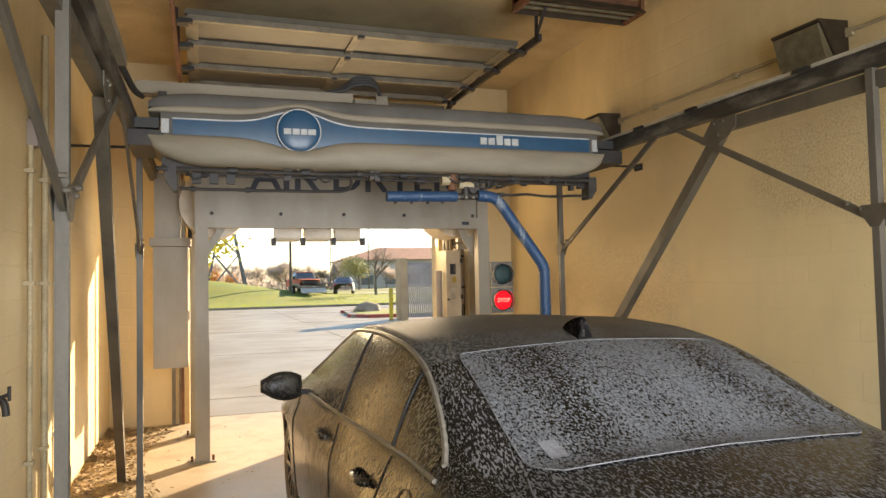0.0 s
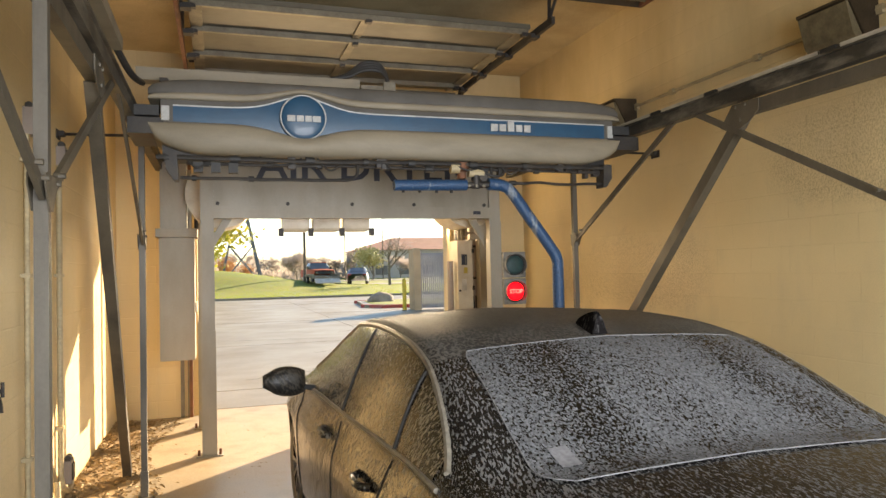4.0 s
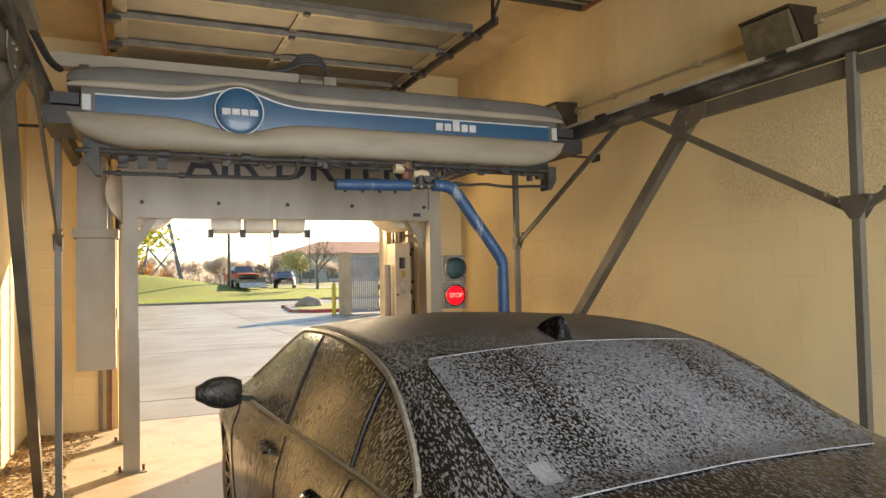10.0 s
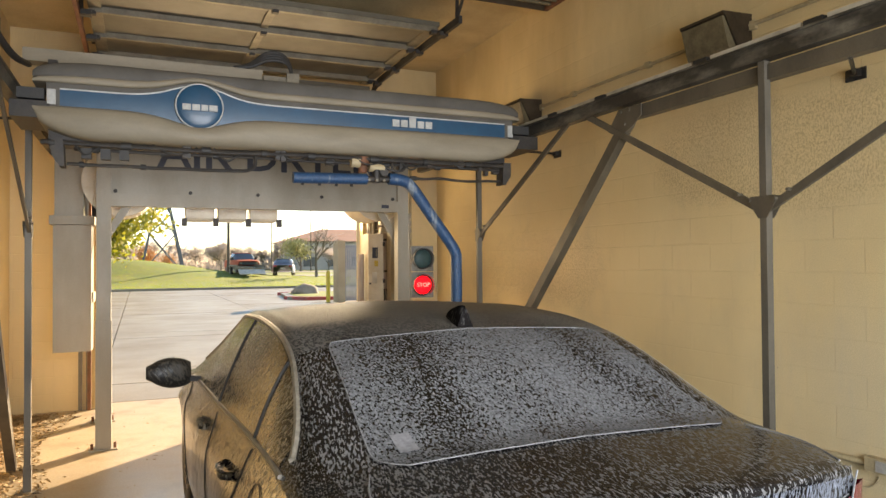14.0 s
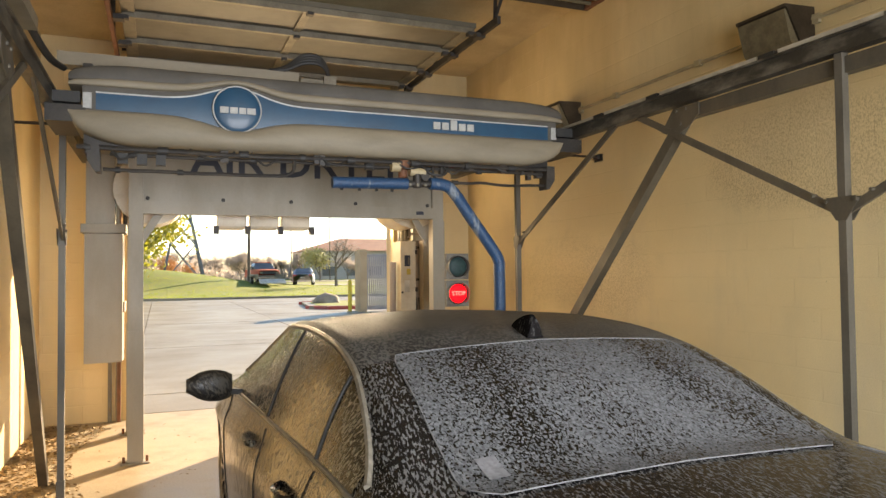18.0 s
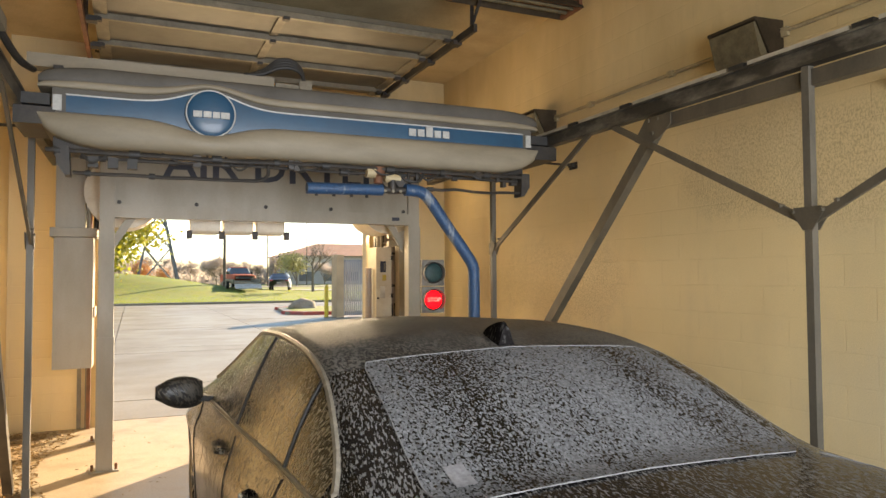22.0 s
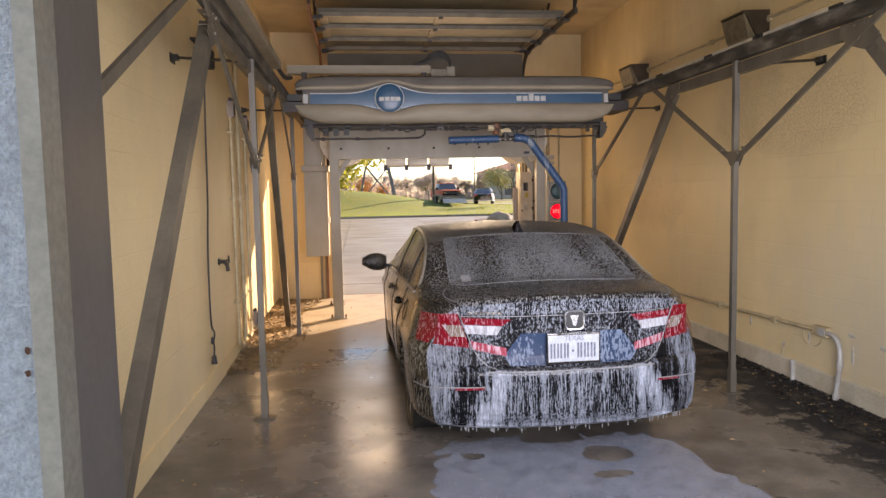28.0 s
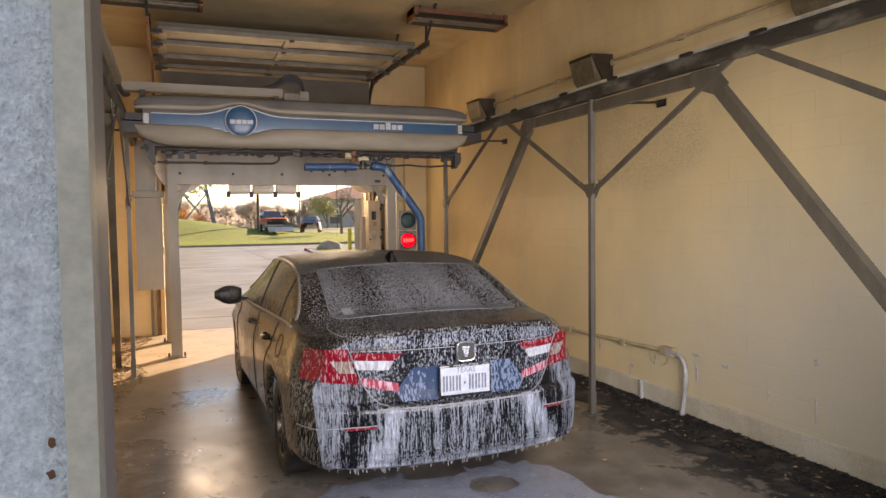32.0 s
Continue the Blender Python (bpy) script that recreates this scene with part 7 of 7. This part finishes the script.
def parked_car():
    t = thing("car", (0, 0, 0), "grey hatchback parked on the far drive", "car")
    part("body", body_loft(bmesh.new(), [(-2.15, 0.28, 0.9, 0.8, 0.76), (-2.05, 0.24, 0.98, 0.88, 0.82), (0.9, 0.22, 1.0, 0.9, 0.84), (2.0, 0.22, 0.85, 0.88, 0.8), (2.2, 0.3, 0.7, 0.8, 0.72)], 0.9, 0), M_SILV, t, smooth=40)
    part("cabin", body_loft(bmesh.new(), [(-2.0, 0.95, 1.0, 0.78, 0.74), (-1.45, 0.95, 1.40, 0.82, 0.62), (0.1, 0.95, 1.46, 0.82, 0.64), (1.05, 0.95, 1.0, 0.8, 0.74)], 0.8, 0), M_GLASSD, t, "dark cabin glass", smooth=40)
    part("roof", boxed(-0.62, 0.62, -1.4, 0.1, 1.45, 1.49), M_SILV, t, bevel=0.015)
    for s in (-1, 1):
        part("tail_lamp", boxed(s * 0.66 - 0.14, s * 0.66 + 0.14, -2.19, -2.1, 0.78, 0.92), M_REDK, t, bevel=0.01)
        part("door_mirror", boxed(s * 0.98 - 0.09, s * 0.98 + 0.09, 0.72, 0.78, 0.95, 1.1), M_SILV, t, bevel=0.02)
    part("rear_plate", boxed(-0.2, 0.2, -2.2, -2.16, 0.6, 0.72), M_WHITE, t)
    far_wheels(t, [(x, y) for x in (-0.8, 0.8) for y in (-1.3, 1.35)], 0.33)
    return t


pickup().matrix_basis = pose(8.85, 62.6, height(8.85, 62.6) + 0.04, 0, 0, 6)
trailer().matrix_basis = pose(8.65, 58.2, height(8.65, 58.2), 0, 0, 4)
parked_car().matrix_basis = pose(12.75, 64.0, height(12.75, 64.0) + 0.05, 0, 0, -14)

# slabs of the lot, with open joints
rng = random.Random(2)
xcuts = [-22, -17.5, -13, -8.5, -4.0, 0.2, 4.4, 8.6, 13, 17.5, 22, 28]
ycuts = [9.52, 10.9, 13.6, 17.4, 21.3, 25.3, 29.4, 33.6, 38, 42.4, 46.8]
for xa, xb in zip(xcuts, xcuts[1:]):
    for ya, yb in zip(ycuts, ycuts[1:]):
        dz = rng.uniform(-0.004, 0.003)
        part("slab", boxed(xa + 0.012, xb - 0.012, ya + 0.012, yb - 0.012, -0.045, dz), M_LOT, ground)
for xa, xb, ya, yb in ((-60, -22.02, 9.52, 46.8), (28.02, 80, 9.52, 46.8)):
    part("slab", boxed(xa, xb, ya, yb, -0.045, 0.0), M_LOT, ground)
# unseen ground behind the entrance, made paler to bounce light onto the stone
M_APRON = surf("bounce_apron", (0.52, 0.50, 0.46, 1), (0.42, 0.40, 0.36, 1), 0.8, scale=0.6, fine=30)
part("slab", boxed(-60, 80, -60, -1.66, -0.045, 0.0), M_APRON, ground)


# ---- wall fittings, pipes and clutter in the bay ----
M_PVC = surf("white_pvc_pipe", (0.46, 0.445, 0.41, 1), (0.34, 0.32, 0.285, 1), 0.45, scale=8)
M_CHIP = surf("bare_chipped_plaster", (0.60, 0.57, 0.50, 1), (0.34, 0.30, 0.24, 1), 0.8, scale=20)


def wall_conduit(pts, r, label, mat, name="conduit", straps=()):
    t = thing(name, pts[0], label, "conduit")
    part("pipe", tube(bmesh.new(), pts, r, 10), mat, t, smooth=40)
    for p in straps:
        part("strap", boxed(p[0] - r * 1.5, p[0] + r * 1.5, p[1] - 0.03, p[1] + 0.03, p[2] - r * 1.6, p[2] + r * 1.6), mat, t)
    return t


# right wall: the run that feeds the lamps, and the low run with its box
wall_conduit([(XR - 0.02, y, 3.285) for y in (-1.2, 2, 5, 9.15)], 0.014, "thin painted conduit along the upper wall", M_PIPEP, straps=[(XR - 0.02, y, 3.285) for y in (1.2, 2.6, 4.67, 5.75, 8.0)])
wall_conduit([(XR - 0.03, y, z) for y, z in ((8.9, 0.42), (6, 0.455), (4, 0.485), (2.83, 0.51))], 0.018, "painted conduit low on the wall", M_PIPEP, straps=[(XR - 0.03, y, 0.485 - (y - 4) * 0.015) for y in (3.4, 4.4, 5.6, 7.0)])
jb = thing("junction_box", (XR, 2.74, 0.5), "painted junction box with a bent white pipe down to the floor", "junction box")
part("box", boxed(XR - 0.06, XR - 0.002, 2.65, 2.82, 0.475, 0.555), M_PIPEP, jb, bevel=0.008)
part("cover", boxed(XR - 0.066, XR - 0.061, 2.66, 2.75, 0.485, 0.545), M_PVC, jb, bevel=0.003)
part("pipe", tube(bmesh.new(), smooth_path([(XR - 0.04, 2.66, 0.515), (XR - 0.045, 2.56, 0.50), (XR - 0.05, 2.50, 0.44), (XR - 0.055, 2.475, 0.32), (XR - 0.06, 2.49, 0.16), (XR - 0.065, 2.51, 0.0)], 5), 0.020, 12), M_PVC, jb, "bent white pipe", smooth=40)
part("coupling", tube(bmesh.new(), [(XR - 0.057, 2.478, 0.27), (XR - 0.055, 2.476, 0.32)], 0.028, 12), M_PVC, jb, smooth=40)
part("foot_coupling", tube(bmesh.new(), [(XR - 0.064, 2.505, 0.0), (XR - 0.064, 2.504, 0.05)], 0.027, 12), M_PVC, jb, smooth=40)
sp = thing("pipe_stub", (XR - 0.05, 3.09, 0), "short white pipe stub standing by the wall", "pipe")
part("pipe", tube(bmesh.new(), [(XR - 0.05, 3.09, 0.0), (XR - 0.05, 3.10, 0.175)], 0.021, 12), M_PVC, sp, smooth=40)
part("cap", tube(bmesh.new(), [(XR - 0.05, 3.10, 0.165), (XR - 0.05, 3.10, 0.185)], 0.025, 12), M_PVC, sp, smooth=40)
# chipped holes, torn paint and old runs of limewash
rng = random.Random(8)
for y, z, w, hgt in ((3.31, 0.28, 0.02, 0.05), (2.42, 0.535, 0.05, 0.03), (2.05, 0.505, 0.035, 0.03), (2.09, 0.51, 0.02, 0.04), (1.20, 0.70, 0.025, 0.05), (3.86, 0.40, 0.012, 0.10), (2.95, 0.42, 0.012, 0.08), (2.40, 0.37, 0.012, 0.12), (1.20, 0.36, 0.008, 0.17), (1.62, 0.37, 0.006, 0.09), (3.33, 0.20, 0.006, 0.1)):
    bm = bmesh.new()
    n = 12
    ring = [bm.verts.new((XR - 0.006, y + w * math.cos(a * math.tau / n) * rng.uniform(0.6, 1.2), z + hgt * 0.6 * math.sin(a * math.tau / n) * rng.uniform(0.6, 1.2))) for a in range(n)]
    back = [bm.verts.new((XR + 0.002, v.co.y, v.co.z)) for v in ring]
    for i in range(n):
        bm.faces.new((ring[i], ring[(i + 1) % n], back[(i + 1) % n], back[i]))
    bm.faces.new(ring)
    tagged(part("paint_chip", bm, M_CHIP, None), "chipped pale patch in the wall paint", "paint chip", "wall paint chips")

# left wall: vertical pipes with their loops, boxes, spigot, hanging cord
for y, r, z0, z1 in ((5.04, 0.016, 0.14, 2.56), (5.47, 0.022, 0.16, 3.4), (5.95, 0.020, 0.16, 2.50)):
    t = wall_conduit([(XL + 0.03, y, z) for z in (z0, 1.2, z1)], r, "painted vertical pipe on the sunlit wall", M_PIPEP)
    for z in (0.6, 1.7, 2.4):
        part("strap", boxed(XL, XL + 0.055, y - 0.035, y + 0.035, z - 0.012, z + 0.012), M_PIPEP, t)
    part("bend", tube(bmesh.new(), smooth_path([(XL + 0.03, y, z0 + 0.10), (XL + 0.035, y + 0.03, z0 + 0.02), (XL + 0.05, y + 0.14, z0 - 0.05), (XL + 0.05, y + 0.26, z0 - 0.03), (XL + 0.04, y + 0.30, z0 + 0.10)], 5), r, 8), M_PIPEP, t, smooth=40)
for y, z, w in ((5.13, 2.65, 0.055), (6.05, 2.57, 0.045), (6.22, 0.22, 0.06)):
    t = thing("outlet_box", (XL, y, z), "grimy metal outlet box on the wall", "outlet box", "outlet boxes")
    part("box", boxed(XL, XL + 0.06, y - w, y + w, z - 0.085, z + 0.085), M_JAMB, t, bevel=0.006)
    part("cover", boxed(XL + 0.061, XL + 0.068, y - w * 0.7, y + w * 0.7, z - 0.06, z + 0.06), M_DARK, t)
    part("hood", tube(bmesh.new(), [(XL + 0.03, y - w * 0.6, z + 0.10), (XL + 0.03, y + w * 0.6, z + 0.10)], 0.024, 10), M_DARK, t, smooth=40)
YS = 4.25
sg = thing("spigot", (XL, YS, 1.08), "dark brass hose spigot on the wall", "spigot")
part("body", tube(bmesh.new(), smooth_path([(XL, YS, 1.11), (XL + 0.05, YS, 1.11), (XL + 0.08, YS - 0.01, 1.08), (XL + 0.09, YS - 0.02, 1.02)], 4), 0.019, 10), M_DARK, sg, smooth=40)
part("collar", tube(bmesh.new(), [(XL, YS, 1.11), (XL + 0.012, YS, 1.11)], 0.034, 12), M_DARK, sg, smooth=40)
part("stem", tube(bmesh.new(), [(XL + 0.05, YS, 1.11), (XL + 0.09, YS + 0.03, 1.125)], 0.010, 8), M_DARK, sg)
part("handle", tube(bmesh.new(), [(XL + 0.092, YS + 0.03, 1.09), (XL + 0.092, YS + 0.03, 1.165)], 0.009, 8), M_DARK, sg, smooth=40)
cd = thing("hanging_cord", (XL, 3.66, 2.95), "dark power cord hanging from a wall box, looped near its plug", "cord")
part("box", boxed(XL, XL + 0.13, 3.60, 3.76, 2.83, 2.99), M_DARK, cd, bevel=0.010)
part("box_lid", boxed(XL + 0.131, XL + 0.142, 3.61, 3.75, 2.84, 2.98), M_BLACK, cd, bevel=0.004)
part("box_shelf", boxed(XL, XL + 0.12, 3.48, 3.72, 3.03, 3.05), M_DARK, cd, bevel=0.004)
pts = [(XL + 0.07, 3.65, 2.84), (XL + 0.05, 3.69, 2.3), (XL + 0.04, 3.70, 1.7), (XL + 0.04, 3.62, 1.3), (XL + 0.04, 3.60, 0.9), (XL + 0.04, 3.62, 0.62), (XL + 0.05, 3.68, 0.54), (XL + 0.05, 3.65, 0.48), (XL + 0.05, 3.57, 0.46), (XL + 0.05, 3.58, 0.51), (XL + 0.06, 3.60, 0.43), (XL + 0.06, 3.58, 0.34)]
part("cable", tube(bmesh.new(), smooth_path(pts, 5), 0.008, 8), M_BLACK, cd, smooth=40)
part("plug", tube(bmesh.new(), [(XL + 0.06, 3.58, 0.35), (XL + 0.06, 3.582, 0.28)], [0.018, 0.026], 10), M_BLACK, cd, smooth=40)

# pipes and boxes on the end wall by the stop light
for x, y, r, z0, z1 in ((3.95, 9.14, 0.03, 0.0, 3.2), (4.15, 9.16, 0.016, 0.0, 3.6), (3.76, 9.13, 0.045, 1.2, 3.0)):
    wall_conduit([(x, y, z0), (x, y, (z0 + z1) / 2), (x, y, z1)], r, "painted vertical pipe on the end wall", M_PIPEP)
ob = thing("duct_bracket", (3.7, 8.25, 2.1), "stacked beige duct brackets behind the dryer post", "bracket")
for z in (2.04, 2.13, 2.22):
    part("bar", boxed(3.40, 3.80, 8.22, 8.30, z, z + 0.06), M_DRYER, ob, bevel=0.006)
part("riser", boxed(3.52, 3.64, 8.20, 8.34, 0.0, 2.9), M_DRYER, ob, bevel=0.006)
# door edge strips at the exit
for x0, x1 in ((0.06, 0.10), (0.14, 0.19), (3.64, 3.68)):
    structure("trim_%d" % (int(x0 * 100)), boxed(x0, x1, 9.155, 9.199, 0, 3.1), M_STRUT, "steel door edge strip at the exit", bevel=0.004)

# ---- wet things on the floor ----
M_SUDS = surf("thin_grey_suds", (0.27, 0.29, 0.34, 1), (0.18, 0.195, 0.235, 1), 0.25, scale=7, fine=120, bump=0.25, rough_var=0.2)


def suds():
    """A flat foam puddle with ragged edges and open dark holes."""
    bm = bmesh.new()
    nx, ny, x0, x1, y0, y1 = 150, 150, 0.75, 3.2, -0.9, 2.25
    vs = {}
    def field(x, y):
        e = 1.0 - ((x - 1.98) / 0.93) ** 4 - ((y - 0.85) / 1.28) ** 4
        f = e + 0.55 * noise.noise((x * 2.2, y * 2.2, 3.0)) + 0.28 * noise.noise((x * 8, y * 8, 1.0))
        for cx, cy, rx, ry in ((1.40, 1.77, 0.075, 0.05), (2.0, 2.03, 0.22, 0.11), (2.28, 1.68, 0.16, 0.13), (2.2, 1.35, 0.12, 0.05)):
            d = ((x - cx) / rx) ** 2 + ((y - cy) / ry) ** 2
            f = min(f, d - 1 + 0.4 * noise.noise((x * 14, y * 14, 5)))
        return f
    for i in range(nx):
        for j in range(ny):
            x, y = x0 + (x1 - x0) * i / nx, y0 + (y1 - y0) * j / ny
            if field(x, y) > 0.12:
                q = []
                for a, b2 in ((i, j), (i + 1, j), (i + 1, j + 1), (i, j + 1)):
                    if (a, b2) not in vs:
                        xx, yy = x0 + (x1 - x0) * a / nx, y0 + (y1 - y0) * b2 / ny
                        vs[a, b2] = bm.verts.new((xx, yy, 0.005 + 0.0025 * noise.noise((xx * 9, yy * 9, 0))))
                    q.append(vs[a, b2])
                bm.faces.new(q)
    return tagged(part("foam_puddle", bm, M_SUDS, None, smooth=True), "thin grey soap suds spread on the wet floor", "foam", kind="stuff")


suds()
# fallen leaves and dirt heaped along the left wall
M_LITTER = surf("dry_leaf_litter", (0.36, 0.25, 0.13, 1), (0.22, 0.145, 0.07, 1), 0.9, scale=9, fine=60)
rng = random.Random(15)
bm = bmesh.new()
sheet(bm, [[(XL + 0.002 + u * (0.34 + 0.08 * math.sin(y * 2.3)), y, 0.004 + 0.035 * (1 - u) ** 2 * (0.6 + 0.4 * noise.noise((y * 3, u * 4, 0))) * min(1, (y - 4.4) / 0.8)) for u in np.linspace(0, 1, 8)] for y in np.linspace(4.45, 9.05, 50)])
tagged(part("dirt_bank", bm, M_LITTER, None, smooth=True), "low bank of dirt along the wall foot", "dirt", kind="stuff")
vv, ff = [], []
for k in range(3600):
    y = rng.uniform(4.3, 9.05)
    u = rng.random() ** 1.8 * (0.58 + 0.1 * math.sin(y * 2.3))
    x, z = XL + 0.02 + u, 0.008 + 0.035 * max(0, 1 - u / 0.34) ** 2 * min(1, max(0.1, y - 4.4))
    a, ln, w = rng.uniform(0, math.tau), rng.uniform(0.012, 0.035), rng.uniform(0.005, 0.013)
    c, s = math.cos(a), math.sin(a)
    dz = rng.uniform(0.0, 0.02)
    i = len(vv)
    vv += [(x - c * ln, y - s * ln, z), (x + s * w, y - c * w, z + dz), (x + c * ln, y + s * ln, z + dz * 0.6), (x - s * w, y + c * w, z + 0.004)]
    ff.append((i, i + 1, i + 2, i + 3))
for k in range(420):
    x, y = rng.choice((rng.uniform(-0.5, 1.0), rng.uniform(3.0, 4.6))), rng.uniform(-1.0, 8.8)
    a, ln, w = rng.uniform(0, math.tau), rng.uniform(0.008, 0.025), rng.uniform(0.004, 0.01)
    c, s = math.cos(a), math.sin(a)
    i = len(vv)
    vv += [(x - c * ln, y - s * ln, 0.006), (x + s * w, y - c * w, 0.012), (x + c * ln, y + s * ln, 0.008), (x - s * w, y + c * w, 0.006)]
    ff.append((i, i + 1, i + 2, i + 3))
me = bpy.data.meshes.new("leaf_litter")
me.from_pydata(vv, [], ff)
me.materials.append(M_LITTER)
tagged(new("leaf_litter", me), "dry brown leaf litter scattered along the wall", "leaves", kind="stuff")

# black rotted leaves and twigs along the right wall
M_ROT = surf("rotted_leaves", (0.012, 0.011, 0.012, 1), (0.03, 0.026, 0.022, 1), 0.6, scale=9, fine=60)
for nm, mat, count, lab in (("rotted_litter", M_ROT, 3400, "black rotted leaves matted along the wall foot"), ("twig_litter", M_LITTER, 190, "pale bits of leaf and twig in the black litter")):
    vv, ff = [], []
    while len(ff) < count:
        y = rng.uniform(-1.3, 4.2)
        u = rng.random() ** 1.3
        reach = (0.62 - 0.09 * y) * (1 + 0.5 * noise.noise((y * 1.7, 3.0, 0)))
        x = XR - 0.04 - u * reach
        a, ln, w = rng.uniform(0, math.tau), rng.uniform(0.010, 0.032), rng.uniform(0.003, 0.011)
        c, s = math.cos(a), math.sin(a)
        dz = rng.uniform(0.0, 0.014)
        i = len(vv)
        vv += [(x - c * ln, y - s * ln, 0.006), (x + s * w, y - c * w, 0.007 + dz), (x + c * ln, y + s * ln, 0.007 + dz * 0.6), (x - s * w, y + c * w, 0.009)]
        ff.append((i, i + 1, i + 2, i + 3))
    me = bpy.data.meshes.new(nm)
    me.from_pydata(vv, [], ff)
    me.materials.append(mat)
    tagged(new(nm, me), lab, "leaves", kind="stuff")

# rust spots bleeding from the stone by the entrance
for x, z in ((0.155, 1.525), (0.255, 1.526), (0.254, 1.494), (0.02, 1.42), (0.09, 1.9)):
    bm = bmesh.new()
    bm.faces.new([bm.verts.new((x + 0.0048 * math.cos(a) * rng.uniform(0.6, 1.2), -1.623, z + 0.0058 * math.sin(a) * rng.uniform(0.6, 1.2))) for a in np.linspace(0, math.tau, 10)[:-1]])
    tagged(part("rust_spot", bm, M_RUST, None), "small rust spot on the grey stone", "rust spot", "rust spots")

# cracks in the lot
M_CRACK = surf("dark_crack", (0.06, 0.05, 0.04, 1), (0.09, 0.075, 0.06, 1), 0.9)
rng = random.Random(33)
for x, y, a, ln in ((0.9, 11.8, 0.5, 1.6), (1.9, 12.7, -0.4, 1.3), (2.4, 15.2, 0.2, 2.2), (0.6, 18.8, -0.2, 2.6), (3.6, 19.6, 0.9, 2.0), (1.4, 24.0, 0.1, 3.5), (4.8, 27.5, -0.5, 2.8)):
    rows = []
    for i in range(12):
        u = i / 11 * ln
        cx, cy = x + u * math.cos(a) + rng.uniform(-0.05, 0.05), y + u * math.sin(a) * 1.0 + rng.uniform(-0.09, 0.09)
        w = 0.012 + 0.0006 * y * (1 - abs(2 * i / 11 - 1))
        rows.append([(cx, cy - w, 0.006), (cx, cy + w, 0.006)])
    tagged(part("crack", sheet(bmesh.new(), rows), M_CRACK, None), "jagged dark crack in the concrete lot", "crack", "lot cracks", "structure")

# cut wire ends and a torn strap hanging below the low conduit
for pts in ([(3.02, 0.47), (3.01, 0.41), (2.97, 0.37), (2.94, 0.365)], [(2.87, 0.365), (2.82, 0.375), (2.78, 0.41), (2.77, 0.44)], [(3.34, 0.27), (3.31, 0.25), (3.315, 0.20)]):
    w = thing("wire_stub", (XR, pts[0][0], pts[0][1]), "short cut wire end hanging from the wall", "wire", "cut wires")
    part("wire", tube(bmesh.new(), smooth_path([(XR - 0.012, y, z) for y, z in pts], 4), 0.005, 6), M_PIPEP, w, smooth=True)
